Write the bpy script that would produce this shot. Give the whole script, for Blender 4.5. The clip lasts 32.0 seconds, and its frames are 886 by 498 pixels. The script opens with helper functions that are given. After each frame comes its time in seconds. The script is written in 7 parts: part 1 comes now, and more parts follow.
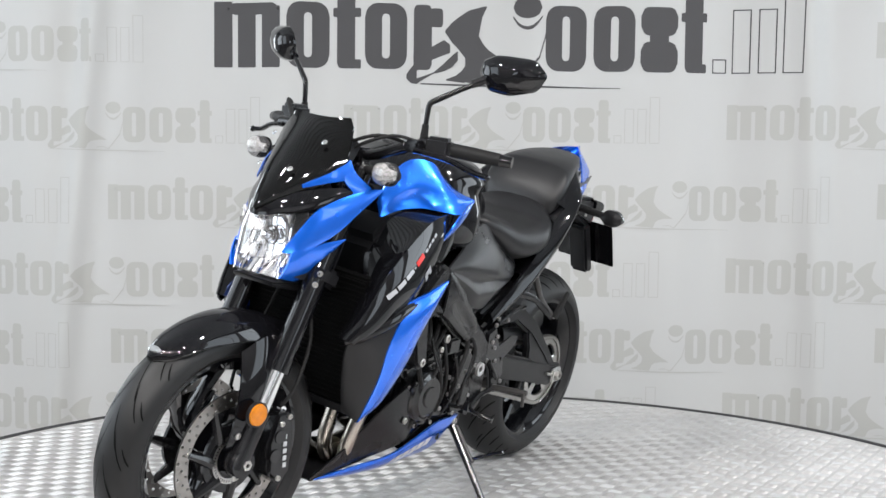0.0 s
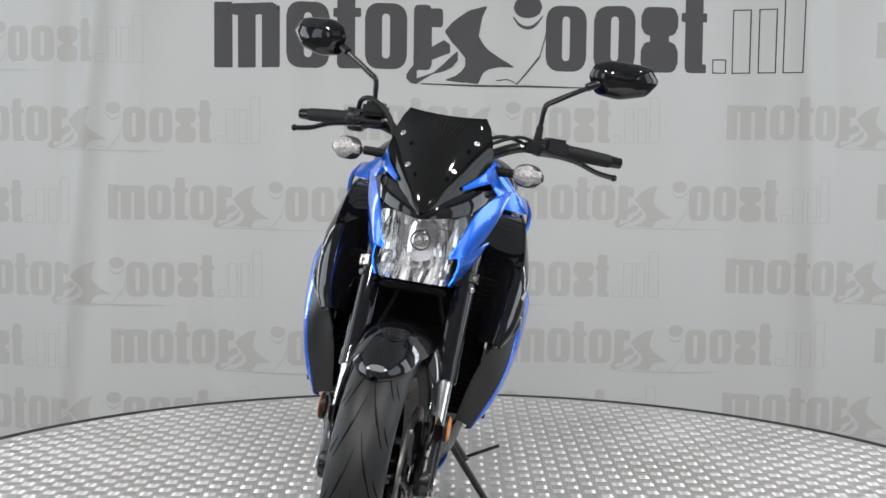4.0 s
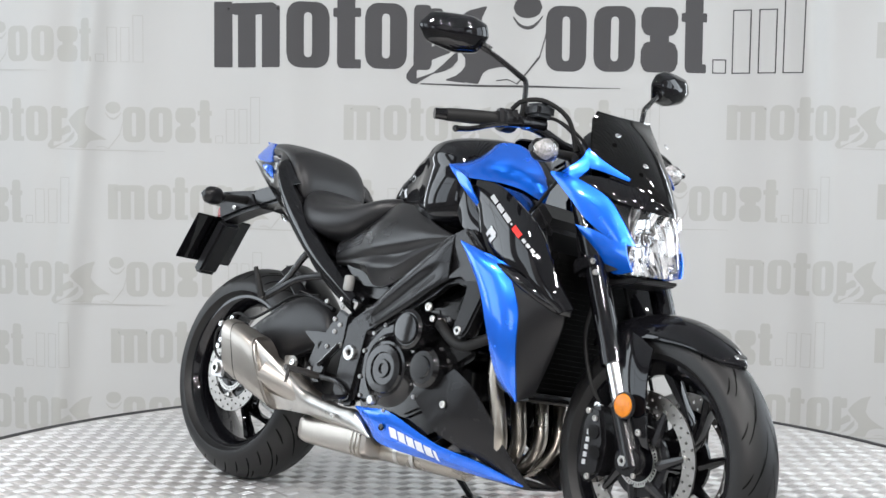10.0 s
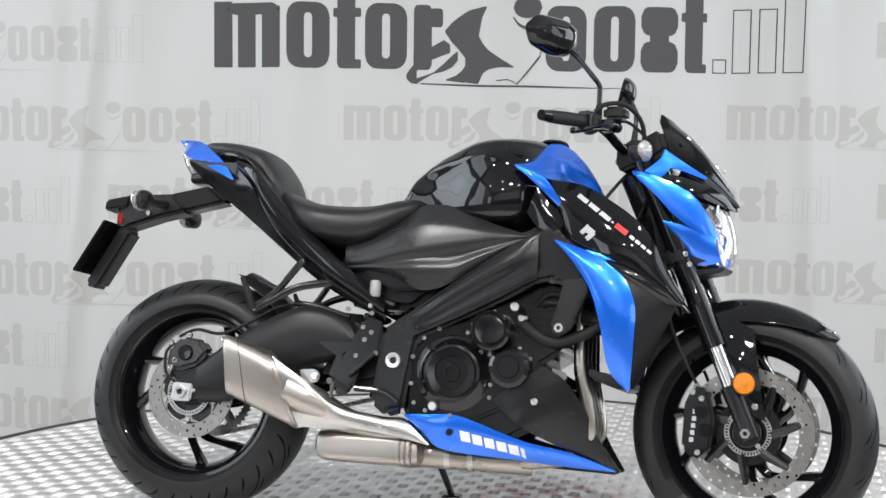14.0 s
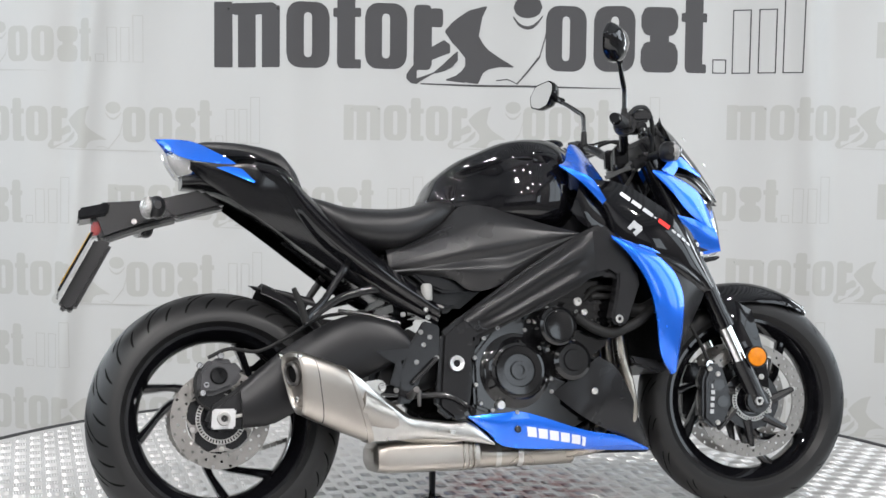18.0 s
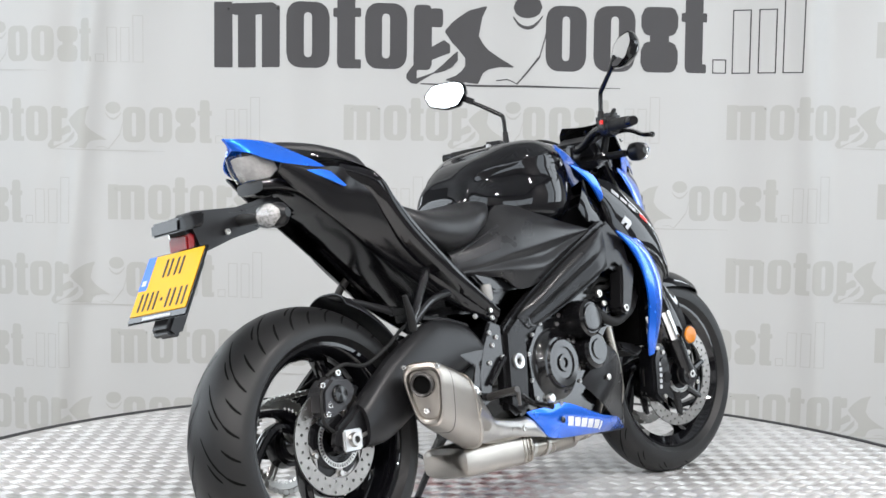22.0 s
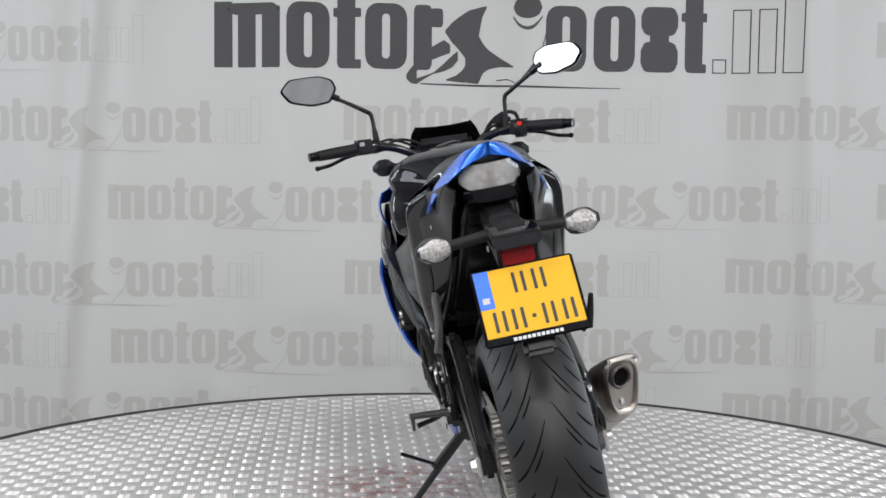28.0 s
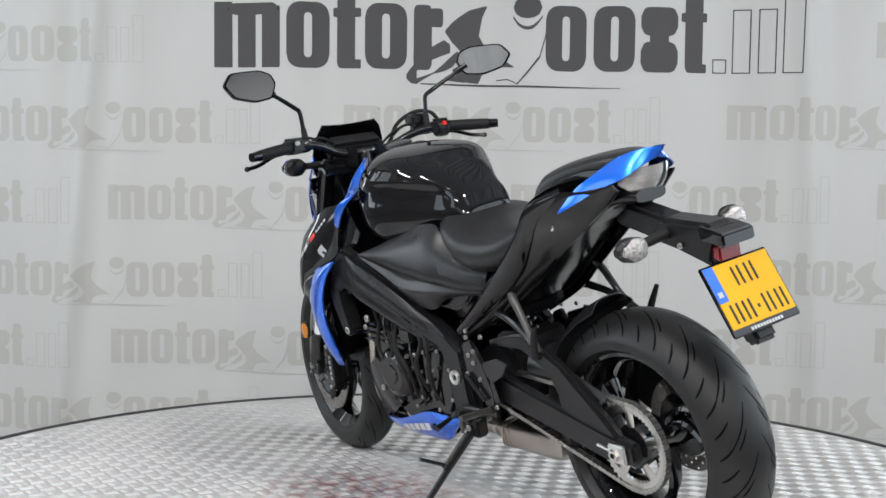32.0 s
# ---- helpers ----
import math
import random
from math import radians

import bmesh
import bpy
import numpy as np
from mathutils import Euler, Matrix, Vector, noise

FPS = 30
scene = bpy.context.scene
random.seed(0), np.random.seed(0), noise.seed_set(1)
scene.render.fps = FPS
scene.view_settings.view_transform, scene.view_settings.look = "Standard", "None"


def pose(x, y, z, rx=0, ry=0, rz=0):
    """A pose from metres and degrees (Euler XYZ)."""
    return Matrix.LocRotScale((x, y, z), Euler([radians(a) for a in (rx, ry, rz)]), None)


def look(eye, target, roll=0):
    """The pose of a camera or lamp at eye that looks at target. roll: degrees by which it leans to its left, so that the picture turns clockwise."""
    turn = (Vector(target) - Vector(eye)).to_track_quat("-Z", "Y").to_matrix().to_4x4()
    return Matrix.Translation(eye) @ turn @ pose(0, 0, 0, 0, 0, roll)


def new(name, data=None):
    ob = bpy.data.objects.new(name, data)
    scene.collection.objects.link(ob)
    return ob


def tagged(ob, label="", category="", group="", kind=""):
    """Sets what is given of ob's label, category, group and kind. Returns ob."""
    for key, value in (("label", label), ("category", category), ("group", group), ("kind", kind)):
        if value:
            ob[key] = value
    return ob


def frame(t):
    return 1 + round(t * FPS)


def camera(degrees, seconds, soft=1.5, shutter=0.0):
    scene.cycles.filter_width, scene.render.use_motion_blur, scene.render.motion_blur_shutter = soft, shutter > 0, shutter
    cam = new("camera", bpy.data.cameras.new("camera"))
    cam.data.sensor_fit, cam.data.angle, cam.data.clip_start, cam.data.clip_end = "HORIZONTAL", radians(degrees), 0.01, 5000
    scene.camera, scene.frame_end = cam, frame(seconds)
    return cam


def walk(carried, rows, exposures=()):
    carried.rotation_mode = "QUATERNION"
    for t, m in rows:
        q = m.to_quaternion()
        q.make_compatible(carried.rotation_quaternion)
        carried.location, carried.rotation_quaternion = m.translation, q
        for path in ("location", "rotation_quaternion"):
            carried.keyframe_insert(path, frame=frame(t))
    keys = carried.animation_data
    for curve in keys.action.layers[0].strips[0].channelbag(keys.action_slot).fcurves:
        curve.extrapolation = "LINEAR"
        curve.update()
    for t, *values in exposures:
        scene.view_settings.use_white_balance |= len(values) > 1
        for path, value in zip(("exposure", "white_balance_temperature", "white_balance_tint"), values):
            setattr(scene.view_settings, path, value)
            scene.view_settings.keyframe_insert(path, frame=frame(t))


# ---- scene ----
# The camera stands still; the bike and the turntable turn.
EYE = Vector((0.0, -3.5537, 0.9719))
TILT, PAN, ROLL = radians(4.2307), radians(-0.4115), 0.6956
AIM = EYE + Vector((math.sin(PAN) * math.cos(TILT), math.cos(PAN) * math.cos(TILT), -math.sin(TILT)))
cam = camera(37.16, 32.0, soft=1.55)
walk(cam, [(0, look(EYE, AIM, ROLL)), (32, look(EYE, AIM, ROLL))], exposures=[(0, -0.10), (1, -0.10), (2, -0.20), (3, -0.41), (4.5, -0.54), (6, -0.60), (7, -0.45), (8, -0.34), (9, -0.22), (10, -0.10), (12, -0.10), (14, -0.10), (17, -0.08), (20, -0.14), (22, 0.00), (23, -0.05), (24, -0.28), (25, -0.28), (28, -0.42), (30, -0.40), (32, -0.34)])

# ---- light ----
world = bpy.data.worlds.new("hall_world")
scene.world = world
world.use_nodes = True
world.node_tree.nodes["Background"].inputs[0].default_value = (0.72, 0.86, 1.0, 1)
world.node_tree.nodes["Background"].inputs[1].default_value = 1.5


def area_lamp(name, at, target, size_x, size_y, power, color=(1, 1, 1)):
    data = bpy.data.lights.new(name, "AREA")
    data.shape, data.size, data.size_y, data.energy, data.color = "RECTANGLE", size_x, size_y, power, color
    ob = new(name, data)
    ob.matrix_basis = look(at, target)
    return ob


LAMPS = [(-1.6, -7.2, 1.8), (1.6, -7.2, 1.8), (0.0, -5.8, 2.2), (-3.4, -3.9, 1.4), (-1.2, -4.1, 1.4), (1.2, -4.1, 1.4), (3.4, -3.9, 1.4), (-2.2, -1.9, 1.5), (2.2, -1.9, 1.5)]
for k, (lx, ly, lp) in enumerate(LAMPS):
    area_lamp("ceiling_lamp", (lx, ly, 4.02), (lx, ly, 0), 0.10 if k % 2 else 0.16, 0.34 if k % 2 else 0.16, 64 * lp, (1.0, 0.965, 0.955))
# unseen windows added for highlights: wall, centre along it, sill, head, width, brightness
ADDED_WINDOWS = [("west", -1.9, 0.5, 3.6, 1.9, 0.65), ("west", 0.5, 0.5, 3.6, 1.9, 1.2), ("east", -1.9, 0.5, 3.6, 1.9, 0.65), ("east", 0.5, 0.5, 3.6, 1.9, 1.2),
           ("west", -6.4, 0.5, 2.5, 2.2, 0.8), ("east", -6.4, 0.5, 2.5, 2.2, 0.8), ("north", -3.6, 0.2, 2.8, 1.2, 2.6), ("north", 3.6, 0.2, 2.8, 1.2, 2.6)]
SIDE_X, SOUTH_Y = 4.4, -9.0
for side, mid, sill, head, wide, glow in ADDED_WINDOWS:
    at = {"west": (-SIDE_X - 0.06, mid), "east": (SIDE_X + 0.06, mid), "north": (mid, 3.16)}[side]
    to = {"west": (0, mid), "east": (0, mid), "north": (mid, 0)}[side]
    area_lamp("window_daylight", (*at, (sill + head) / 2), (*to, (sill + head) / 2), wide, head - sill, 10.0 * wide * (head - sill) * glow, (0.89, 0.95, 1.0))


# ---- materials ----


def mat(name, color, rough=0.5, metal=0.0, vary=0.12, scale=18.0, bump=0.0, bump_scale=220.0, coat=0.0, trans=0.0,
        ior=1.45, rough_vary=0.1, spec=0.5):
    """A principled material with grain at two scales, fine relief and uneven gloss."""
    m = bpy.data.materials.new(name)
    m.use_nodes = True
    t = m.node_tree
    b = t.nodes["Principled BSDF"]
    c = t.nodes.new("ShaderNodeTexCoord")
    n1, n2 = t.nodes.new("ShaderNodeTexNoise"), t.nodes.new("ShaderNodeTexNoise")
    n1.inputs["Scale"].default_value, n2.inputs["Scale"].default_value = scale, bump_scale
    n1.inputs["Detail"].default_value, n2.inputs["Detail"].default_value = 5.0, 3.0
    t.links.new(c.outputs["Object"], n1.inputs["Vector"])
    t.links.new(c.outputs["Object"], n2.inputs["Vector"])
    ramp = t.nodes.new("ShaderNodeMapRange")
    ramp.inputs[3].default_value, ramp.inputs[4].default_value = 1 - vary, 1 + vary
    t.links.new(n1.outputs[0], ramp.inputs[0])
    mul = t.nodes.new("ShaderNodeMix")
    mul.data_type, mul.blend_type = "RGBA", "MULTIPLY"
    mul.inputs[0].default_value = 1.0
    mul.inputs[6].default_value = (*color, 1)
    t.links.new(ramp.outputs[0], mul.inputs[7])
    t.links.new(mul.outputs[2], b.inputs["Base Color"])
    rr = t.nodes.new("ShaderNodeMapRange")
    rr.inputs[3].default_value, rr.inputs[4].default_value = max(0.01, rough * (1 - rough_vary * 2)), min(1, rough * (1 + rough_vary * 2))
    t.links.new(n1.outputs[0], rr.inputs[0])
    t.links.new(rr.outputs[0], b.inputs["Roughness"])
    b.inputs["Metallic"].default_value = metal
    b.inputs["IOR"].default_value = ior
    b.inputs["Specular IOR Level"].default_value = spec
    b.inputs["Coat Weight"].default_value = coat
    b.inputs["Coat Roughness"].default_value = 0.04
    b.inputs["Transmission Weight"].default_value = trans
    if bump:
        bm = t.nodes.new("ShaderNodeBump")
        bm.inputs["Strength"].default_value = bump
        bm.inputs["Distance"].default_value = 0.001
        t.links.new(n2.outputs[0], bm.inputs["Height"])
        t.links.new(bm.outputs[0], b.inputs["Normal"])
    return m


BLUE = mat("blue_metallic_paint", (0.006, 0.15, 0.82), 0.27, 0.65, 0.02, 30, coat=1.0, rough_vary=0.02)
GLOSS = mat("gloss_black_paint", (0.004, 0.004, 0.005), 0.035, 0.0, 0.1, 8, spec=0.55)
FRAMEM = mat("frame_charcoal_paint", (0.012, 0.012, 0.013), 0.26, 0.2, 0.12, 16, 0.06, 600, spec=0.4)
COVER = mat("grey_black_moulded_plastic", (0.015, 0.015, 0.016), 0.29, 0.0, 0.12, 14, 0.08, 900, spec=0.45)
TAILM = mat("tail_black_paint", (0.006, 0.006, 0.007), 0.15, 0.0, 0.1, 8, spec=0.5)
ARMM = mat("matt_charcoal_arm_paint", (0.011, 0.011, 0.012), 0.36, 0.15, 0.12, 16, 0.06, 600, spec=0.4)
SATIN = mat("satin_black_paint", (0.008, 0.008, 0.009), 0.19, 0.0, 0.15, 20, 0.04, 500, spec=0.5)
PLASTIC = mat("textured_black_plastic", (0.010, 0.010, 0.011), 0.34, 0.0, 0.15, 14, 0.12, 900, spec=0.35)
ENGINE = mat("engine_black", (0.0045, 0.0045, 0.005), 0.10, 0.0, 0.25, 24, 0.04, 600, spec=0.6)
VINYL = mat("seat_vinyl", (0.015, 0.015, 0.016), 0.36, 0.0, 0.12, 12, 0.22, 700, spec=0.42)
RUBBER = mat("tyre_rubber", (0.0095, 0.0095, 0.0098), 0.44, 0.0, 0.3, 9, 0.2, 400, spec=0.4)
# near-black that paints the shade inside tread grooves and the outlet bore
HOLLOWSHADE = mat("painted_hollow_shade", (0.003, 0.003, 0.003), 0.9, 0.0, 0.2, 20, spec=0.1)
SOFT = mat("soft_rubber", (0.010, 0.010, 0.010), 0.6, 0.0, 0.2, 30, 0.5, 300, spec=0.3)
STEEL = mat("brushed_steel", (0.50, 0.49, 0.47), 0.30, 1.0, 0.15, 40, 0.1, 500)
DISC = mat("brake_disc_steel", (0.30, 0.285, 0.27), 0.32, 1.0, 0.2, 60, 0.1, 300)
TITAN = mat("brushed_titanium", (0.42, 0.39, 0.355), 0.36, 1.0, 0.18, 10, 0.12, 400)
GREYMETAL = mat("dull_grey_metal", (0.075, 0.072, 0.070), 0.42, 0.6, 0.15, 30, 0.2, 500)
HEADER = mat("heat_tinted_steel", (0.36, 0.33, 0.29), 0.28, 1.0, 0.25, 8, 0.05, 300)
CHROME = mat("bright_chrome", (0.78, 0.78, 0.78), 0.12, 1.0, 0.05, 30)
ALU = mat("cast_aluminium", (0.60, 0.60, 0.60), 0.40, 1.0, 0.15, 30, 0.2, 500)
BOLTM = mat("zinc_bolt_heads", (0.34, 0.335, 0.33), 0.30, 0.9, 0.15, 60)
CHAINM = mat("chain_steel", (0.40, 0.39, 0.37), 0.35, 1.0, 0.25, 60)
MIRROR = mat("mirror_glass", (0.9, 0.9, 0.9), 0.02, 1.0, 0.0, 5)
LENS = mat("clear_lens", (1, 1, 1), 0.01, 0.0, 0.0, 5, trans=1.0, ior=1.45)
LAMPGREY = mat("clear_ribbed_lens", (0.30, 0.295, 0.29), 0.28, 0.25, 0.45, 180, 1.0, 130, coat=0.5)
TAILREF = mat("tail_lamp_reflector", (0.34, 0.335, 0.33), 0.25, 0.3, 0.3, 120, 0.8, 200)
REFLECT = mat("lamp_reflector", (0.86, 0.86, 0.87), 0.13, 0.97, 0.1, 40)
AMBER = mat("amber_reflector", (0.55, 0.172, 0.002), 0.18, 0.0, 0.35, 90, 1.0, 350, coat=0.25)
RED = mat("red_lens", (0.20, 0.004, 0.006), 0.15, 0.0, 0.15, 90, 0.5, 300, coat=0.3)
REDBUTTON = mat("red_switch", (0.7, 0.02, 0.015), 0.35, 0.0, 0.05, 20)
SMOKE = mat("smoked_screen", (0.004, 0.004, 0.004), 0.04, 0.0, 0.1, 6, spec=0.4)
PLATE = mat("plate_yellow", (0.60, 0.33, 0.003), 0.45, 0.0, 0.05, 30, spec=0.3)
PLATEBLUE = mat("plate_blue", (0.02, 0.13, 0.62), 0.4, 0.0, 0.05, 30)
INK = mat("black_ink", (0.012, 0.012, 0.012), 0.45, 0.0, 0.1, 30)
DECAL = mat("pale_grey_decal", (0.42, 0.43, 0.44), 0.3, 0.2, 0.08, 40)
BOTTLE = mat("translucent_bottle", (0.26, 0.26, 0.25), 0.35, 0.0, 0.1, 40)
DECALW = mat("white_decal", (0.66, 0.67, 0.68), 0.3, 0.1, 0.06, 40)
DECALRED = mat("red_decal", (0.65, 0.02, 0.015), 0.35, 0.0, 0.05, 40)
BLOCK = mat("radiator_core", (0.0025, 0.0025, 0.0025), 0.7, 0.0, 0.2, 40, spec=0.08)
TREAD = mat("tread_plate_aluminium", (0.62, 0.61, 0.60), 0.46, 0.7, 0.18, 2.2, 0.15, 150, rough_vary=0.25)


def stain(material, at, radius, color, amount):
    """Worn colour left on a surface round one place, broken up by noise."""
    t = material.node_tree
    b = t.nodes["Principled BSDF"]
    old = b.inputs["Base Color"].links[0].from_socket
    c = t.nodes.new("ShaderNodeTexCoord")
    d = t.nodes.new("ShaderNodeVectorMath")
    d.operation = "DISTANCE"
    d.inputs[1].default_value = at
    t.links.new(c.outputs["Object"], d.inputs[0])
    n = t.nodes.new("ShaderNodeTexNoise")
    n.inputs["Scale"].default_value, n.inputs["Detail"].default_value = 22.0, 6.0
    t.links.new(c.outputs["Object"], n.inputs["Vector"])
    r = t.nodes.new("ShaderNodeMapRange")
    r.inputs[1].default_value, r.inputs[2].default_value = radius, radius * 0.4
    t.links.new(d.outputs["Value"], r.inputs[0])
    m = t.nodes.new("ShaderNodeMath")
    m.operation = "MULTIPLY"
    t.links.new(r.outputs[0], m.inputs[0])
    k = t.nodes.new("ShaderNodeMapRange")
    k.inputs[1].default_value, k.inputs[2].default_value, k.inputs[4].default_value = 0.42, 0.62, amount
    t.links.new(n.outputs[0], k.inputs[0])
    t.links.new(k.outputs[0], m.inputs[1])
    x = t.nodes.new("ShaderNodeMix")
    x.data_type = "RGBA"
    t.links.new(m.outputs[0], x.inputs[0])
    t.links.new(old, x.inputs[6])
    x.inputs[7].default_value = (*color, 1)
    t.links.new(x.outputs[2], b.inputs["Base Color"])


stain(TREAD, (0.25, 0.12, 0), 0.34, (0.30, 0.12, 0.11), 0.8)
RIM = mat("dark_rim_rubber", (0.03, 0.03, 0.032), 0.5, 0.0, 0.2, 10, 0.1, 200)
CLOTH = mat("printed_banner_cloth", (0.517, 0.516, 0.505), 0.85, 0.0, 0.03, 0.9, 0.12, 900)
PRINT = mat("charcoal_print", (0.070, 0.068, 0.070), 0.8, 0.0, 0.06, 6, 0.12, 900)
FAINT = mat("faint_beige_print", (0.438, 0.433, 0.410), 0.85, 0.0, 0.04, 5, 0.12, 900)
CONCRETE = mat("hall_floor_concrete", (0.11, 0.11, 0.105), 0.6, 0.0, 0.2, 1.5, 0.2, 60)
WALLS = mat("hall_end_wall_paint", (0.06, 0.06, 0.06), 0.8, 0.0, 0.06, 0.8, 0.1, 90)
WALLP = mat("hall_wall_paint", (0.22, 0.22, 0.22), 0.8, 0.0, 0.06, 0.8, 0.1, 90)
CARBON = mat("carbon_pattern_film", (0.018, 0.018, 0.020), 0.24, 0.2, 0.5, 300, 1.0, 420)
CLAD = mat("ribbed_cladding_paint", (0.42, 0.43, 0.44), 0.5, 0.0, 0.06, 0.8, 0.05, 90)
CALIPER = mat("cast_grey_caliper", (0.055, 0.055, 0.058), 0.38, 0.6, 0.25, 40, 0.3, 400)
CEIL = mat("ceiling_steel_white", (0.60, 0.60, 0.60), 0.55, 0.0, 0.06, 1.5, 0.05, 60)

# ---- mesh helpers ----


def V(*a):
    return Vector(a)


def finish(bm, sharp=0.62):
    bmesh.ops.recalc_face_normals(bm, faces=bm.faces[:])
    for f in bm.faces:
        f.smooth = True
    for e in bm.edges:
        e.smooth = not e.is_boundary and len(e.link_faces) == 2 and e.calc_face_angle(0) < sharp
    return bm


def part(name, bm, material, parent=None, label="", at=None, sharp=0.62):
    """Links a bmesh as one mesh object under a thing or a part."""
    if at is not None:
        bm.transform(at)
    finish(bm, sharp)
    me = bpy.data.meshes.new(name)
    bm.to_mesh(me)
    bm.free()
    me.materials.append(material)
    ob = new(name, me)
    ob.parent = parent
    if label:
        ob["label"] = label
    return ob


def again(ob, m):
    """Another piece on the same mesh, moved by m within the same parent."""
    o = new(ob.name.split(".")[0], ob.data)
    o.parent = ob.parent
    o.matrix_basis = m
    if ob.get("label"):
        o["label"] = ob["label"]
    return o


def spline(pts, n):
    """n+1 points along a smooth curve through pts (Catmull-Rom, chord-wise)."""
    P = [Vector(p) for p in pts]
    if len(P) == 2:
        return [P[0].lerp(P[1], i / n) for i in range(n + 1)]
    L = [0.0]
    for a, b in zip(P, P[1:]):
        L.append(L[-1] + max((b - a).length, 1e-6))
    out = []
    for i in range(n + 1):
        s = L[-1] * i / n
        k = max(j for j in range(len(P) - 1) if L[j] <= s + 1e-9)
        u = (s - L[k]) / (L[k + 1] - L[k])
        p1, p2 = P[k], P[k + 1]
        p0 = P[k - 1] if k else p1 * 2 - p2
        p3 = P[k + 2] if k + 2 < len(P) else p2 * 2 - p1
        out.append(0.5 * (2 * p1 + (p2 - p0) * u + (2 * p0 - 5 * p1 + 4 * p2 - p3) * u * u + (3 * p1 - p0 - 3 * p2 + p3) * u ** 3))
    return out


def grid_faces(bm, rows, closed=False, caps=False):
    vs = [[bm.verts.new(p) for p in r] for r in rows]
    m = len(vs[0])
    for a, b in zip(vs, vs[1:]):
        for j in range(m if closed else m - 1):
            k = (j + 1) % m
            bm.faces.new((a[j], a[k], b[k], b[j]))
    if caps:
        bm.faces.new(vs[0])
        bm.faces.new(vs[-1][::-1])
    return vs


def tube(pts, r, n=16, seg=10, bm=None, flat=1.0):
    """A round bar along a smooth path; r is one radius or one at each end point of pts."""
    bm = bm or bmesh.new()
    P = spline(pts, n) if len(pts) > 2 else [Vector(p) for p in pts]
    rs = [r] * len(P) if not isinstance(r, (list, tuple)) else [
        float(np.interp(i / (len(P) - 1), np.linspace(0, 1, len(r)), r)) for i in range(len(P))]
    up = Vector((0, 0, 1)) if abs((P[1] - P[0]).normalized().z) < 0.9 else Vector((1, 0, 0))
    rows = []
    for i, p in enumerate(P):
        d = (P[min(i + 1, len(P) - 1)] - P[max(i - 1, 0)]).normalized()
        a = d.cross(up).normalized()
        b = a.cross(d)
        up = b
        rows.append([p + (a * math.cos(q) * flat + b * math.sin(q)) * rs[i] for q in [2 * math.pi * j / seg for j in range(seg)]])
    grid_faces(bm, rows, True, True)
    return bm


def lathe(profile, seg=48, bm=None, caps=False, closed=False):
    """Revolves (radius, y) round the y axis."""
    bm = bm or bmesh.new()
    prof = profile + [profile[0]] if closed else profile
    rows = [[V(r * math.cos(a), y, r * math.sin(a)) for r, y in prof] for a in [2 * math.pi * i / seg for i in range(seg)]]
    vs = [[bm.verts.new(p) for p in r[:len(profile)]] for r in rows]
    m = len(profile)
    for i in range(seg):
        a, b = vs[i], vs[(i + 1) % seg]
        for j in range(m if closed else m - 1):
            k = (j + 1) % m
            bm.faces.new((a[j], a[k], b[k], b[j]))
    if caps:
        for j in (0, m - 1):
            bm.faces.new([vs[i][j] for i in range(seg)])
    return bm


def bevel_sharp(bm, width, segs=2, limit=0.6):
    bmesh.ops.recalc_face_normals(bm, faces=bm.faces[:])
    es = [e for e in bm.edges if len(e.link_faces) == 2 and e.calc_face_angle(0) > limit]
    bmesh.ops.bevel(bm, geom=es, offset=width, segments=segs, affect="EDGES", clamp_overlap=True)
    return bm


def prism(outline, y0, y1, bev=0.004, smooth=0):
    """A plate with an outline in x, z between two depths in y."""
    bm = bmesh.new()
    pts = [V(x, 0, z) for x, z in outline]
    if smooth:
        pts = spline(pts + [pts[0]], smooth)[:-1]
    a = [bm.verts.new((p.x, y0, p.z)) for p in pts]
    b = [bm.verts.new((p.x, y1, p.z)) for p in pts]
    bm.faces.new(a)
    bm.faces.new(b[::-1])
    for i in range(len(pts)):
        k = (i + 1) % len(pts)
        bm.faces.new((a[i], b[i], b[k], a[k]))
    if bev:
        bevel_sharp(bm, bev)
    return bm


def box(x0, x1, y0, y1, z0, z1, bev=0.004):
    return prism([(x0, z0), (x1, z0), (x1, z1), (x0, z1)], y0, y1, bev)


def panel(top, low, side=1, bulge=0.01, thick=0.004, n=24, m=8, power=1.0, prof=None):
    """A curved sheet between two edges, bulging outwards to one side; points are x, y, z with y the distance from the middle plane."""
    bm = bmesh.new()
    A, B = spline(top, n), spline(low, n)
    outer, inner = [], []
    for i, (a, b) in enumerate(zip(A, B)):
        ro, ri = [], []
        fade = min(1, 4 * i / n, 4 * (n - i) / n)
        for j in range(m + 1):
            v = j / m
            p = a.lerp(b, v)
            p.y += bulge * (4 * v * (1 - v)) ** power * min(1, (b - a).length / 0.05)
            if prof:
                p.y += fade * float(np.interp(v, np.linspace(0, 1, len(prof)), prof))
            q = p.copy()
            q.y -= thick
            p.y *= side
            q.y *= side
            ro.append(p)
            ri.append(q)
        outer.append(ro)
        inner.append(ri)
    rows = [o + i[::-1] for o, i in zip(outer, inner)]
    grid_faces(bm, rows, True, True)
    bmesh.ops.remove_doubles(bm, verts=bm.verts[:], dist=0.0004)
    return bm


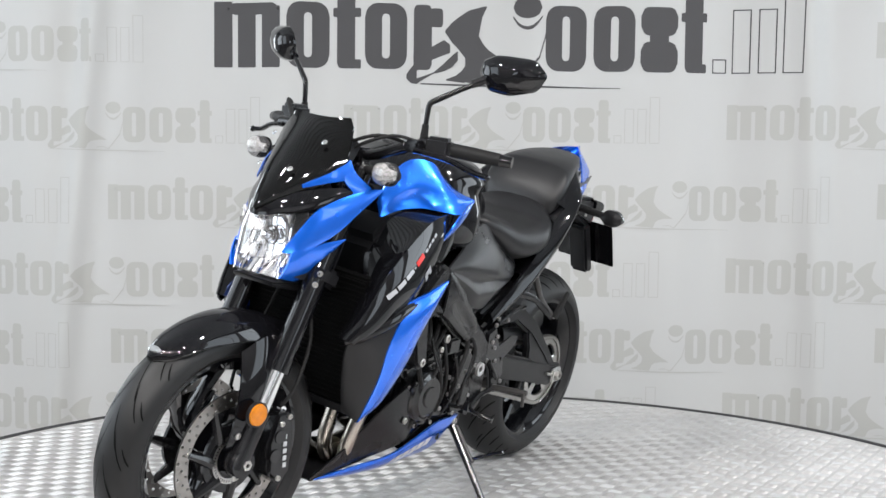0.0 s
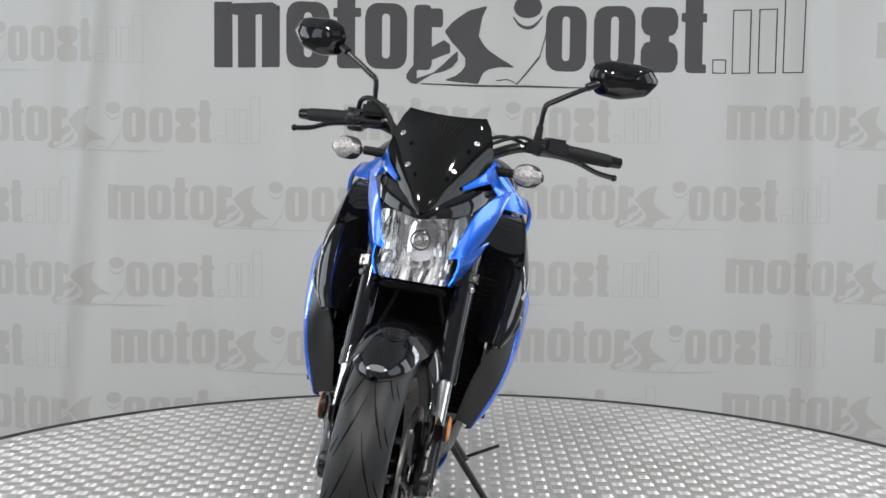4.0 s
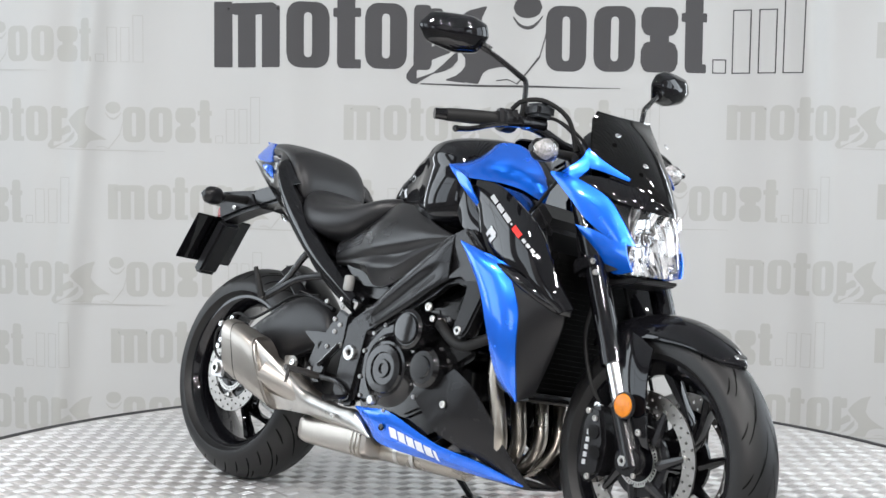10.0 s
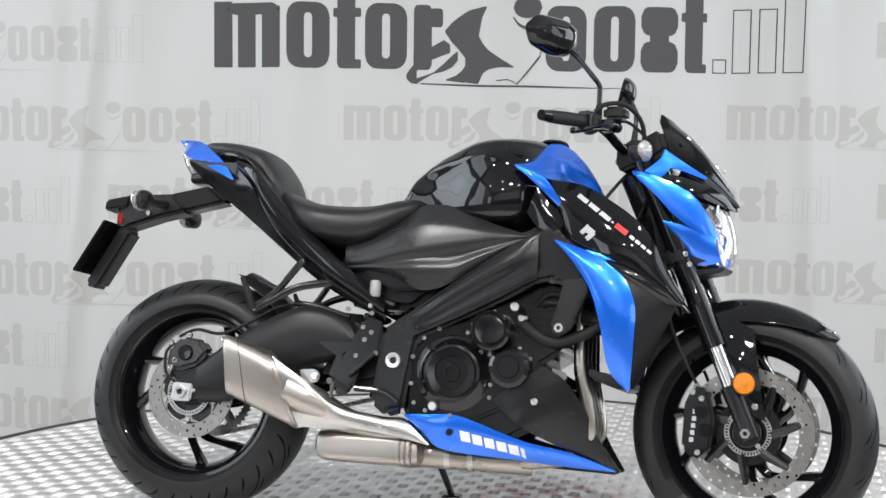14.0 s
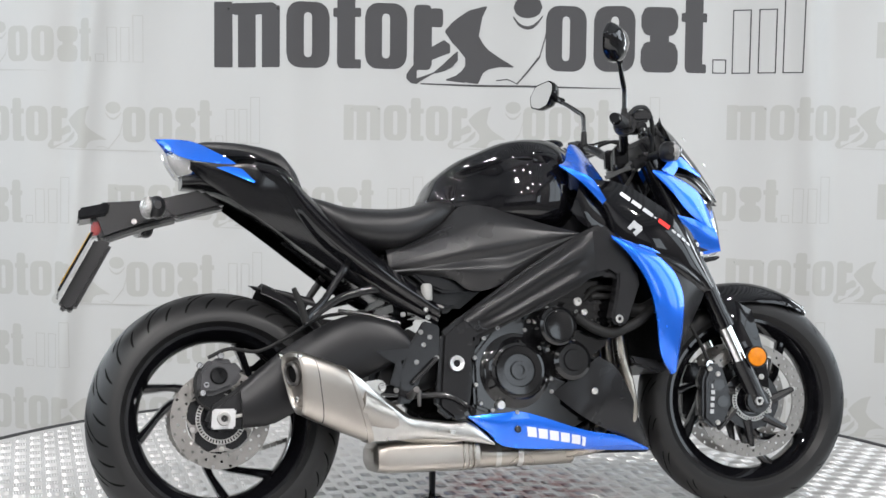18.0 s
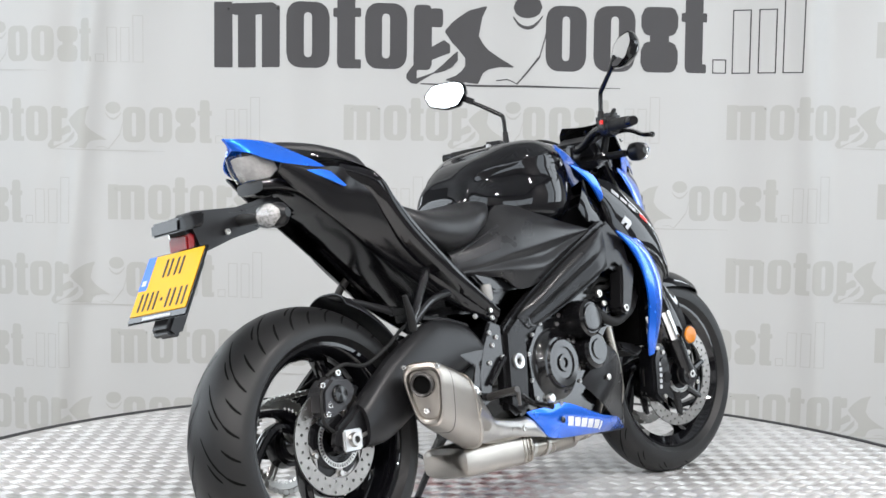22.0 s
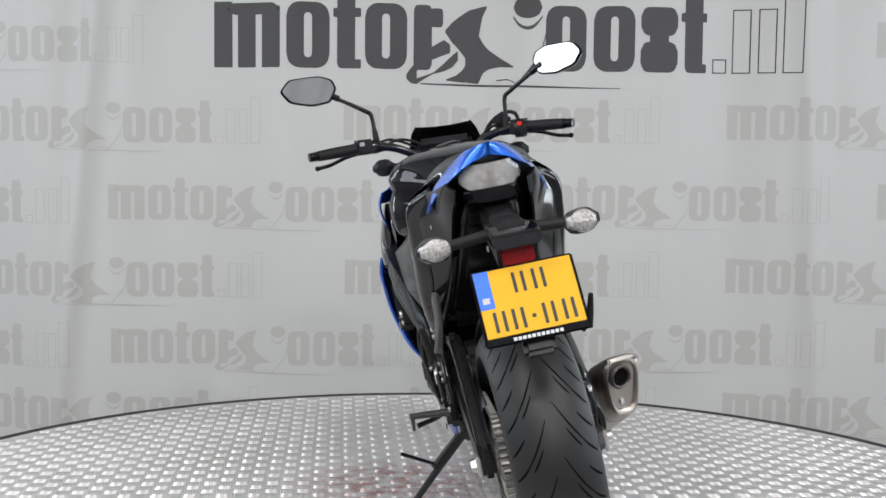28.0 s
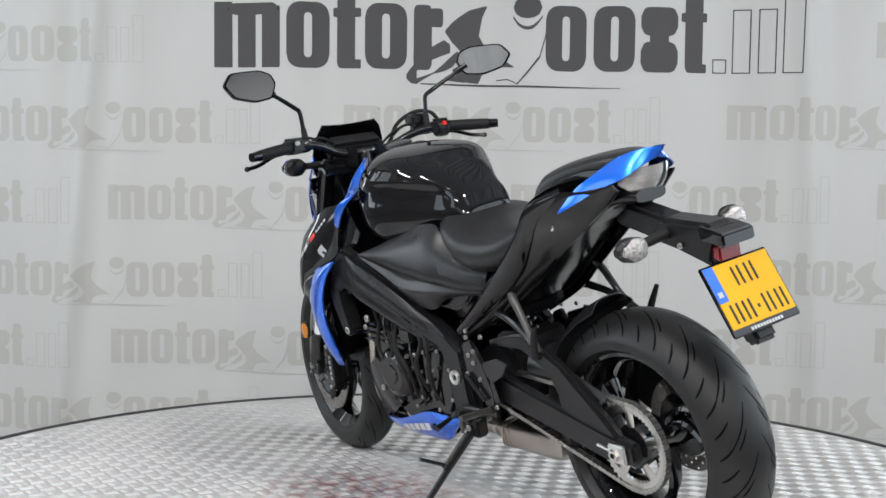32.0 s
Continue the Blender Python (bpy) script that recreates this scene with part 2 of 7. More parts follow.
def skin(curves, side=1, thick=0.005, n=40, m=4):
    """A moulded sheet through several lengthwise curves, each x, y, z with y the distance from the middle plane; the curves stay visible as soft creases."""
    bm = bmesh.new()
    C = [spline(c, n) for c in curves]
    rows = []
    for i in range(n + 1):
        row = []
        for k in range(len(C) - 1):
            p0, p1, p2, p3 = C[max(k - 1, 0)][i], C[k][i], C[k + 1][i], C[min(k + 2, len(C) - 1)][i]
            for j in range(m):
                u = j / m
                smooth = 0.5 * (2 * p1 + (p2 - p0) * u + (2 * p0 - 5 * p1 + 4 * p2 - p3) * u * u + (3 * p1 - p0 - 3 * p2 + p3) * u ** 3)
                row.append(smooth.lerp(p1.lerp(p2, u), 0.4))
        row.append(C[-1][i].copy())
        inner = [V(p.x, p.y - thick, p.z) for p in row]
        rows.append([V(p.x, p.y * side, p.z) for p in row + inner[::-1]])
    grid_faces(bm, rows, True, True)
    bmesh.ops.remove_doubles(bm, verts=bm.verts[:], dist=0.0003)
    return bm


def super_ring(x, hw, zb, zt, n=24, pw=2.5, y=0.0, taper=0.0):
    """A rounded cross-section at x between two heights; taper narrows it towards the top."""
    zc, hz = (zb + zt) / 2, (zt - zb) / 2
    out = []
    for i in range(n):
        a = 2 * math.pi * i / n
        c, s = math.cos(a), math.sin(a)
        px = math.copysign(abs(c) ** (2 / pw), c)
        pz = math.copysign(abs(s) ** (2 / pw), s)
        out.append(V(x, y + hw * px * (1 - taper * max(0.0, pz) ** 1.5), zc + hz * pz))
    return out


def hull(stations, n=24, steps=26, pw=2.5, bm=None, taper=0.0, pws=None):
    """A rounded body through stations of x, half width, bottom, top, and optionally the middle y."""
    bm = bm or bmesh.new()
    st = [tuple(s) + (0.0,) * (5 - len(s)) for s in stations]
    xs = [s[0] for s in st]
    rows = []
    for i in range(steps + 1):
        x = xs[0] + (xs[-1] - xs[0]) * i / steps
        k = max(j for j in range(len(xs) - 1) if xs[j] <= x + 1e-9)
        u = (x - xs[k]) / (xs[k + 1] - xs[k])
        w = []
        for c in range(1, 5):
            p1, p2 = st[k][c], st[k + 1][c]
            p0 = st[k - 1][c] if k else p1
            p3 = st[k + 2][c] if k + 2 < len(st) else p2
            w.append(0.5 * (2 * p1 + (p2 - p0) * u + (2 * p0 - 5 * p1 + 4 * p2 - p3) * u * u + (3 * p1 - p0 - 3 * p2 + p3) * u ** 3))
        pk = pw if pws is None else float(np.interp(x, xs, pws))
        rows.append(super_ring(x, max(w[0], 0.003), min(w[1], w[2] - 0.003), w[2], n, pk, w[3], taper))
    grid_faces(bm, rows, True, True)
    return bm


def bolt_head(r, h, bm=None):
    """A socket screw head that stands on the plane y = 0 and points along +y."""
    return lathe([(0.0004, 0), (r, 0), (r, h * 0.75), (r * 0.82, h), (r * 0.5, h), (r * 0.45, h * 0.45), (0.0004, h * 0.45)], 12, bm)


def empty(name, at=(0, 0, 0)):
    ob = new(name)
    ob.location = at
    ob.empty_display_size = 0.2
    return ob


def lay_on(ob, outline, side, lift=0.0012, n=6):
    """A thin decal over a four-cornered outline in x, z, laid on the outer face of ob (both in bike space)."""
    inv = BIKE.inverted()
    vs = [inv @ v.co for v in ob.data.vertices]
    tris = []
    for p in ob.data.polygons:
        ids = list(p.vertices)
        tris += [(vs[ids[0]], vs[ids[k]], vs[ids[k + 1]]) for k in range(1, len(ids) - 1)]

    def height(x, z):
        best = None
        for a, b, c in tris:
            d = (b.x - a.x) * (c.z - a.z) - (c.x - a.x) * (b.z - a.z)
            if abs(d) < 1e-12:
                continue
            u = ((x - a.x) * (c.z - a.z) - (c.x - a.x) * (z - a.z)) / d
            w = ((b.x - a.x) * (z - a.z) - (x - a.x) * (b.z - a.z)) / d
            if u >= -1e-6 and w >= -1e-6 and u + w <= 1 + 1e-6:
                y = a.y + u * (b.y - a.y) + w * (c.y - a.y)
                if best is None or y * side > best * side:
                    best = y
        return best
    q = [V(x, 0, z) for x, z in outline]
    bm = bmesh.new()
    rows = []
    last = None
    for i in range(n + 1):
        r = []
        for j in range(3):
            p = q[0].lerp(q[1], i / n).lerp(q[3].lerp(q[2], i / n), j / 2)
            y = height(p.x, p.z)
            last = y if y is not None else last
            p.y = (last if last is not None else side * 0.2) + side * lift
            r.append(p)
        rows.append(r)
    grid_faces(bm, rows)
    return bm

# ---- the hall ----
FLOOR_Z, BACK_Y = -0.42, 2.45


def fold(x, z):
    """The hang of the banner cloth: long soft vertical folds."""
    top = 0.5 + 0.5 * max(0, min(1, (z + 0.4) / 2.4))
    return BACK_Y + top * (0.030 * math.sin(2.1 * x + 0.6) + 0.032 * math.sin(5.3 * x + 1.1 + 0.3 * z) + 0.017 * math.sin(11.0 * x + 0.8 * z) + 0.011 * math.sin(17.0 * x - 0.9 * z)
                           - 0.070 * math.exp(-((x + 1.78 - 0.10 * z) / 0.06) ** 2) - 0.062 * math.exp(-((x - 1.66 + 0.05 * z) / 0.07) ** 2))


def build_hall():
    f = part("floor", box(-SIDE_X - 0.2, SIDE_X + 0.2, -9.2, 3.3, FLOOR_Z - 0.2, FLOOR_Z, 0), CONCRETE)
    tagged(f, "dark concrete hall floor under the turntable", "floor", kind="structure")
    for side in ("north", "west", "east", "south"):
        holes = sorted((mid - wide / 2, mid + wide / 2, sill, head) for sd, mid, sill, head, wide, _ in ADDED_WINDOWS if sd == side)
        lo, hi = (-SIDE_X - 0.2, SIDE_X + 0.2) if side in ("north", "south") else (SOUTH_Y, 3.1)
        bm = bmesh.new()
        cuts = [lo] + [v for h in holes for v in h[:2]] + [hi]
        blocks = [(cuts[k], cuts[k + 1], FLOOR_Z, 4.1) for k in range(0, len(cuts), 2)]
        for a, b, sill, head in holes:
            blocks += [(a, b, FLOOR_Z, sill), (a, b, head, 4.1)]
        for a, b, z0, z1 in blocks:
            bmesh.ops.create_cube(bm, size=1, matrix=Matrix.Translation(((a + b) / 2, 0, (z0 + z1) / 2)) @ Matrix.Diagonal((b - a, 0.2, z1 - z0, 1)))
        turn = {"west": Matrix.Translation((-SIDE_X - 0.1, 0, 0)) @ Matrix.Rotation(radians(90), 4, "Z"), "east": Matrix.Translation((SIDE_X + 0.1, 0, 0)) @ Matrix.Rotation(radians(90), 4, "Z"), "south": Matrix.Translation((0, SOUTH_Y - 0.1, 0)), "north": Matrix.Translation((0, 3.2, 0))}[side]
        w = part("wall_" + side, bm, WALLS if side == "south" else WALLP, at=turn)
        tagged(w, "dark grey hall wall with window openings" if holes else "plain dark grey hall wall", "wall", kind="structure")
        # frames round the added window lights, all out of view
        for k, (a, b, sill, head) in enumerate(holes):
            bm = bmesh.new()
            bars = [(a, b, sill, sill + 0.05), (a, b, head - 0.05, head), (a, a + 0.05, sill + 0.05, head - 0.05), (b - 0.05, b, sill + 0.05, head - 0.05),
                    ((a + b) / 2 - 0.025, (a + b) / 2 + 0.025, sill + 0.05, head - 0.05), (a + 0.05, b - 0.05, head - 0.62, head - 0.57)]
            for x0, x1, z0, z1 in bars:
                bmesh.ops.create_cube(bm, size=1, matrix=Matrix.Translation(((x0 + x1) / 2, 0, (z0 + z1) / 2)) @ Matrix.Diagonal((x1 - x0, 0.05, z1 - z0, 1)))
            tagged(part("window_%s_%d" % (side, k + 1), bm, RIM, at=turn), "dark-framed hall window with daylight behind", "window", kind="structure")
    # pale ribbed cladding on the upper half of the end wall
    bm = bmesh.new()
    n = 8 * 44
    xs = [-SIDE_X + 2 * SIDE_X * k / n for k in range(n + 1)]
    prof = [0.0, 0.0, 0.0, 0.02, 0.035, 0.035, 0.035, 0.02]
    grid_faces(bm, [[V(x, SOUTH_Y + 0.012 + prof[k % 8], z) for k, x in enumerate(xs)] for z in (1.35, 4.05)])
    ex = bmesh.ops.extrude_face_region(bm, geom=bm.faces[:])
    for e in ex["geom"]:
        if isinstance(e, bmesh.types.BMVert):
            e.co.y -= 0.004
    tagged(part("wall_cladding", bm, CLAD, sharp=0.2), "pale grey ribbed steel cladding on the end wall", "cladding", kind="structure")
    bm = bmesh.new()
    rows = []
    n = 8 * 46
    for y in (-9.2, 3.3):
        rows.append([V(-4.6 + 9.2 * i / n, y, 4.1 + prof[i % 8]) for i in range(n + 1)])
    grid_faces(bm, rows)
    top = bmesh.ops.extrude_face_region(bm, geom=bm.faces[:])
    for e in top["geom"]:
        if isinstance(e, bmesh.types.BMVert):
            e.co.z = 4.3
    tagged(part("ceiling", bm, CEIL, sharp=0.3), "pale grey ribbed steel hall ceiling", "ceiling", kind="structure")
    bm = bmesh.new()
    nx, nz = 720, 72
    rows = []
    for i in range(nz + 1):
        z = FLOOR_Z + 0.01 + (3.2 - FLOOR_Z) * i / nz
        rows.append([V(x, fold(x, z), z) for x in [-2.9 + 5.8 * j / nx for j in range(nx + 1)]])
    vs = grid_faces(bm, rows)
    back = bmesh.ops.extrude_face_region(bm, geom=bm.faces[:])
    for e in back["geom"]:
        if isinstance(e, bmesh.types.BMVert):
            e.co.y += 0.004
    return tagged(part("backdrop", bm, CLOTH), "light grey printed banner cloth with soft hanging folds", "backdrop", kind="structure")


backdrop = build_hall()


def on_cloth(polys, x0, z0, h, name, material):
    """Flat printed shapes on the cloth. Each is an outline in units of the mark's height, drawn as strips that follow the folds."""
    bm = bmesh.new()
    for layer, (top, low, xs) in enumerate(polys):
        fine = []
        for a, b in zip(xs, xs[1:]):
            k = max(1, int((b - a) * h / 0.012))
            fine += [a + (b - a) * i / k for i in range(k)]
        xs = fine + [xs[-1]]
        rows_t, rows_l = [], []
        for x in xs:
            wx = x0 + x * h
            zt, zl = z0 + top(x) * h, z0 + low(x) * h
            rows_l.append(V(wx, 0, zl))
            rows_t.append(V(wx, 0, zt))
        rows = []
        for i in range(11):
            r = [a.lerp(b, i / 10) for a, b in zip(rows_l, rows_t)]
            for p in r:
                p.y = fold(p.x, p.z) - 0.0009 - 0.0001 * layer
            rows.append(r)
        grid_faces(bm, rows)
    ob = part(name, bm, material, backdrop)
    return ob


def lin(a, b, n):
    return [a + (b - a) * i / n for i in range(n + 1)]


def slab(x, w, z0=0.0, z1=1.0, r=0.08):
    """A bar with slightly rounded corners."""
    def off(u):
        d = min(u - x, x + w - u)
        return 0.0 if d >= r else r - math.sqrt(max(0, r * r - (r - d) ** 2))
    xs = sorted(set([x + r * k / 3 for k in range(4)] + [x + w - r * k / 3 for k in range(4)]))
    return (lambda u: z1 - off(u), lambda u: z0 + off(u), xs)


def blob(cx, cz, rx, rz, lean=0.0, n=14):
    def half(u):
        return rz * math.sqrt(max(0, 1 - ((u - cx) / rx) ** 2))
    return (lambda u: cz + lean * (u - cx) + half(u), lambda u: cz + lean * (u - cx) - half(u), lin(cx - rx, cx + rx, n))


def strip(x0, x1, tops, lows):
    """A free shape between an upper and a lower edge."""
    xs = lin(x0, x1, 20)
    return (lambda u: float(np.interp(u, lin(x0, x1, len(tops) - 1), tops)), lambda u: float(np.interp(u, lin(x0, x1, len(lows) - 1), lows)), xs)


def ring_bar(x, w, s=0.3, z1=1.0, r=0.21):
    """A rounded block with a round-ended slit in its middle."""
    a = (w - w * s * 0.62) / 2
    hw, c = w / 2 - a, x + w / 2

    def off(u):
        d = min(u - x, x + w - u)
        return 0.0 if d >= r else r - math.sqrt(max(0, r * r - (r - d) ** 2))

    def arch(u):
        return math.sqrt(max(0, hw * hw - (u - c) ** 2))
    top, low = lambda u: z1 - off(u), lambda u: off(u)
    return [(top, low, lin(x, x + a, 10)), (top, low, lin(x + w - a, x + w, 10)), (top, lambda u: z1 - 0.16 - hw + arch(u), lin(x + a, x + w - a, 8)),
            (lambda u: 0.16 + hw - arch(u), low, lin(x + a, x + w - a, 8))]


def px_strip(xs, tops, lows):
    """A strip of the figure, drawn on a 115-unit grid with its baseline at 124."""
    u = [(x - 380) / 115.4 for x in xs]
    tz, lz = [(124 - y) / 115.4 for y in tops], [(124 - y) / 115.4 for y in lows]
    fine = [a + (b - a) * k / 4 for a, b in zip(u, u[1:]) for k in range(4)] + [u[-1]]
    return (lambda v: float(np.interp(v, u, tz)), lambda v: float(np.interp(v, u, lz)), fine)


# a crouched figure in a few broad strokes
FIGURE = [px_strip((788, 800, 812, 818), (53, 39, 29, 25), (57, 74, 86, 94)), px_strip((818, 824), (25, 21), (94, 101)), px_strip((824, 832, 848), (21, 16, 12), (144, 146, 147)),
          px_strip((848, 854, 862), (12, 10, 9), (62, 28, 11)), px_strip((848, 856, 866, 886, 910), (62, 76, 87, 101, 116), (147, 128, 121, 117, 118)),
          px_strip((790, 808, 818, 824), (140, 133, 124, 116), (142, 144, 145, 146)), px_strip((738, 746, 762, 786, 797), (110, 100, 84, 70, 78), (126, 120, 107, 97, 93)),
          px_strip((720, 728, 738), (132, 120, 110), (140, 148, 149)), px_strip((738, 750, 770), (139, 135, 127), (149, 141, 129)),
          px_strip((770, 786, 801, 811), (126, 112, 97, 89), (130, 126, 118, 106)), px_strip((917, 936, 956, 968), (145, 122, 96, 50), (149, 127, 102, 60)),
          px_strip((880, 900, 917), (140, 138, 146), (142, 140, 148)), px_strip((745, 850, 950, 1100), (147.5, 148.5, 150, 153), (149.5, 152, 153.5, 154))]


def mark(x0, z0, h, material, name):
    """The banner's mark as plain bars, blobs and a swash. Widths in units of bar height."""
    G = [[slab(-0.02, 0.285, 0, 1, 0.01), slab(0.35, 0.285, 0, 0.98, 0.01), slab(0.735, 0.285, 0, 0.93, 0.02), slab(0.2, 0.80, 0.80, 0.98, 0.12)], ring_bar(1.12, 0.645),
         [slab(1.88, 0.28, 0, 1.22), slab(1.82, 0.43, 0.78, 0.92, 0.02), slab(2.05, 0.2, 0, 0.14, 0.02)], ring_bar(2.31, 0.64), [slab(3.05, 0.28), slab(3.30, 0.2, 0.66, 0.95, 0.05)],
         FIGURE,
         [blob(4.80, 0.97, 0.22, 0.17)], [strip(4.58, 5.03, (0.84, 0.74, 0.69, 0.68, 0.70, 0.76, 0.85), (0.80, 0.69, 0.64, 0.625, 0.64, 0.71, 0.82))],
         ring_bar(5.08, 0.63), ring_bar(5.82, 0.63), [slab(6.54, 0.58, 0.56, 1.0, 0.14), slab(6.54, 0.58, 0.0, 0.47, 0.14), slab(6.68, 0.3, 0.4, 0.6, 0.02)],
         [slab(7.23, 0.28, 0, 1.22), slab(7.17, 0.4, 0.78, 0.92, 0.02), slab(7.4, 0.17, 0, 0.14, 0.02)]]
    for x, w, zt in ((7.67, 0.2, 0.22), (7.97, 0.25, 0.98), (8.34, 0.24, 0.98), (8.69, 0.27, 1.32)):
        G.append([slab(x, 0.018, 0, zt, 0.004), slab(x + w, 0.018, 0, zt, 0.004), slab(x, w, 0, 0.018, 0.004), slab(x, w, zt - 0.018, zt, 0.004)])
    for P in G:
        on_cloth(P, x0, z0, h, name, material)


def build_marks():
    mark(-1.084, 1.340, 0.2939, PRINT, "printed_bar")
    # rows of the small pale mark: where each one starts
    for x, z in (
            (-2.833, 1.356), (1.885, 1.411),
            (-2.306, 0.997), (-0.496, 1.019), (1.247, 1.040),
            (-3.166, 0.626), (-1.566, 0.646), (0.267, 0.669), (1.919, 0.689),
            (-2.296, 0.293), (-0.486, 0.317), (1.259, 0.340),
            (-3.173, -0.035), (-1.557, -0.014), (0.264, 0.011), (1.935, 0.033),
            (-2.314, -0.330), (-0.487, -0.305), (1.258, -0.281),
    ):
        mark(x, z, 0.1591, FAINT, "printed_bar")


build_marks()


UPRIGHT = Matrix.Rotation(radians(90), 4, "X")


def build_turntable():
    t = empty("turntable")
    tagged(t, "round aluminium tread-plate turntable carrying the motorcycle", "turntable")
    deck = part("deck", lathe([(0.0005, -0.03), (1.66, -0.03), (1.672, -0.004), (1.668, 0.0), (0.0005, 0.0)], 128), TREAD, t, "worn aluminium deck", UPRIGHT)
    part("edge_band", lathe([(1.672, -0.10), (1.692, -0.10), (1.692, 0.002), (1.688, 0.005), (1.677, 0.005), (1.672, 0.002)], 128, closed=True), RIM, t, "black rubber edge band", UPRIGHT)
    part("drum", lathe([(1.60, FLOOR_Z), (1.60, -0.035)], 96, caps=True), RIM, t, "", UPRIGHT)
    # five-bar relief: squares of five short raised bars, lying in turn along and across
    step = 0.045
    n = int(1.66 / step) + 1
    gx, gy = np.meshgrid(np.arange(-n, n + 1), np.arange(-n, n + 1))
    keep = (gx ** 2 + gy ** 2) * step ** 2 < 1.645 ** 2
    gx, gy = gx[keep], gy[keep]
    L, W, H = 0.0185, 0.0032, 0.0018
    shape = np.array([(-L, 0, 0), (0, -W, 0), (L, 0, 0), (0, W, 0), (-L * 0.55, 0, H), (L * 0.55, 0, H)])
    tri = np.array([(0, 1, 4), (1, 5, 4), (1, 2, 5), (2, 3, 5), (3, 4, 5), (3, 0, 4)])
    vs = []
    for off in (-0.0156, -0.0078, 0.0, 0.0078, 0.0156):
        along = shape + np.array((0, off, 0.0003))
        across = along[:, [1, 0, 2]] * np.array((-1, 1, 1))
        blocks = np.where(((gx + gy) % 2 == 0)[:, None, None], along[None], across[None])
        blocks[:, :, 0] += (gx * step)[:, None]
        blocks[:, :, 1] += (gy * step)[:, None]
        vs.append(blocks.reshape(-1, 3))
    verts = np.concatenate(vs)
    faces = (np.arange(len(verts) // 6)[:, None, None] * 6 + tri[None]).reshape(-1, 3)
    verts, faces = verts.tolist(), faces.tolist()
    me = bpy.data.meshes.new("tread_relief")
    me.from_pydata(verts, [], faces)
    me.materials.append(TREAD)
    ob = new("tread_relief", me)
    ob.parent = t
    tagged(ob, kind="stuff")
    return t


turntable = build_turntable()

# ---- the motorcycle ----
# Its own space: x forward from the rear axle, y to its left, z up from the ground; it leans on its stand, the bars turned a little to the right.
BIKE = Matrix.Translation((-0.65696, -0.21464, 0)) @ Matrix.Rotation(radians(-12.05), 4, "X")
HEAD = V(1.56, 0, 0)
AXIS = V(-math.sin(radians(25)), 0, math.cos(radians(25)))
FRONT = BIKE @ Matrix.Translation(HEAD) @ Matrix.Rotation(radians(-8.77), 4, AXIS) @ Matrix.Translation(-HEAD)

bike = empty("motorcycle")
tagged(bike, "blue and black naked motorcycle leaning on its side stand", "motorcycle")


def bp(name, bm, material, label="", parent=None, sharp=0.62):
    return part(name, bm, material, parent or bike, label, BIKE, sharp)


def fp(name, bm, material, label="", parent=None, sharp=0.62):
    return part(name, bm, material, parent or bike, label, FRONT, sharp)


def moved(bm, m):
    bm.transform(m)
    return bm


def shift(x, y, z):
    return Matrix.Translation((x, y, z))


def screw(put, at, toward, r=0.006, h=0.004, material=None, parent=None, label=""):
    """One bolt head at a place, pointing to a direction."""
    q = Vector(toward).to_track_quat("Y", "Z").to_matrix().to_4x4()
    return put("bolt", moved(bolt_head(r, h), Matrix.Translation(at) @ q), material or STEEL, label, parent)


# -- wheels --


def tyre_profile(R, w, rim_r, rim_w):
    """(radius, y) across the tyre: a round crown, bulged walls, bead."""
    pts = []
    crown_r = w * 0.56
    a_max = math.asin(min(0.98, (w / 2) / crown_r * 0.93))
    for i in range(17):
        a = -a_max + 2 * a_max * i / 16
        pts.append((R - crown_r + crown_r * math.cos(a), crown_r * math.sin(a)))
    r1, y1 = pts[-1]
    wall = [(r1 - 0.012, w / 2), (r1 - 0.03, w / 2 * 0.985), (rim_r + 0.006, rim_w / 2 + 0.004), (rim_r, rim_w / 2 - 0.002)]
    return [(r, -y) for r, y in wall[::-1]] + pts + wall


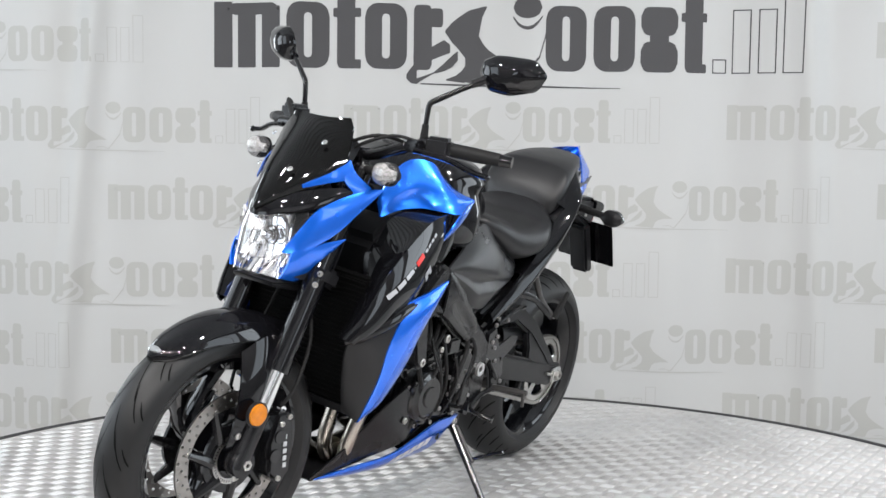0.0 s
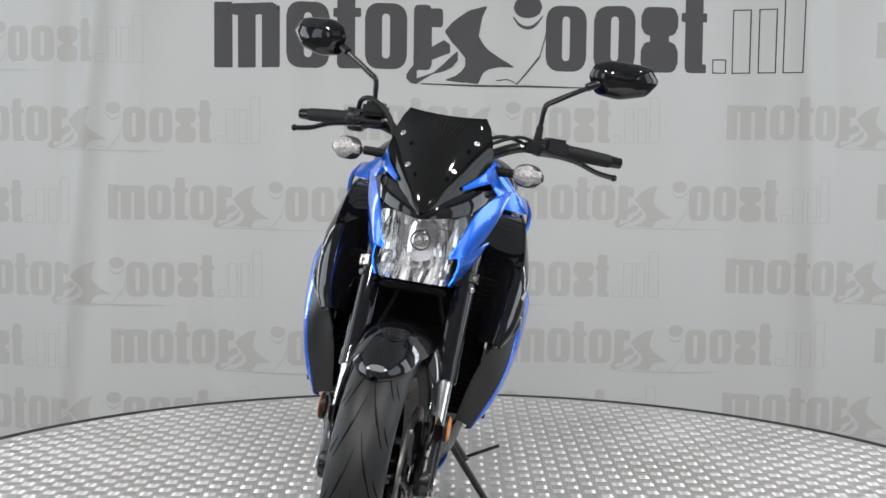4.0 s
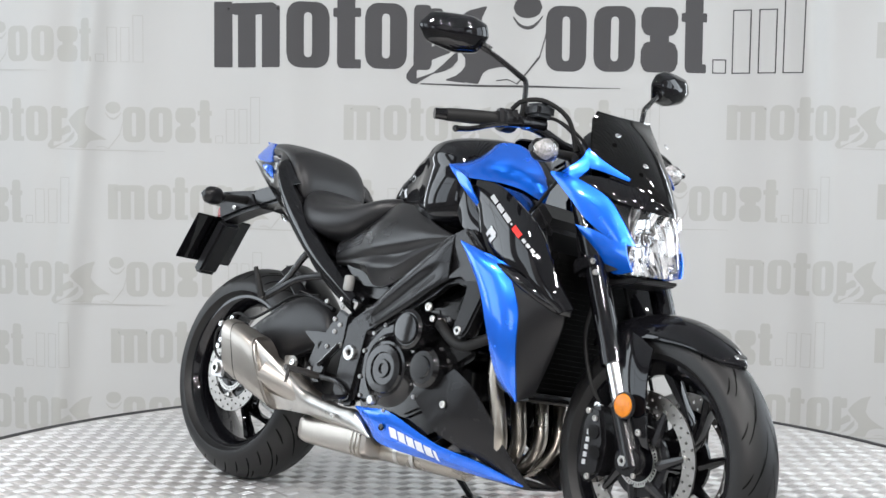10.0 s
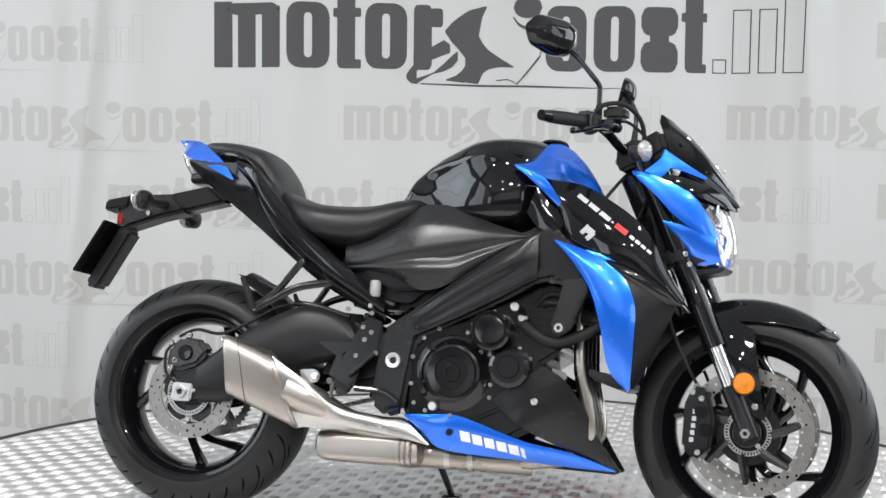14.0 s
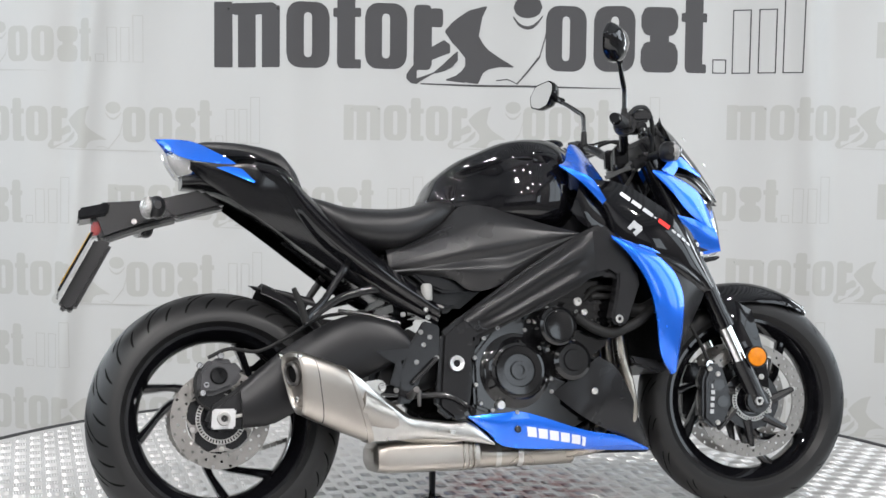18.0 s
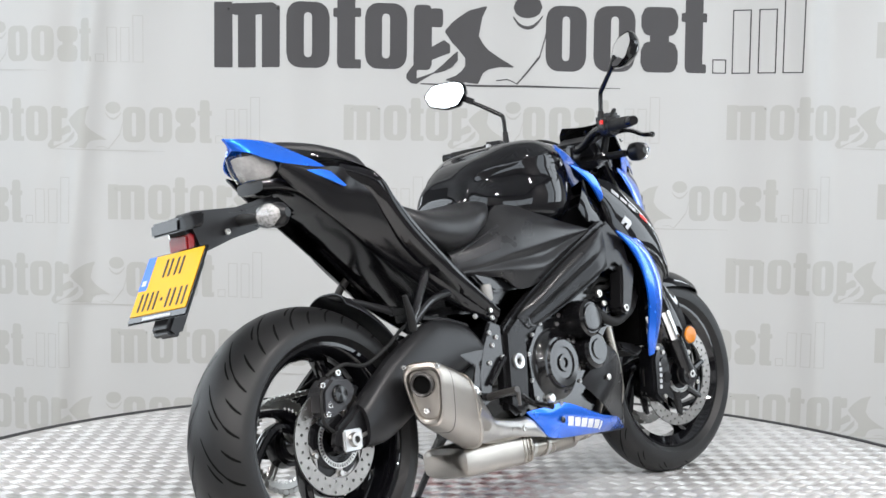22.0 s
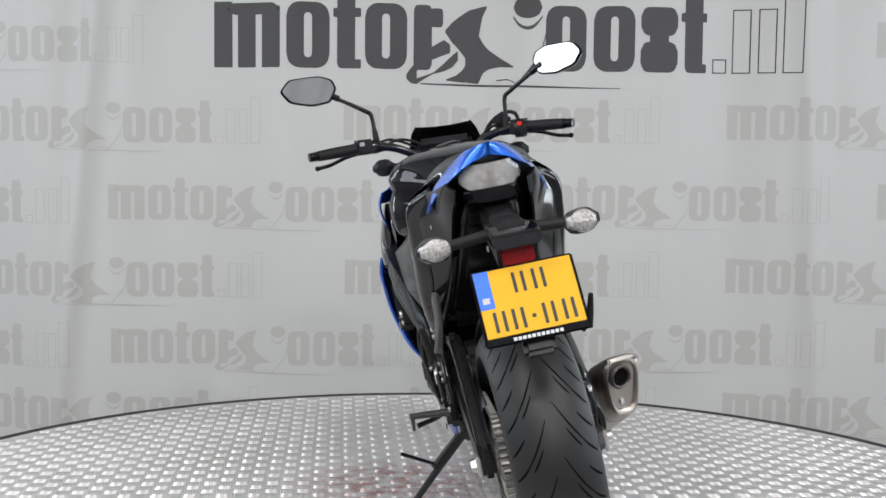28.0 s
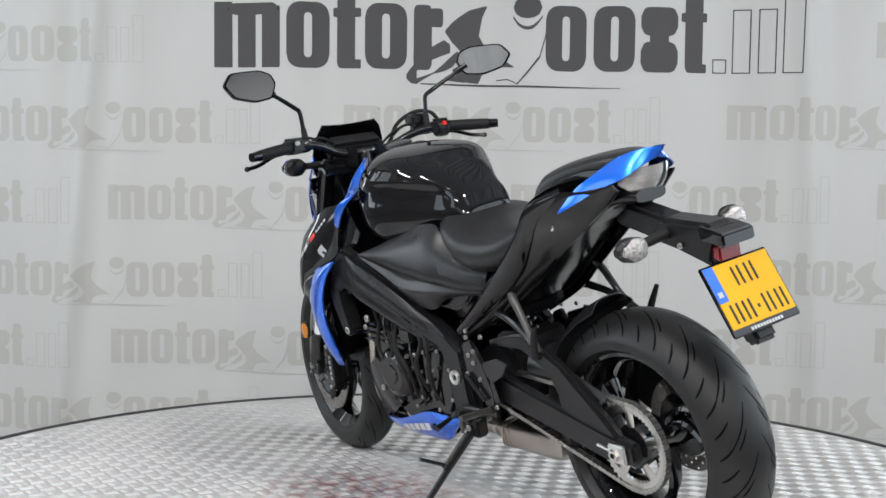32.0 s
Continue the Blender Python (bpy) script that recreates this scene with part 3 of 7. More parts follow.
def wheel(put, cx, cz, R, w, rim_w, name, phase):
    rim_r = 0.222
    c = shift(cx, 0, cz)
    hub = put(name, moved(lathe([(0.012, -0.075), (0.038, -0.075), (0.042, -0.05), (0.034, -0.03), (0.034, 0.03), (0.042, 0.05), (0.038, 0.075), (0.012, 0.075)], 32, closed=True), c),
              GLOSS, "black cast wheel with paired spokes")
    put("tyre", moved(lathe(tyre_profile(R, w, rim_r, rim_w), 96), c), RUBBER, "black road tyre with slanted grooves", hub)
    h = rim_w / 2
    put("rim", moved(lathe([(rim_r + 0.008, -h), (rim_r + 0.008, -h + 0.006), (rim_r - 0.004, -h + 0.012), (rim_r - 0.018, -h * 0.45), (rim_r - 0.018, h * 0.45), (rim_r - 0.004, h - 0.012), (rim_r + 0.008, h - 0.006),
                            (rim_r + 0.008, h), (rim_r - 0.006, h), (rim_r - 0.014, h - 0.008), (rim_r - 0.032, h * 0.4), (rim_r - 0.034, 0), (rim_r - 0.032, -h * 0.4), (rim_r - 0.014, -h + 0.008), (rim_r - 0.006, -h)],
                           96, closed=True), c), GLOSS, "gloss black rim", hub)
    # three pairs of swept spokes, each pair fanning out from one root
    for k in range(3):
        for stations in (((0.034, -14), (0.080, -8), (0.124, 0), (0.194, 16)), ((0.034, 14), (0.080, 10), (0.120, 22), (0.194, 54))):
            path = [V(r * math.cos(radians(phase + 120 * k + a)), 0, r * math.sin(radians(phase + 120 * k + a))) for r, a in stations]
            b = tube(path, [0.020, 0.013, 0.0095, 0.014], 14, 8)
            for v in b.verts:
                v.co.y *= 1.7
            put("spoke", moved(b, c), GLOSS, "", hub)
    # slanted grooves across the tread: raised dark strips paint their shade, one piece each
    n = 17
    prof = tyre_profile(R, w, rim_r, rim_w)[4:-4]
    ys = [p[1] for p in prof]
    rs = [p[0] for p in prof]
    place = FRONT if cx > 1 else BIKE

    def on(y, a, lift=0.0006):
        r = float(np.interp(y, ys, rs)) + lift
        return V(r * math.cos(a), y, r * math.sin(a))
    for s in (-1, 1):
        cuts = ((0.12, 0.66, 0.36, 0.0), (0.30, 0.58, 0.17, 0.5), (0.64, 0.95, 0.13, 0.25), (0.64, 0.95, 0.13, 0.75)) if cx < 1 else ((0.06, 0.50, 0.40, 0.0), (0.34, 0.80, 0.34, 0.5), (0.72, 0.96, 0.15, 0.2))
        for f0, f1, da, ph in cuts:
            rows = []
            for i in range(11):
                u = i / 10
                y = s * w / 2 * 0.96 * (f0 + (f1 - f0) * u)
                a = da * (u - 0.22 * u * u) * (1 if cx < 1 else -1)
                wd = 0.0038 * R / 0.3 * (0.5 + 2.0 * u * (1 - u))
                rows.append([on(y, a - wd / R), on(y, a + wd / R)])
            bm = bmesh.new()
            grid_faces(bm, rows)
            first = part("tread_groove_shade", bm, HOLLOWSHADE, hub)
            for k in range(n):
                m = place @ c @ Matrix.Rotation(-2 * math.pi * (k + ph + (0.3 if s > 0 else 0)) / n, 4, "Y")
                if k:
                    again(first, m)
                else:
                    first.matrix_basis = m
    return hub


def drilled_ring(r_in, r_out, cells, rows, hole, thick):
    """A flat ring round the y axis with round holes drilled through every second cell of a polar grid."""
    bm = bmesh.new()
    kept = {}

    def vert(x, y, z):
        key = (round(x, 6), round(y, 6), round(z, 6))
        if key not in kept:
            kept[key] = bm.verts.new((x, y, z))
        return kept[key]

    def at(a, r, y):
        return vert(r * math.cos(a), y, r * math.sin(a))
    step, band = 2 * math.pi / cells, (r_out - r_in) / rows
    for i in range(cells):
        for j in range(rows):
            ac, rc = (i + 0.5) * step, r_in + (j + 0.5) * band
            edge = [(0.5, 0), (0.5, 0.5), (0, 0.5), (-0.5, 0.5), (-0.5, 0), (-0.5, -0.5), (0, -0.5), (0.5, -0.5)]
            for y in (-thick / 2, thick / 2):
                outer = [at(((i + 0.5 + u) % cells) * step, rc + v * band, y) for u, v in edge]
                if (i + j) % 2:
                    bm.faces.new(outer)
                    continue
                inner = []
                for u, v in edge:
                    w = math.hypot(u, v)
                    r, da = rc + hole * v / w, hole * u / w / rc
                    inner.append(at(ac + da, r, y))
                for k in range(8):
                    bm.faces.new((outer[k - 1], outer[k], inner[k], inner[k - 1]))
                if y < 0:
                    low = inner
                else:
                    for k in range(8):
                        bm.faces.new((low[k - 1], low[k], inner[k], inner[k - 1]))
        for r in (r_in, r_out):
            for h in (0, 0.5):
                p, q = ((i + h) % cells) * step, ((i + h + 0.5) % cells) * step
                bm.faces.new((at(p, r, -thick / 2), at(q, r, -thick / 2), at(q, r, thick / 2), at(p, r, thick / 2)))
    return bm


def slotted_ring(r_in, r_out, n, thick):
    """A toothed sensor ring: two thin hoops joined by many short bars."""
    bm = bmesh.new()
    b = (r_out - r_in) * 0.2
    spans = [(k, r0, r1) for k in range(2 * n) for r0, r1 in ((r_in, r_in + b), (r_in + b, r_out - b), (r_out - b, r_out)) if r0 != r_in + b or k % 2]
    for k, r0, r1 in spans:
        a0, a1 = math.pi * k / n, math.pi * (k + 1) / n
        bm.faces.new([bm.verts.new((r * math.cos(a), -thick / 2, r * math.sin(a))) for a, r in ((a0, r0), (a1, r0), (a1, r1), (a0, r1))])
    bmesh.ops.remove_doubles(bm, verts=bm.verts[:], dist=0.00005)
    ex = bmesh.ops.extrude_face_region(bm, geom=bm.faces[:])
    for e in ex["geom"]:
        if isinstance(e, bmesh.types.BMVert):
            e.co.y += thick
    return bm


def brake_disc(put, cx, y, cz, r_in, r_out, hub, n_arm, cells=50):
    c = shift(cx, y, cz)
    r_hub = r_in * (0.66 if n_arm > 5 else 0.96)
    d = put("brake_disc", moved(drilled_ring(r_in, r_out, cells, 3, 0.0037, 0.005), c), DISC, "drilled steel brake disc", hub)
    put("disc_carrier", moved(lathe([(0.034, -0.004), (r_hub, -0.004), (r_hub, 0.004), (0.034, 0.004)], 40, closed=True), c @ shift(0, 0.0 if n_arm > 5 else 0.008, 0)), SATIN, "black disc carrier", d)
    for i in range(n_arm):
        a = 2 * math.pi * i / n_arm + (0.2 if n_arm > 5 else 3.46)
        if n_arm == 5:
            tab = [(0.058, 0.13), (0.058, -0.13), (0.070, -0.16), (r_in + 0.002, -0.42), (r_in + 0.002, 0.42), (0.070, 0.16)]
            put("disc_tab", moved(prism([(r * math.cos(a + b), r * math.sin(a + b)) for r, b in tab], -0.0022, 0.0022, 0.0006), c), DISC, "", d)
            put("tab_bolt", moved(lathe([(0.0004, -0.009), (0.0055, -0.009), (0.0065, -0.003), (0.0065, 0.003), (0.0004, 0.003)], 12), c @ shift(0.072 * math.cos(a), 0, 0.072 * math.sin(a))), STEEL, "", d)
            continue
        put("carrier_arm", moved(tube([V(0.055 * math.cos(a - 0.25), 0, 0.055 * math.sin(a - 0.25)), V((r_in + 0.006) * math.cos(a), 0, (r_in + 0.006) * math.sin(a))], [0.015, 0.008], 1, 8), c), SATIN, "", d)
        put("disc_bobbin", moved(lathe([(0.0004, -0.005), (0.007, -0.005), (0.007, 0.005), (0.0004, 0.005)], 12), c @ shift((r_in + 0.005) * math.cos(a), 0, (r_in + 0.005) * math.sin(a))), STEEL, "", d)
    return d


def build_front_wheel():
    hub = wheel(fp, 1.46, 0.298, 0.2985, 0.120, 0.089, "front_wheel", 35)
    for s in (-1, 1):
        brake_disc(fp, 1.46, s * 0.068, 0.298, 0.120, 0.155, hub, 7)
        fp("axle_nut", moved(lathe([(0.006, 0), (0.0125, 0), (0.0125, 0.012), (0.006, 0.012)], 6, closed=True), shift(1.46, 0.118 if s > 0 else -0.130, 0.298)), STEEL, "steel axle end", hub)
        fp("sensor_ring", moved(slotted_ring(0.045, 0.057, 44, 0.002), shift(1.46, s * 0.078, 0.298)), STEEL, "toothed steel sensor ring", hub)
    return hub


def build_rear_wheel():
    hub = wheel(bp, 0.0, 0.312, 0.313, 0.190, 0.152, "rear_wheel", 139)
    brake_disc(bp, 0.0, -0.088, 0.312, 0.083, 0.120, hub, 5, 34)
    bp("sensor_ring", moved(slotted_ring(0.049, 0.061, 48, 0.002), shift(0, -0.099, 0.312)), STEEL, "toothed steel sensor ring", hub)
    # sprocket with teeth and five arms on the left
    bm = bmesh.new()
    T = 44
    out = []
    for i in range(T * 2):
        a = math.pi * i / T
        r = 0.112 if i % 2 else 0.104
        out.append((r * math.cos(a), r * math.sin(a)))
    n = len(out)
    rows = []
    for y in (-0.0035, 0.0035):
        rows.append([V(x, y, z) for x, z in out])
        rows.append([V(x * 0.086 / 0.108, y, z * 0.086 / 0.108) for x, z in out])
    rows = [rows[1], rows[0], rows[2], rows[3], rows[1]]
    grid_faces(bm, rows, True)
    bmesh.ops.remove_doubles(bm, verts=bm.verts[:], dist=0.0001)
    spr = bp("sprocket", moved(bm, shift(0, 0.092, 0.312)), STEEL, "bright steel rear sprocket", hub)
    for k in range(5):
        a = 2 * math.pi * k / 5 + 0.3
        bp("sprocket_arm", moved(tube([V(0.045 * math.cos(a), 0, 0.045 * math.sin(a)), V(0.09 * math.cos(a), 0, 0.09 * math.sin(a))], [0.012, 0.014], 1, 8, flat=0.3), shift(0, 0.092, 0.312)), STEEL, "", spr)
    bp("sprocket_hub", moved(lathe([(0.015, 0.06), (0.05, 0.06), (0.055, 0.088), (0.05, 0.096), (0.015, 0.096)], 32, closed=True), shift(0, 0, 0.312)), SATIN, "", spr)
    return hub


build_front_wheel()
build_rear_wheel()


def fork_x(z):
    return 1.466 - (z - 0.30) * 0.425


def build_fork():
    for s in (-1, 1):
        y = s * 0.103
        leg = fp("fork_tube", tube([V(fork_x(0.52), y, 0.52), V(fork_x(0.72), y, 0.72), V(fork_x(0.96), y, 0.96)], [0.0265, 0.0265, 0.0265], 12, 20), GLOSS, "gloss black fork tube")
        fp("fork_collar", tube([V(fork_x(0.50), y, 0.50), V(fork_x(0.53), y, 0.53)], 0.0285, 1, 20), GLOSS, "", leg)
        fp("stanchion", tube([V(fork_x(0.36), y, 0.36), V(fork_x(0.51), y, 0.51)], 0.0205, 1, 20), CHROME, "bright steel stanchion", leg)
        foot = fp("fork_foot", tube([V(fork_x(0.285), y, 0.285), V(fork_x(0.34), y, 0.34), V(fork_x(0.41), y, 0.41)], [0.026, 0.025, 0.0265], 8, 16), SATIN, "satin black fork foot", leg)
        fp("axle_clamp", moved(lathe([(0.012, -0.016), (0.032, -0.016), (0.034, -0.01), (0.034, 0.01), (0.032, 0.016), (0.012, 0.016)], 24, closed=True), shift(1.462, y, 0.298)), SATIN, "", foot)
        screw(fp, V(1.49, s * 0.119, 0.27), (0, s, 0), 0.006, 0.005, parent=foot)
        # radial caliper behind the leg
        cal = fp("brake_caliper", prism([(1.305, 0.255), (1.335, 0.225), (1.375, 0.255), (1.385, 0.33), (1.365, 0.40), (1.33, 0.405), (1.31, 0.36)], s * 0.045, s * 0.112, 0.008), SATIN, "black four-piston brake caliper", leg)
        for i in range(5):
            fp("lettering_bar", moved(box(-0.005, 0.005, -0.001, 0.001, -0.0055, 0.0055, 0), Matrix.Translation((1.330 + 0.006 * i * 0.3, s * 0.1135, 0.275 + 0.017 * i))), DECAL, "", cal)
        for q in ((1.345, 0.245), (1.352, 0.375), (1.33, 0.39)):
            screw(fp, V(q[0], s * 0.112, q[1]), (0, s, 0), 0.007, 0.005, parent=cal)
        fp("caliper_piston", moved(lathe([(0.0004, 0), (0.017, 0), (0.016, 0.006), (0.0004, 0.006)], 20), shift(1.362, s * 0.109, 0.30) @ Matrix.Scale(s, 4, (0, 1, 0))), ENGINE, "", cal)
        fp("caliper_piston", moved(lathe([(0.0004, 0), (0.017, 0), (0.016, 0.006), (0.0004, 0.006)], 20), shift(1.352, s * 0.109, 0.345) @ Matrix.Scale(s, 4, (0, 1, 0))), ENGINE, "", cal)
        # side reflector
        ref = fp("side_reflector", moved(lathe([(0.0004, 0.008), (0.024, 0.006), (0.027, 0.0), (0.0004, 0.0)], 32), shift(1.456, s * 0.135, 0.417) @ Matrix.Scale(s, 4, (0, 1, 0))), AMBER, "round amber reflector", leg)
        fp("reflector_ring", moved(lathe([(0.026, -0.004), (0.029, -0.004), (0.029, 0.004), (0.026, 0.004)], 32, closed=True), shift(1.456, s * 0.134, 0.417)), PLASTIC, "", ref)
        # lower clamp bolts
        for dz in (0.0, 0.025):
            screw(fp, V(fork_x(0.70 + dz) + 0.018, y + s * 0.02, 0.70 + dz), (0.7, s, 0), 0.007, 0.006, parent=leg)
    fp("lower_triple_clamp", moved(box(-0.035, 0.035, -0.135, 0.135, -0.022, 0.022, 0.010), shift(fork_x(0.715) - 0.012, 0, 0.715) @ Matrix.Rotation(radians(-23), 4, "Y")), SATIN, "black lower fork clamp")
    fp("top_triple_clamp", moved(box(-0.04, 0.03, -0.13, 0.13, -0.014, 0.014, 0.008), shift(fork_x(0.955) - 0.02, 0, 0.955) @ Matrix.Rotation(radians(-23), 4, "Y")), SATIN, "black top fork clamp")
    for s in (-1, 1):
        hose = fp("brake_hose", tube([V(1.34, s * 0.085, 0.40), V(1.31, s * 0.10, 0.46), V(1.265, s * 0.085, 0.56), V(1.25, s * 0.05, 0.66), V(1.22, s * 0.04, 0.74)], 0.0045, 24, 8), SOFT, "black brake hose")
        fp("hose_banjo", moved(lathe([(0.003, -0.006), (0.009, -0.006), (0.009, 0.006), (0.003, 0.006)], 12, closed=True), shift(1.337, s * 0.09, 0.402)), CHROME, "", hose)


build_fork()


def build_front_fender():
    rows = []
    prof = []
    n, m = 30, 14
    for i in range(n + 1):
        u = i / n
        a = radians(128 - 79 * u)
        R = 0.336 - 0.022 * u if u < 0.9 else 0.336 - 0.022 * u
        hw = float(np.interp(u, [0, 0.25, 0.55, 0.85, 0.96, 1], [0.066, 0.078, 0.077, 0.06, 0.035, 0.010]))
        drop = float(np.interp(u, [0, 0.3, 0.6, 1.0], [0.03, 0.05, 0.045, 0.012]))
        row = []
        for j in range(m + 1):
            v = -1 + 2 * j / m
            r = R - drop * abs(v) ** 3.0 - 0.006 * v * v
            row.append(V(1.46 + r * math.cos(a), hw * (v if abs(v) < 0.99 else v), 0.298 + r * math.sin(a)))
        prof.append(row)
    bm = bmesh.new()
    grid_faces(bm, prof)
    inner = bmesh.ops.extrude_face_region(bm, geom=bm.faces[:])
    for e in inner["geom"]:
        if isinstance(e, bmesh.types.BMVert):
            d = V(1.46, e.co.y, 0.298) - e.co
            e.co += d.normalized() * 0.0035
    fen = fp("front_fender", bm, GLOSS, "gloss black front mudguard")
    for s in (-1, 1):
        fp("fender_stay", panel([V(1.345, 0.078, 0.575), V(1.41, 0.082, 0.575), V(1.470, 0.078, 0.545)], [V(1.440, 0.100, 0.365), V(1.474, 0.102, 0.340), V(1.503, 0.096, 0.328)], s, 0.018, 0.004, 14, 12), GLOSS, "gloss black fork guard", fen)
        screw(fp, V(1.478, s * 0.104, 0.362), (0, s, 0), 0.008, 0.005, parent=fen)
    badge = moved(lathe([(0.0004, 0.003), (0.5, 0.003), (0.6, 0), (0.0004, 0)], 24), Matrix.Identity(4))
    badge.transform(Matrix.Diagonal((0.034, 1, 0.015, 1)))
    nrm = V(math.cos(radians(53)), 0, math.sin(radians(53)))
    m = Matrix.Translation(V(1.46, 0, 0.298) + nrm * 0.3135) @ Matrix(((0, nrm.x, -nrm.z, 0), (1, 0, 0, 0), (0, nrm.z, nrm.x, 0), (0, 0, 0, 1)))
    fp("badge", moved(badge, m), CHROME, "small oval bright badge", fen)


build_front_fender()


def build_headlight():
    # bowl: rows from top to bottom, each a bow across the front
    def bow(z, xc, hw, sweep, n=16):
        return [V(xc - sweep * abs(v) ** 2.2, hw * v, z) for v in [-1 + 2 * j / n for j in range(n + 1)]]
    rows = [bow(0.880, 1.362, 0.106, 0.060), bow(0.858, 1.380, 0.104, 0.056), bow(0.835, 1.393, 0.098, 0.050), bow(0.80, 1.404, 0.092, 0.044), bow(0.765, 1.410, 0.081, 0.036), bow(0.735, 1.410, 0.082, 0.030), bow(0.712, 1.404, 0.081, 0.020), bow(0.700, 1.390, 0.066, 0.012)]
    bm = bmesh.new()
    grid_faces(bm, rows)
    ex = bmesh.ops.extrude_face_region(bm, geom=bm.faces[:])
    for e in ex["geom"]:
        if isinstance(e, bmesh.types.BMVert):
            e.co.x -= 0.0025
    lamp = fp("headlight", moved(bm, shift(0, 0, 0)), LENS, "clear faceted headlight", None)
    lamp.visible_shadow = False
    # faceted reflector: small flat mirrors set at slightly different angles
    rnd = random.Random(5)
    ny, nz = 21, 5

    def depth(y, z):
        return 1.318 + 0.055 * min(1.0, (y / 0.086) ** 2 + ((z - 0.79) / 0.086) ** 2)
    bm = bmesh.new()
    for i in range(ny):
        for j in range(nz):
            z0, z1 = 0.704 + 0.146 * j / nz, 0.704 + 0.146 * (j + 1) / nz
            w = float(np.interp((z0 + z1) / 2, (0.70, 0.77, 0.82, 0.86), (0.070, 0.078, 0.084, 0.074)))
            y0, y1 = -w + 2 * w * i / ny, -w + 2 * w * (i + 1) / ny
            tilt_y, tilt_z = rnd.uniform(-0.0026, 0.0026), rnd.uniform(-0.0045, 0.0045)
            q = [(y0, z0, -tilt_y - tilt_z), (y1, z0, tilt_y - tilt_z), (y1, z1, tilt_y + tilt_z), (y0, z1, -tilt_y + tilt_z)]
            bm.faces.new([bm.verts.new((depth(y, z) + o, y, z)) for y, z, o in q])
    fp("reflector", bm, REFLECT, "faceted silver reflector", lamp, sharp=0.01)
    rim = lathe([(0.019, -0.004), (0.021, 0.002), (0.023, -0.004)], 36, closed=True)
    rim.transform(Matrix.Rotation(radians(-90), 4, "Z"))
    fp("bulb_ring", moved(rim, shift(1.350, 0, 0.792)), GREYMETAL, "", lamp)
    bulb = lathe([(0.0004, 0.022), (0.008, 0.021), (0.011, 0.014), (0.011, 0.0), (0.014, 0.0), (0.015, -0.006), (0.0004, -0.006)], 24)
    bulb.transform(Matrix.Rotation(radians(-90), 4, "Z"))
    fp("bulb_shield", moved(bulb, shift(1.352, 0, 0.793)), CHROME, "round chrome bulb shield", lamp)
    back = bmesh.new()
    rb = [bow(0.860, 1.335, 0.086, 0.050), bow(0.835, 1.335, 0.092, 0.045), bow(0.77, 1.330, 0.085, 0.03), bow(0.702, 1.345, 0.072, 0.02)]
    grid_faces(back, rb)
    fp("housing", back, REFLECT, "silver lamp housing", lamp)
    for s in (-1, 1):
        pos = fp("position_lamp", moved(hull([(-0.018, 0.008, -0.010, 0.010), (0, 0.012, -0.015, 0.015), (0.018, 0.006, -0.008, 0.008)], 16, 10), shift(1.362, s * 0.066, 0.726)), REFLECT, "small clear position lamp", lamp)
    fp("lamp_chin", prism([(1.30, 0.69), (1.395, 0.697), (1.385, 0.685), (1.31, 0.672)], -0.07, 0.07, 0.004), PLASTIC, "black chin under the headlight", lamp)
    fp("lamp_shell", hull([(1.22, 0.06, 0.74, 0.93), (1.27, 0.095, 0.70, 0.93), (1.325, 0.095, 0.70, 0.895)], 24, 10, 3.0), PLASTIC, "black lamp shell", lamp)
    # brow between lamp and screen
    for s in (-1, 1):
        fp("brow", panel([V(1.246, 0.132, 0.922), V(1.29, 0.108, 0.918), V(1.338, 0.074, 0.905), V(1.385, 0.030, 0.880), V(1.402, 0.0, 0.868)],
                         [V(1.244, 0.139, 0.905), V(1.30, 0.118, 0.880), V(1.345, 0.092, 0.862), V(1.392, 0.040, 0.846), V(1.412, 0.0, 0.840)], s, 0.006, 0.006, 22, 6), GLOSS, "black brow over the headlight")
    # fly screen
    rows = []
    for z, xc, hw, sw in ((1.072, 1.244, 0.088, 0.014), (1.056, 1.260, 0.101, 0.030), (1.03, 1.292, 0.112, 0.048), (0.99, 1.326, 0.119, 0.070), (0.955, 1.353, 0.116, 0.080), (0.925, 1.374, 0.095, 0.066), (0.895, 1.394, 0.058, 0.036), (0.872, 1.407, 0.026, 0.012), (0.856, 1.415, 0.004, 0.001)):
        rows.append([V(xc - sw * abs(v) ** 1.9, hw * v, z + (0.006 if z > 1.065 else 0.002 if z > 1.05 else -0.004) * v * v) for v in [-1 + j / 10 for j in range(21)]])
    bm = bmesh.new()
    grid_faces(bm, rows)
    ex = bmesh.ops.extrude_face_region(bm, geom=bm.faces[:])
    for e in ex["geom"]:
        if isinstance(e, bmesh.types.BMVert):
            e.co += V(-0.003, 0, -0.002)
    screen = fp("fly_screen", bm, SMOKE, "dark smoked fly screen")
    for x, y, z in ((1.297, 0.082, 1.017), (1.363, 0.050, 0.950)):
        for s in (-1, 1):
            screw(fp, V(x, s * y, z), (0.8, s * 0.35, 0.6), 0.0065, 0.0035, CHROME, screen)
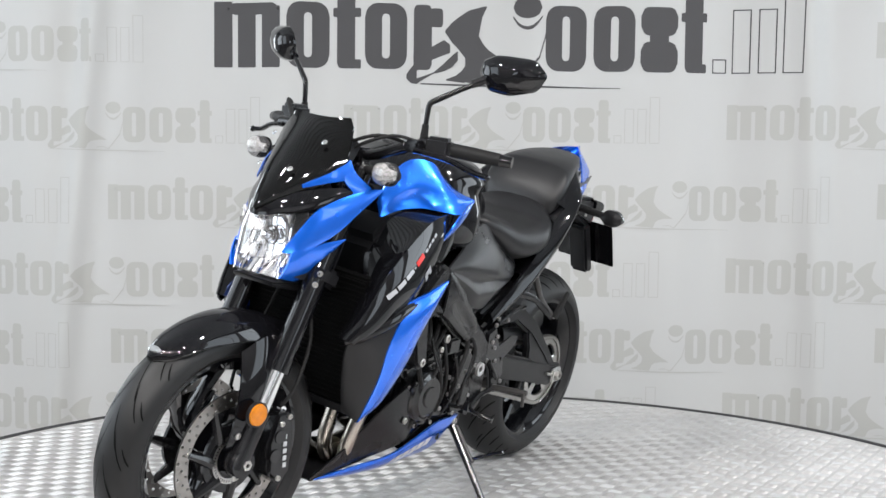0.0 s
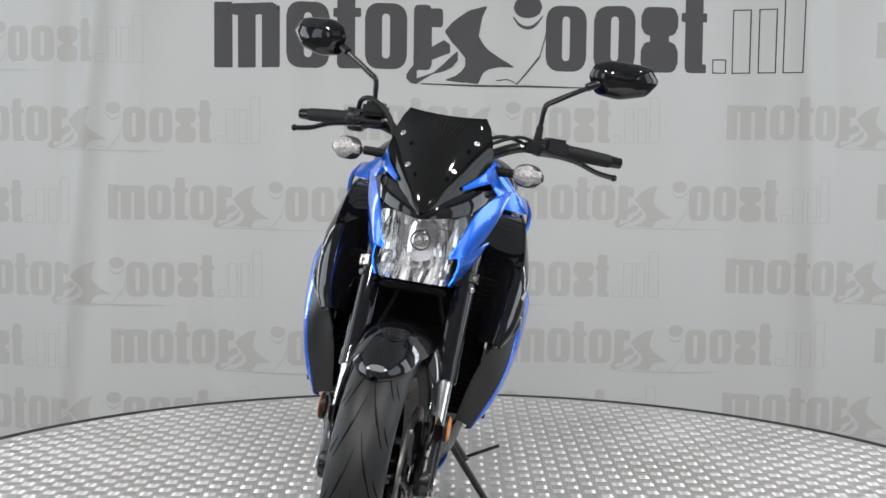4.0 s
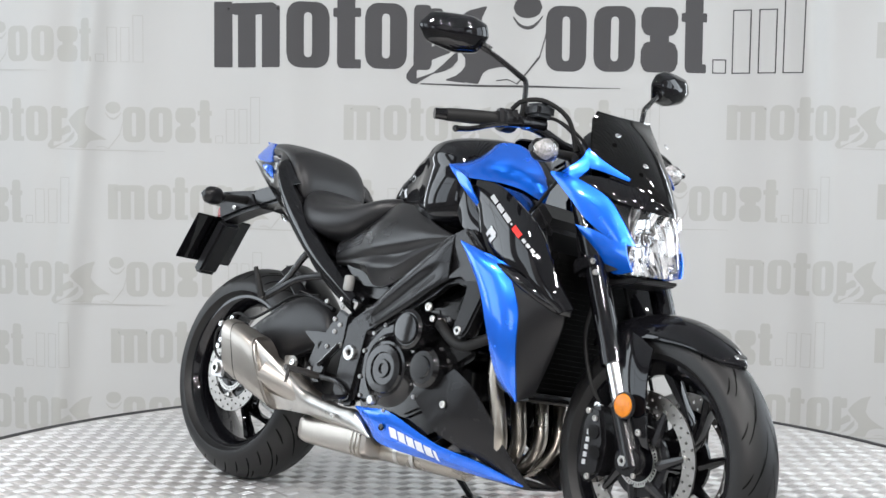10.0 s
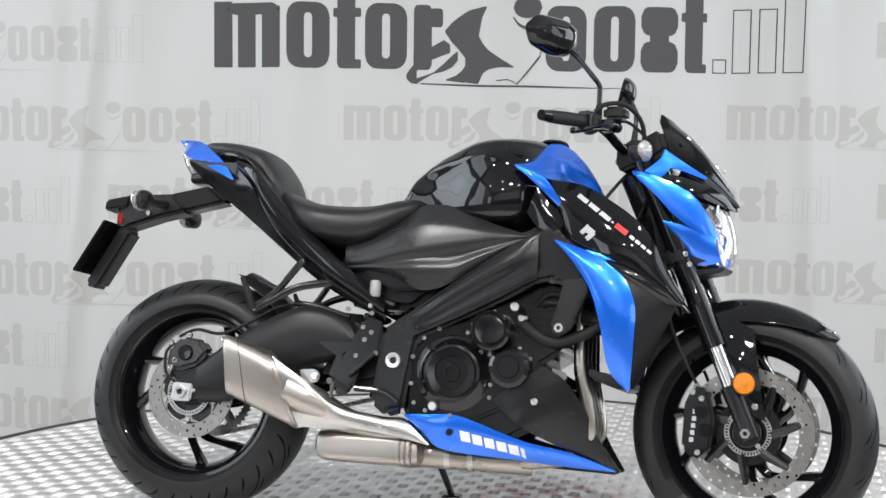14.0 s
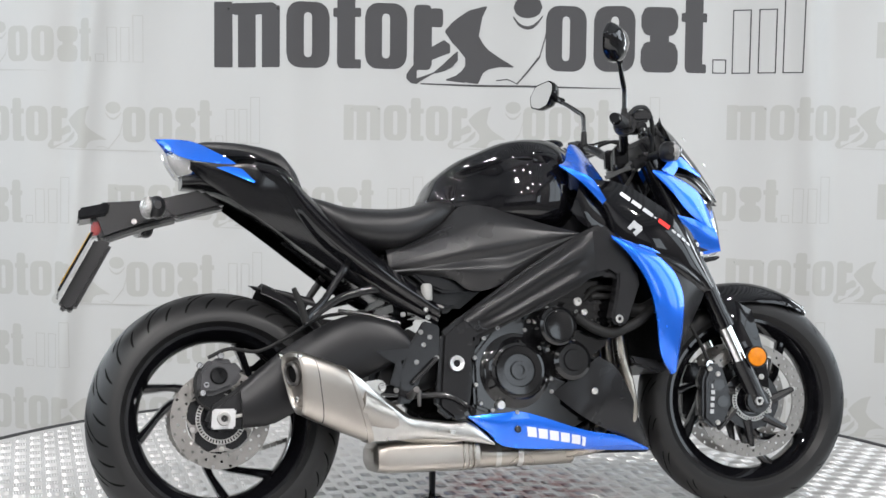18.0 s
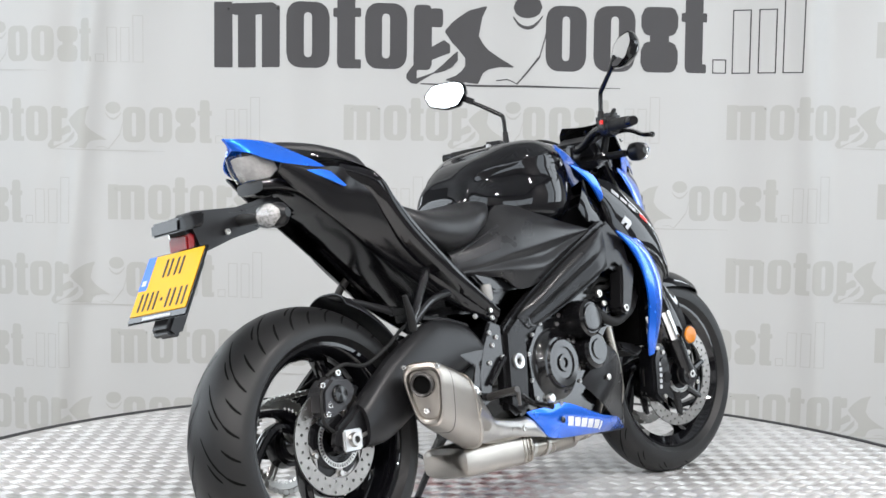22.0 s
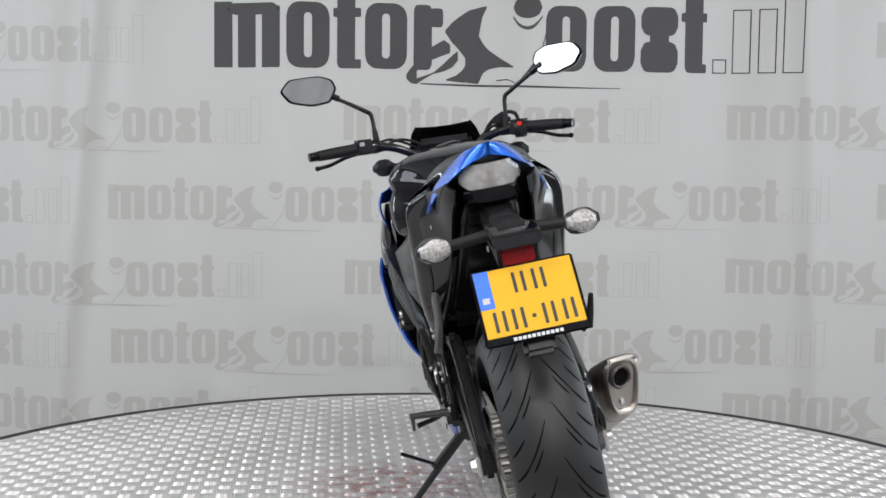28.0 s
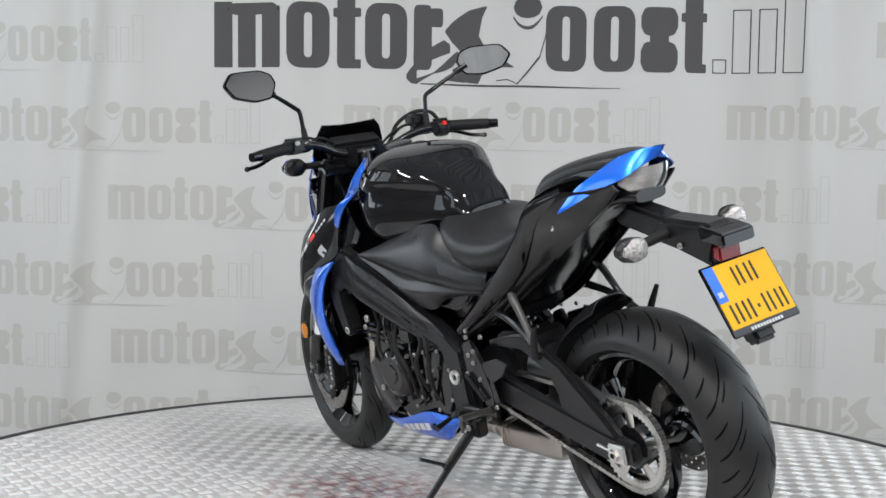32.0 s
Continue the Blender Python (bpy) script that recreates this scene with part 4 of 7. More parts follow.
    # blue cheeks: an upper blade and a lower fang on each side
    for s in (-1, 1):
        cheek = fp("headlight_cheek", panel([V(1.176, 0.166, 0.926), V(1.21, 0.153, 0.922), V(1.242, 0.141, 0.912), V(1.316, 0.114, 0.872), V(1.355, 0.094, 0.818), V(1.381, 0.074, 0.766)],
                                            [V(1.178, 0.166, 0.918), V(1.234, 0.153, 0.866), V(1.27, 0.139, 0.826), V(1.304, 0.124, 0.798), V(1.340, 0.107, 0.775), V(1.370, 0.093, 0.767)], s, 0.005, 0.004, 28, 8), BLUE, "blue headlight cheek panel")
        fp("cheek_fang", panel([V(1.249, 0.139, 0.806), V(1.302, 0.124, 0.794), V(1.338, 0.108, 0.777), V(1.370, 0.094, 0.770)],
                               [V(1.251, 0.138, 0.802), V(1.288, 0.114, 0.752), V(1.328, 0.086, 0.703), V(1.389, 0.083, 0.708)], s, 0.006, 0.004, 22, 8), BLUE, "", cheek)
        fp("cheek_arm", panel([V(1.205, 0.158, 0.926), V(1.236, 0.132, 0.958), V(1.247, 0.121, 0.986)], [V(1.242, 0.141, 0.911), V(1.262, 0.127, 0.938), V(1.256, 0.120, 0.978)], s, 0.002, 0.004, 12, 5), BLUE, "", cheek)
        fp("cheek_strip", panel([V(1.247, 0.121, 0.984), V(1.29, 0.110, 0.955), V(1.344, 0.075, 0.920)], [V(1.240, 0.134, 0.942), V(1.288, 0.114, 0.932), V(1.342, 0.077, 0.913)], s, 0.002, 0.004, 12, 5), BLUE, "", cheek)
        fp("cheek_inner", panel([V(1.20, 0.118, 0.905), V(1.262, 0.112, 0.890), V(1.345, 0.090, 0.80)], [V(1.235, 0.10, 0.72), V(1.29, 0.10, 0.70), V(1.355, 0.088, 0.712)], s, 0.004, 0.004, 12, 6), PLASTIC, "", cheek)
        # front indicator
        out_y = 0.200 if s > 0 else 0.222
        st = fp("front_indicator", tube([V(1.185, s * 0.09, 0.965), V(1.195, s * (out_y - 0.035), 0.966)], [0.012, 0.010], 1, 12), SOFT, "clear front indicator on a black stalk")
        lens = hull([(-0.042, 0.006, -0.008, 0.008), (-0.03, 0.018, -0.022, 0.022), (-0.005, 0.024, -0.027, 0.027), (0.022, 0.021, -0.023, 0.023), (0.040, 0.007, -0.008, 0.008)], 20, 16, 2.2)
        fp("indicator_lens", moved(lens, shift(1.213, s * out_y, 0.966) @ Matrix.Rotation(radians(90), 4, "Z") @ Matrix.Diagonal((0.86 * s, 0.95, 1.0, 1))), LENS, "clear indicator lens", st).visible_shadow = False
        core = hull([(-0.032, 0.004, -0.006, 0.006), (-0.022, 0.012, -0.016, 0.016), (0.0, 0.015, -0.020, 0.020), (0.026, 0.006, -0.008, 0.008)], 10, 8, 2.2)
        fp("lamp_core", moved(core, shift(1.211, s * out_y, 0.966) @ Matrix.Rotation(radians(90), 4, "Z")), LAMPGREY, "", st, 0.1)
        fp("indicator_shell", moved(hull([(-0.040, 0.008, -0.010, 0.010), (-0.02, 0.019, -0.025, 0.025), (0.015, 0.019, -0.025, 0.025), (0.034, 0.008, -0.010, 0.010)], 20, 12, 2.2), shift(1.200, s * (out_y - 0.001), 0.966) @ Matrix.Rotation(radians(90), 4, "Z") @ Matrix.Diagonal((0.88, 1, 1, 1))), PLASTIC, "", st)


build_headlight()


def build_bars():
    P = [V(1.008, -0.388, 1.030), V(1.052, -0.30, 1.035), V(1.085, -0.22, 1.038), V(1.105, -0.15, 1.025), V(1.125, -0.08, 0.995), V(1.13, 0, 0.990)]
    bar = fp("handlebar", tube(P + [V(p.x, -p.y, p.z) for p in P[-2::-1]], 0.0125, 48, 12), SATIN, "tapered black handlebar")
    for s in (-1, 1):
        fp("bar_clamp", moved(box(-0.02, 0.02, -0.014, 0.014, -0.04, 0.018, 0.006), shift(1.128, s * 0.045, 0.990)), SATIN, "", bar)
        g0, g1 = V(1.019, s * 0.368, 1.030), V(1.070, s * 0.262, 1.036)
        fp("grip", tube([g0, g0.lerp(g1, 0.5), g1], [0.0155, 0.017, 0.0165], 10, 16), SOFT, "ribbed black rubber grip", bar)
        fp("bar_end", tube([V(1.007, s * 0.394, 1.029), g0], [0.013, 0.0145], 1, 16), GLOSS, "black bar end weight", bar)
        d = (g1 - g0).normalized()
        sw0, sw1 = g1, g1 + d * 0.055
        sg = fp("switch_gear", moved(box(-0.022, 0.024, -0.03, 0.03, -0.022, 0.024, 0.008), Matrix.Translation((sw0 + sw1) / 2) @ Matrix.Rotation(math.atan2(d.y, d.x) + radians(90), 4, "Z")), PLASTIC, "black switch housing", bar)
        fp("switch", moved(box(-0.006, 0.006, -0.007, 0.007, -0.006, 0.006, 0.002), Matrix.Translation((sw0 + sw1) / 2 + V(-0.026, 0, 0.010))), REDBUTTON if s < 0 else DECAL, "red stop switch" if s < 0 else "pale switch", sg)
        # lever on its perch
        perch = fp("lever_perch", moved(box(-0.018, 0.02, -0.022, 0.022, -0.016, 0.014, 0.006), Matrix.Translation(sw1 + d * 0.02 + V(0.015, 0, -0.006))), SATIN, "black lever perch", bar)
        fp("lever", tube([sw1 + V(0.045, 0, -0.012), V(1.112, s * 0.29, 1.016), V(1.092, s * 0.345, 0.998), V(1.084, s * 0.384, 0.992)], [0.008, 0.0065, 0.006, 0.0065], 20, 8, flat=1.3), GLOSS, "gloss black lever", perch)
        fp("lever_ball", moved(lathe([(0.0004, -0.008), (0.006, -0.006), (0.0085, 0), (0.006, 0.006), (0.0004, 0.008)], 12), shift(1.084, s * 0.386, 0.992)), GLOSS, "", perch)
        # mirror: stem, boot, shell and glass
        stem = fp("mirror", tube([V(1.093, s * 0.196, 1.04), V(1.095, s * 0.199, 1.08), V(1.097, s * 0.202, 1.124), V(1.095, s * 0.207, 1.137), V(1.089, s * 0.220, 1.146), V(1.067, s * 0.27, 1.178), V(1.045, s * 0.318, 1.205)], [0.007, 0.0062, 0.0065, 0.007, 0.0065, 0.006, 0.007], 36, 10), SATIN, "black bar mirror with angular shell")
        fp("stem_boot", tube([V(1.092, s * 0.196, 1.035), V(1.096, s * 0.199, 1.085)], [0.011, 0.008], 1, 12), SOFT, "", stem)
        fp("stem_joint", tube([V(1.06, s * 0.29, 1.192), V(1.038, s * 0.325, 1.212)], [0.010, 0.010], 1, 12), SATIN, "", stem)
        out = [(0.080, -0.002), (0.056, 0.032), (-0.030, 0.044), (-0.064, 0.034), (-0.076, 0.010), (-0.060, -0.030), (-0.010, -0.042), (0.052, -0.034)]
        ring = [V(0, (out[i][0] * (1 - u) + out[(i + 1) % 8][0] * u) * s, out[i][1] * (1 - u) + out[(i + 1) % 8][1] * u) for i in range(8) for u in (0, 0.2, 0.4, 0.6, 0.8)]
        for _ in range(1):
            ring = [(ring[i - 1] + ring[i] * 2 + ring[(i + 1) % 40]) / 4 for i in range(40)]
        ring = [V(0, p.y * 1.06, p.z * 1.08) for p in ring]
        bm = bmesh.new()
        rows = []
        for k, f in ((0.0, 1.0), (0.006, 1.03), (0.018, 0.96), (0.032, 0.75), (0.040, 0.45), (0.043, 0.1)):
            rows.append([V(k, p.y * f, p.z * f) for p in ring])
        grid_faces(bm, rows, True, False)
        bm.faces.new([v for v in bm.verts[-40:]])
        mm = Matrix.Translation((1.013, s * 0.368, 1.224)) @ Matrix.Rotation(radians(12 if s > 0 else -30), 4, "Z") @ Matrix.Rotation(radians(14), 4, "Y") @ Matrix.Rotation(radians(s * 8), 4, "X")
        fp("mirror_shell", moved(bm, mm), GLOSS, "gloss black mirror shell", stem)
        bm = bmesh.new()
        f1 = [bm.verts.new((0.002, p.y * 0.94, p.z * 0.92)) for p in ring]
        f2 = [bm.verts.new((-0.0005, p.y * 0.94, p.z * 0.92)) for p in ring]
        bm.faces.new(f2)
        bm.faces.new(f1[::-1])
        for i in range(40):
            bm.faces.new((f1[i], f1[(i + 1) % 40], f2[(i + 1) % 40], f2[i]))
        fp("mirror_glass", moved(bm, mm), MIRROR, "mirror glass", stem)
    # right reservoir, cables, instrument pod
    mc = fp("master_cylinder", tube([V(1.130, -0.235, 1.030), V(1.135, -0.165, 1.034)], 0.014, 1, 14), SATIN, "black brake master cylinder", bar)
    fp("cable_guide", tube([V(1.095, -0.235, 1.062), V(1.12, -0.225, 1.082), V(1.16, -0.19, 1.085), V(1.19, -0.14, 1.05), V(1.195, -0.11, 0.98)], 0.006, 18, 8), SOFT, "", mc)
    fp("throttle_drum", moved(lathe([(0.006, -0.018), (0.026, -0.018), (0.028, -0.01), (0.028, 0.01), (0.026, 0.018), (0.006, 0.018)], 20, closed=True), shift(1.082, -0.238, 1.034)), PLASTIC, "", mc)
    cp = fp("clutch_perch", moved(lathe([(0.006, -0.014), (0.02, -0.014), (0.022, 0.0), (0.02, 0.014), (0.006, 0.014)], 20, closed=True), shift(1.090, 0.205, 1.036)), SATIN, "black clutch perch", bar)
    fp("clutch_cable", tube([V(1.115, 0.185, 1.034), V(1.17, 0.12, 1.045), V(1.20, 0.03, 1.0), V(1.15, -0.09, 0.93), V(1.08, -0.12, 0.84)], 0.0045, 28, 8), SOFT, "black clutch cable", cp)
    fp("cable_adjuster", tube([V(1.105, 0.192, 1.034), V(1.130, 0.168, 1.037)], 0.008, 1, 12), CHROME, "bright cable adjuster", cp)
    fp("ignition_lock", moved(lathe([(0.0004, 0.03), (0.018, 0.03), (0.022, 0.02), (0.022, -0.02), (0.0004, -0.02)], 20), shift(1.135, 0, 0.965) @ Matrix.Rotation(radians(90), 4, "X")), SATIN, "black ignition lock", bar)
    for s in (-1, 1):
        fp("fork_cap", moved(lathe([(0.0004, 0.012), (0.012, 0.012), (0.014, 0.006), (0.022, 0.006), (0.024, 0.0), (0.0004, 0.0)], 16), shift(fork_x(0.968), s * 0.103, 0.968) @ Matrix.Rotation(radians(90), 4, "X")), SATIN, "", bar)
        for k in range(3):
            fp("switch", moved(box(-0.006, 0.006, -0.005, 0.005, -0.004, 0.004, 0.0015), shift(1.060 + 0.004 * k, s * (0.236 + 0.014 * k), 1.052 - 0.006 * k)), PLASTIC, "", bar)
    res = fp("brake_reservoir", moved(box(-0.026, 0.03, -0.028, 0.028, -0.014, 0.018, 0.008), shift(1.135, -0.185, 1.062)), PLASTIC, "black brake fluid reservoir", bar)
    fp("instrument_pod", prism([(1.165, 1.015), (1.225, 1.045), (1.245, 0.99), (1.20, 0.955)], -0.085, 0.085, 0.012), PLASTIC, "black instrument pod")
    for k, s in enumerate((-1, -1, 1)):
        fp("control_cable", tube([V(1.115, s * (0.17 + 0.015 * k), 1.045), V(1.16, s * 0.15, 1.048), V(1.205, s * (0.11 - 0.02 * k), 0.995), V(1.20, s * 0.06, 0.90), V(1.17, s * 0.05, 0.82)], 0.004, 24, 8), SOFT, "black control cable", bar)


build_bars()

# -- bodywork --


def build_tank():
    tank = bp("fuel_tank", hull([(0.545, 0.080, 0.80, 0.850), (0.575, 0.092, 0.79, 0.905), (0.636, 0.112, 0.785, 0.952), (0.690, 0.142, 0.778, 0.976), (0.745, 0.178, 0.77, 0.997), (0.805, 0.202, 0.755, 1.009), (0.885, 0.190, 0.745, 1.014),
                                 (0.930, 0.146, 0.75, 1.006), (0.985, 0.095, 0.76, 0.978), (1.045, 0.055, 0.80, 0.915)], 64, 44, 3.1, None, 0.06, (3.0, 3.4, 4.0, 4.6, 4.6, 3.8, 2.8, 2.5, 2.5, 2.5)), GLOSS, "gloss black fuel tank", sharp=0.9)
    inv = BIKE.inverted()
    for v in tank.data.vertices:
        p = inv @ v.co
        reach = max(0.0, min(1.0, (p.x - 0.57) / 0.06)) * max(0.0, min(1.0, (0.90 - p.x) / 0.10))
        line = 0.905 + 0.12 * (p.x - 0.70)
        p.y -= math.copysign(0.016 * reach * math.exp(-((p.z - line) / 0.026) ** 2) - 0.004 * reach * math.exp(-((p.z - line - 0.045) / 0.016) ** 2), p.y) * min(1.0, abs(p.y) / 0.05)
        v.co = BIKE @ p
    cap = bp("filler_cap", moved(lathe([(0.0004, 0.010), (0.022, 0.009), (0.036, 0.006), (0.040, 0.0), (0.0004, 0.0)], 32), shift(0.93, 0, 1.012) @ Matrix.Rotation(radians(84), 4, "X")), SATIN, "black filler cap", tank)
    for s in (-1, 1):
        p = bp("tank_shoulder", panel([V(0.866, 0.215, 0.917), V(0.888, 0.192, 0.926), V(0.905, 0.168, 0.939), V(0.921, 0.142, 0.964), V(0.940, 0.122, 0.990), V(0.980, 0.086, 0.990), V(1.03, 0.066, 0.945), V(1.070, 0.070, 0.880)],
                                      [V(0.868, 0.216, 0.913), V(0.910, 0.222, 0.897), V(0.942, 0.222, 0.884), V(0.970, 0.188, 0.884), V(0.995, 0.150, 0.884), V(1.030, 0.120, 0.876), V(1.058, 0.102, 0.862), V(1.078, 0.088, 0.850)], s, 0.002, 0.006, 34, 12, 1.0,
                                      (0, 0.004, 0.007, 0.006, 0.0, -0.003, 0)), BLUE, "blue tank shoulder panel", tank)
        bp("shoulder_stripe", panel([V(0.866, 0.216, 0.917), V(0.942, 0.230, 0.884), V(0.978, 0.226, 0.840), V(1.008, 0.210, 0.797)],
                                    [V(0.868, 0.216, 0.913), V(0.910, 0.226, 0.880), V(0.950, 0.224, 0.843), V(1.004, 0.208, 0.793)], s, 0.003, 0.005, 20, 5), BLUE, "", p)
        sh = bp("radiator_shroud", panel([V(0.958, 0.206, 0.882), V(1.035, 0.212, 0.870), V(1.107, 0.218, 0.832), V(1.193, 0.222, 0.765), V(1.255, 0.212, 0.660), V(1.296, 0.192, 0.598)],
                                         [V(0.998, 0.200, 0.768), V(1.010, 0.216, 0.728), V(1.095, 0.236, 0.690), V(1.165, 0.236, 0.660), V(1.205, 0.226, 0.620), V(1.262, 0.200, 0.582)], s, 0.014, 0.005, 30, 12), GLOSS, "gloss black radiator shroud")
        bp("shroud_lip", panel([V(1.095, 0.240, 0.692), V(1.18, 0.240, 0.656), V(1.255, 0.214, 0.612), V(1.294, 0.191, 0.594)],
                               [V(1.115, 0.246, 0.662), V(1.18, 0.240, 0.626), V(1.245, 0.208, 0.588), V(1.286, 0.187, 0.581)], s, 0.012, 0.005, 20, 8), GLOSS, "", sh)
        bp("shroud_duct", panel([V(0.945, 0.208, 0.880), V(1.035, 0.209, 0.867), V(1.107, 0.215, 0.829), V(1.193, 0.219, 0.762), V(1.252, 0.209, 0.657), V(1.292, 0.190, 0.598)],
                                [V(0.985, 0.150, 0.878), V(1.04, 0.085, 0.868), V(1.10, 0.085, 0.80), V(1.16, 0.12, 0.72), V(1.205, 0.145, 0.64), V(1.235, 0.15, 0.585)], s, -0.010, 0.004, 24, 8), GLOSS, "gloss black inner duct", sh)
        bp("tank_ridge", panel([V(0.93, 0.204, 0.88), V(0.952, 0.202, 0.83), V(1.0, 0.196, 0.80)], [V(0.90, 0.196, 0.80), V(0.93, 0.198, 0.765), V(0.985, 0.202, 0.745)], s, 0.004, 0.004, 10, 6), GLOSS, "", sh)
        # lettering as plain bars along the shroud
        a, b = V(1.030, 0, 0.842), V(1.214, 0, 0.700)
        if s > 0:
            a, b = b, a
        d = (b - a).normalized()
        w = V(-d.z, 0, d.x)
        L = (b - a).length
        for u0, u1, hgt, mt in ((0.0, 0.13, 0.011, DECAL), (0.155, 0.28, 0.011, DECAL), (0.305, 0.44, 0.011, DECAL), (0.46, 0.49, 0.004, DECAL), (0.52, 0.67, 0.013, DECALRED), (0.71, 0.765, 0.007, DECAL), (0.785, 0.84, 0.007, DECAL), (0.86, 0.915, 0.007, DECAL), (0.935, 0.99, 0.007, DECAL)):
            p0, p1 = a + d * L * u0, a + d * L * u1
            q = [p0 - w * hgt / 2, p1 - w * hgt / 2, p1 + w * hgt / 2, p0 + w * hgt / 2]
            bp("lettering_bar", lay_on(sh, [(v.x, v.z) for v in q], s), mt, "", sh)
        # maker's mark as a plain silver lozenge
        for q in ([(1.032, 0.752), (1.052, 0.772), (1.060, 0.762), (1.040, 0.744)], [(1.046, 0.752), (1.060, 0.764), (1.074, 0.752), (1.062, 0.742)], [(1.046, 0.738), (1.066, 0.754), (1.074, 0.745), (1.054, 0.728)]):
            bp("badge", lay_on(sh, [(1.058 + 0.95 * (x - 1.053), 0.748 + 0.95 * (z - 0.75)) for x, z in q], s, 0.002), DECAL, "silver lozenge badge", sh)
        blue = bp("side_fairing", panel([V(0.982, 0.253, 0.727), V(1.06, 0.250, 0.702), V(1.132, 0.246, 0.665), V(1.177, 0.242, 0.583), V(1.178, 0.229, 0.490), V(1.170, 0.190, 0.376)],
                                        [V(0.983, 0.253, 0.722), V(1.028, 0.260, 0.674), V(1.072, 0.258, 0.608), V(1.098, 0.246, 0.525), V(1.119, 0.212, 0.425), V(1.162, 0.178, 0.370)], s, 0.010, 0.005, 30, 12), BLUE, "blue blade-shaped side fairing")
        bp("fairing_fin", panel([V(1.06, 0.252, 0.704), V(1.100, 0.246, 0.692), V(1.174, 0.226, 0.656)], [V(1.06, 0.251, 0.690), V(1.115, 0.243, 0.664), V(1.170, 0.226, 0.649)], s, 0.004, 0.004, 12, 5), BLUE, "", blue)
        bp("fairing_inner", panel([V(1.148, 0.242, 0.645), V(1.178, 0.240, 0.583), V(1.180, 0.227, 0.490), V(1.172, 0.188, 0.376)],
                                  [V(1.230, 0.215, 0.605), V(1.270, 0.190, 0.585), V(1.235, 0.165, 0.50), V(1.185, 0.150, 0.392)], s, 0.006, 0.004, 20, 8), PLASTIC, "matt black fairing return", blue)
        side = bp("frame_cover", skin([
            [V(0.418, 0.128, 0.714), V(0.498, 0.138, 0.741), V(0.571, 0.138, 0.783), V(0.627, 0.134, 0.824), V(0.716, 0.150, 0.814), V(0.816, 0.182, 0.772), V(0.913, 0.208, 0.741)],
            [V(0.420, 0.138, 0.698), V(0.500, 0.164, 0.716), V(0.573, 0.176, 0.744), V(0.635, 0.180, 0.772), V(0.712, 0.190, 0.768), V(0.812, 0.206, 0.748), V(0.913, 0.209, 0.740)],
            [V(0.422, 0.140, 0.668), V(0.504, 0.170, 0.676), V(0.607, 0.195, 0.698), V(0.650, 0.200, 0.706), V(0.720, 0.205, 0.717), V(0.805, 0.209, 0.727), V(0.913, 0.210, 0.739)],
            [V(0.424, 0.136, 0.660), V(0.504, 0.162, 0.664), V(0.595, 0.180, 0.675), V(0.645, 0.186, 0.680), V(0.726, 0.192, 0.688), V(0.805, 0.199, 0.709), V(0.913, 0.209, 0.738)],
            [V(0.426, 0.137, 0.655), V(0.510, 0.165, 0.655), V(0.600, 0.190, 0.652), V(0.650, 0.198, 0.650), V(0.720, 0.203, 0.655), V(0.803, 0.206, 0.692), V(0.913, 0.210, 0.737)],
            [V(0.428, 0.130, 0.650), V(0.515, 0.152, 0.644), V(0.578, 0.168, 0.632), V(0.625, 0.172, 0.602), V(0.697, 0.180, 0.612), V(0.808, 0.196, 0.678), V(0.913, 0.207, 0.735)]], s, 0.006, 48, 5), COVER, "dark grey moulded frame cover")
        bp("cover_insert", lay_on(side, [(0.430, 0.703), (0.590, 0.772), (0.560, 0.706), (0.430, 0.676)], s, 0.0012, 12), CARBON, "carbon-patterned insert", side)
        screw(bp, V(0.607, s * 0.150, 0.628), (0, s, 0.1), 0.0055, 0.005, parent=side)
        bp("cover_pocket", prism([(0.470, 0.655), (0.51, 0.62), (0.56, 0.600), (0.665, 0.602), (0.66, 0.66), (0.58, 0.68), (0.50, 0.67)], *sorted((s * 0.125, s * 0.150)), 0.006), SATIN, "", side)
    return tank


build_tank()


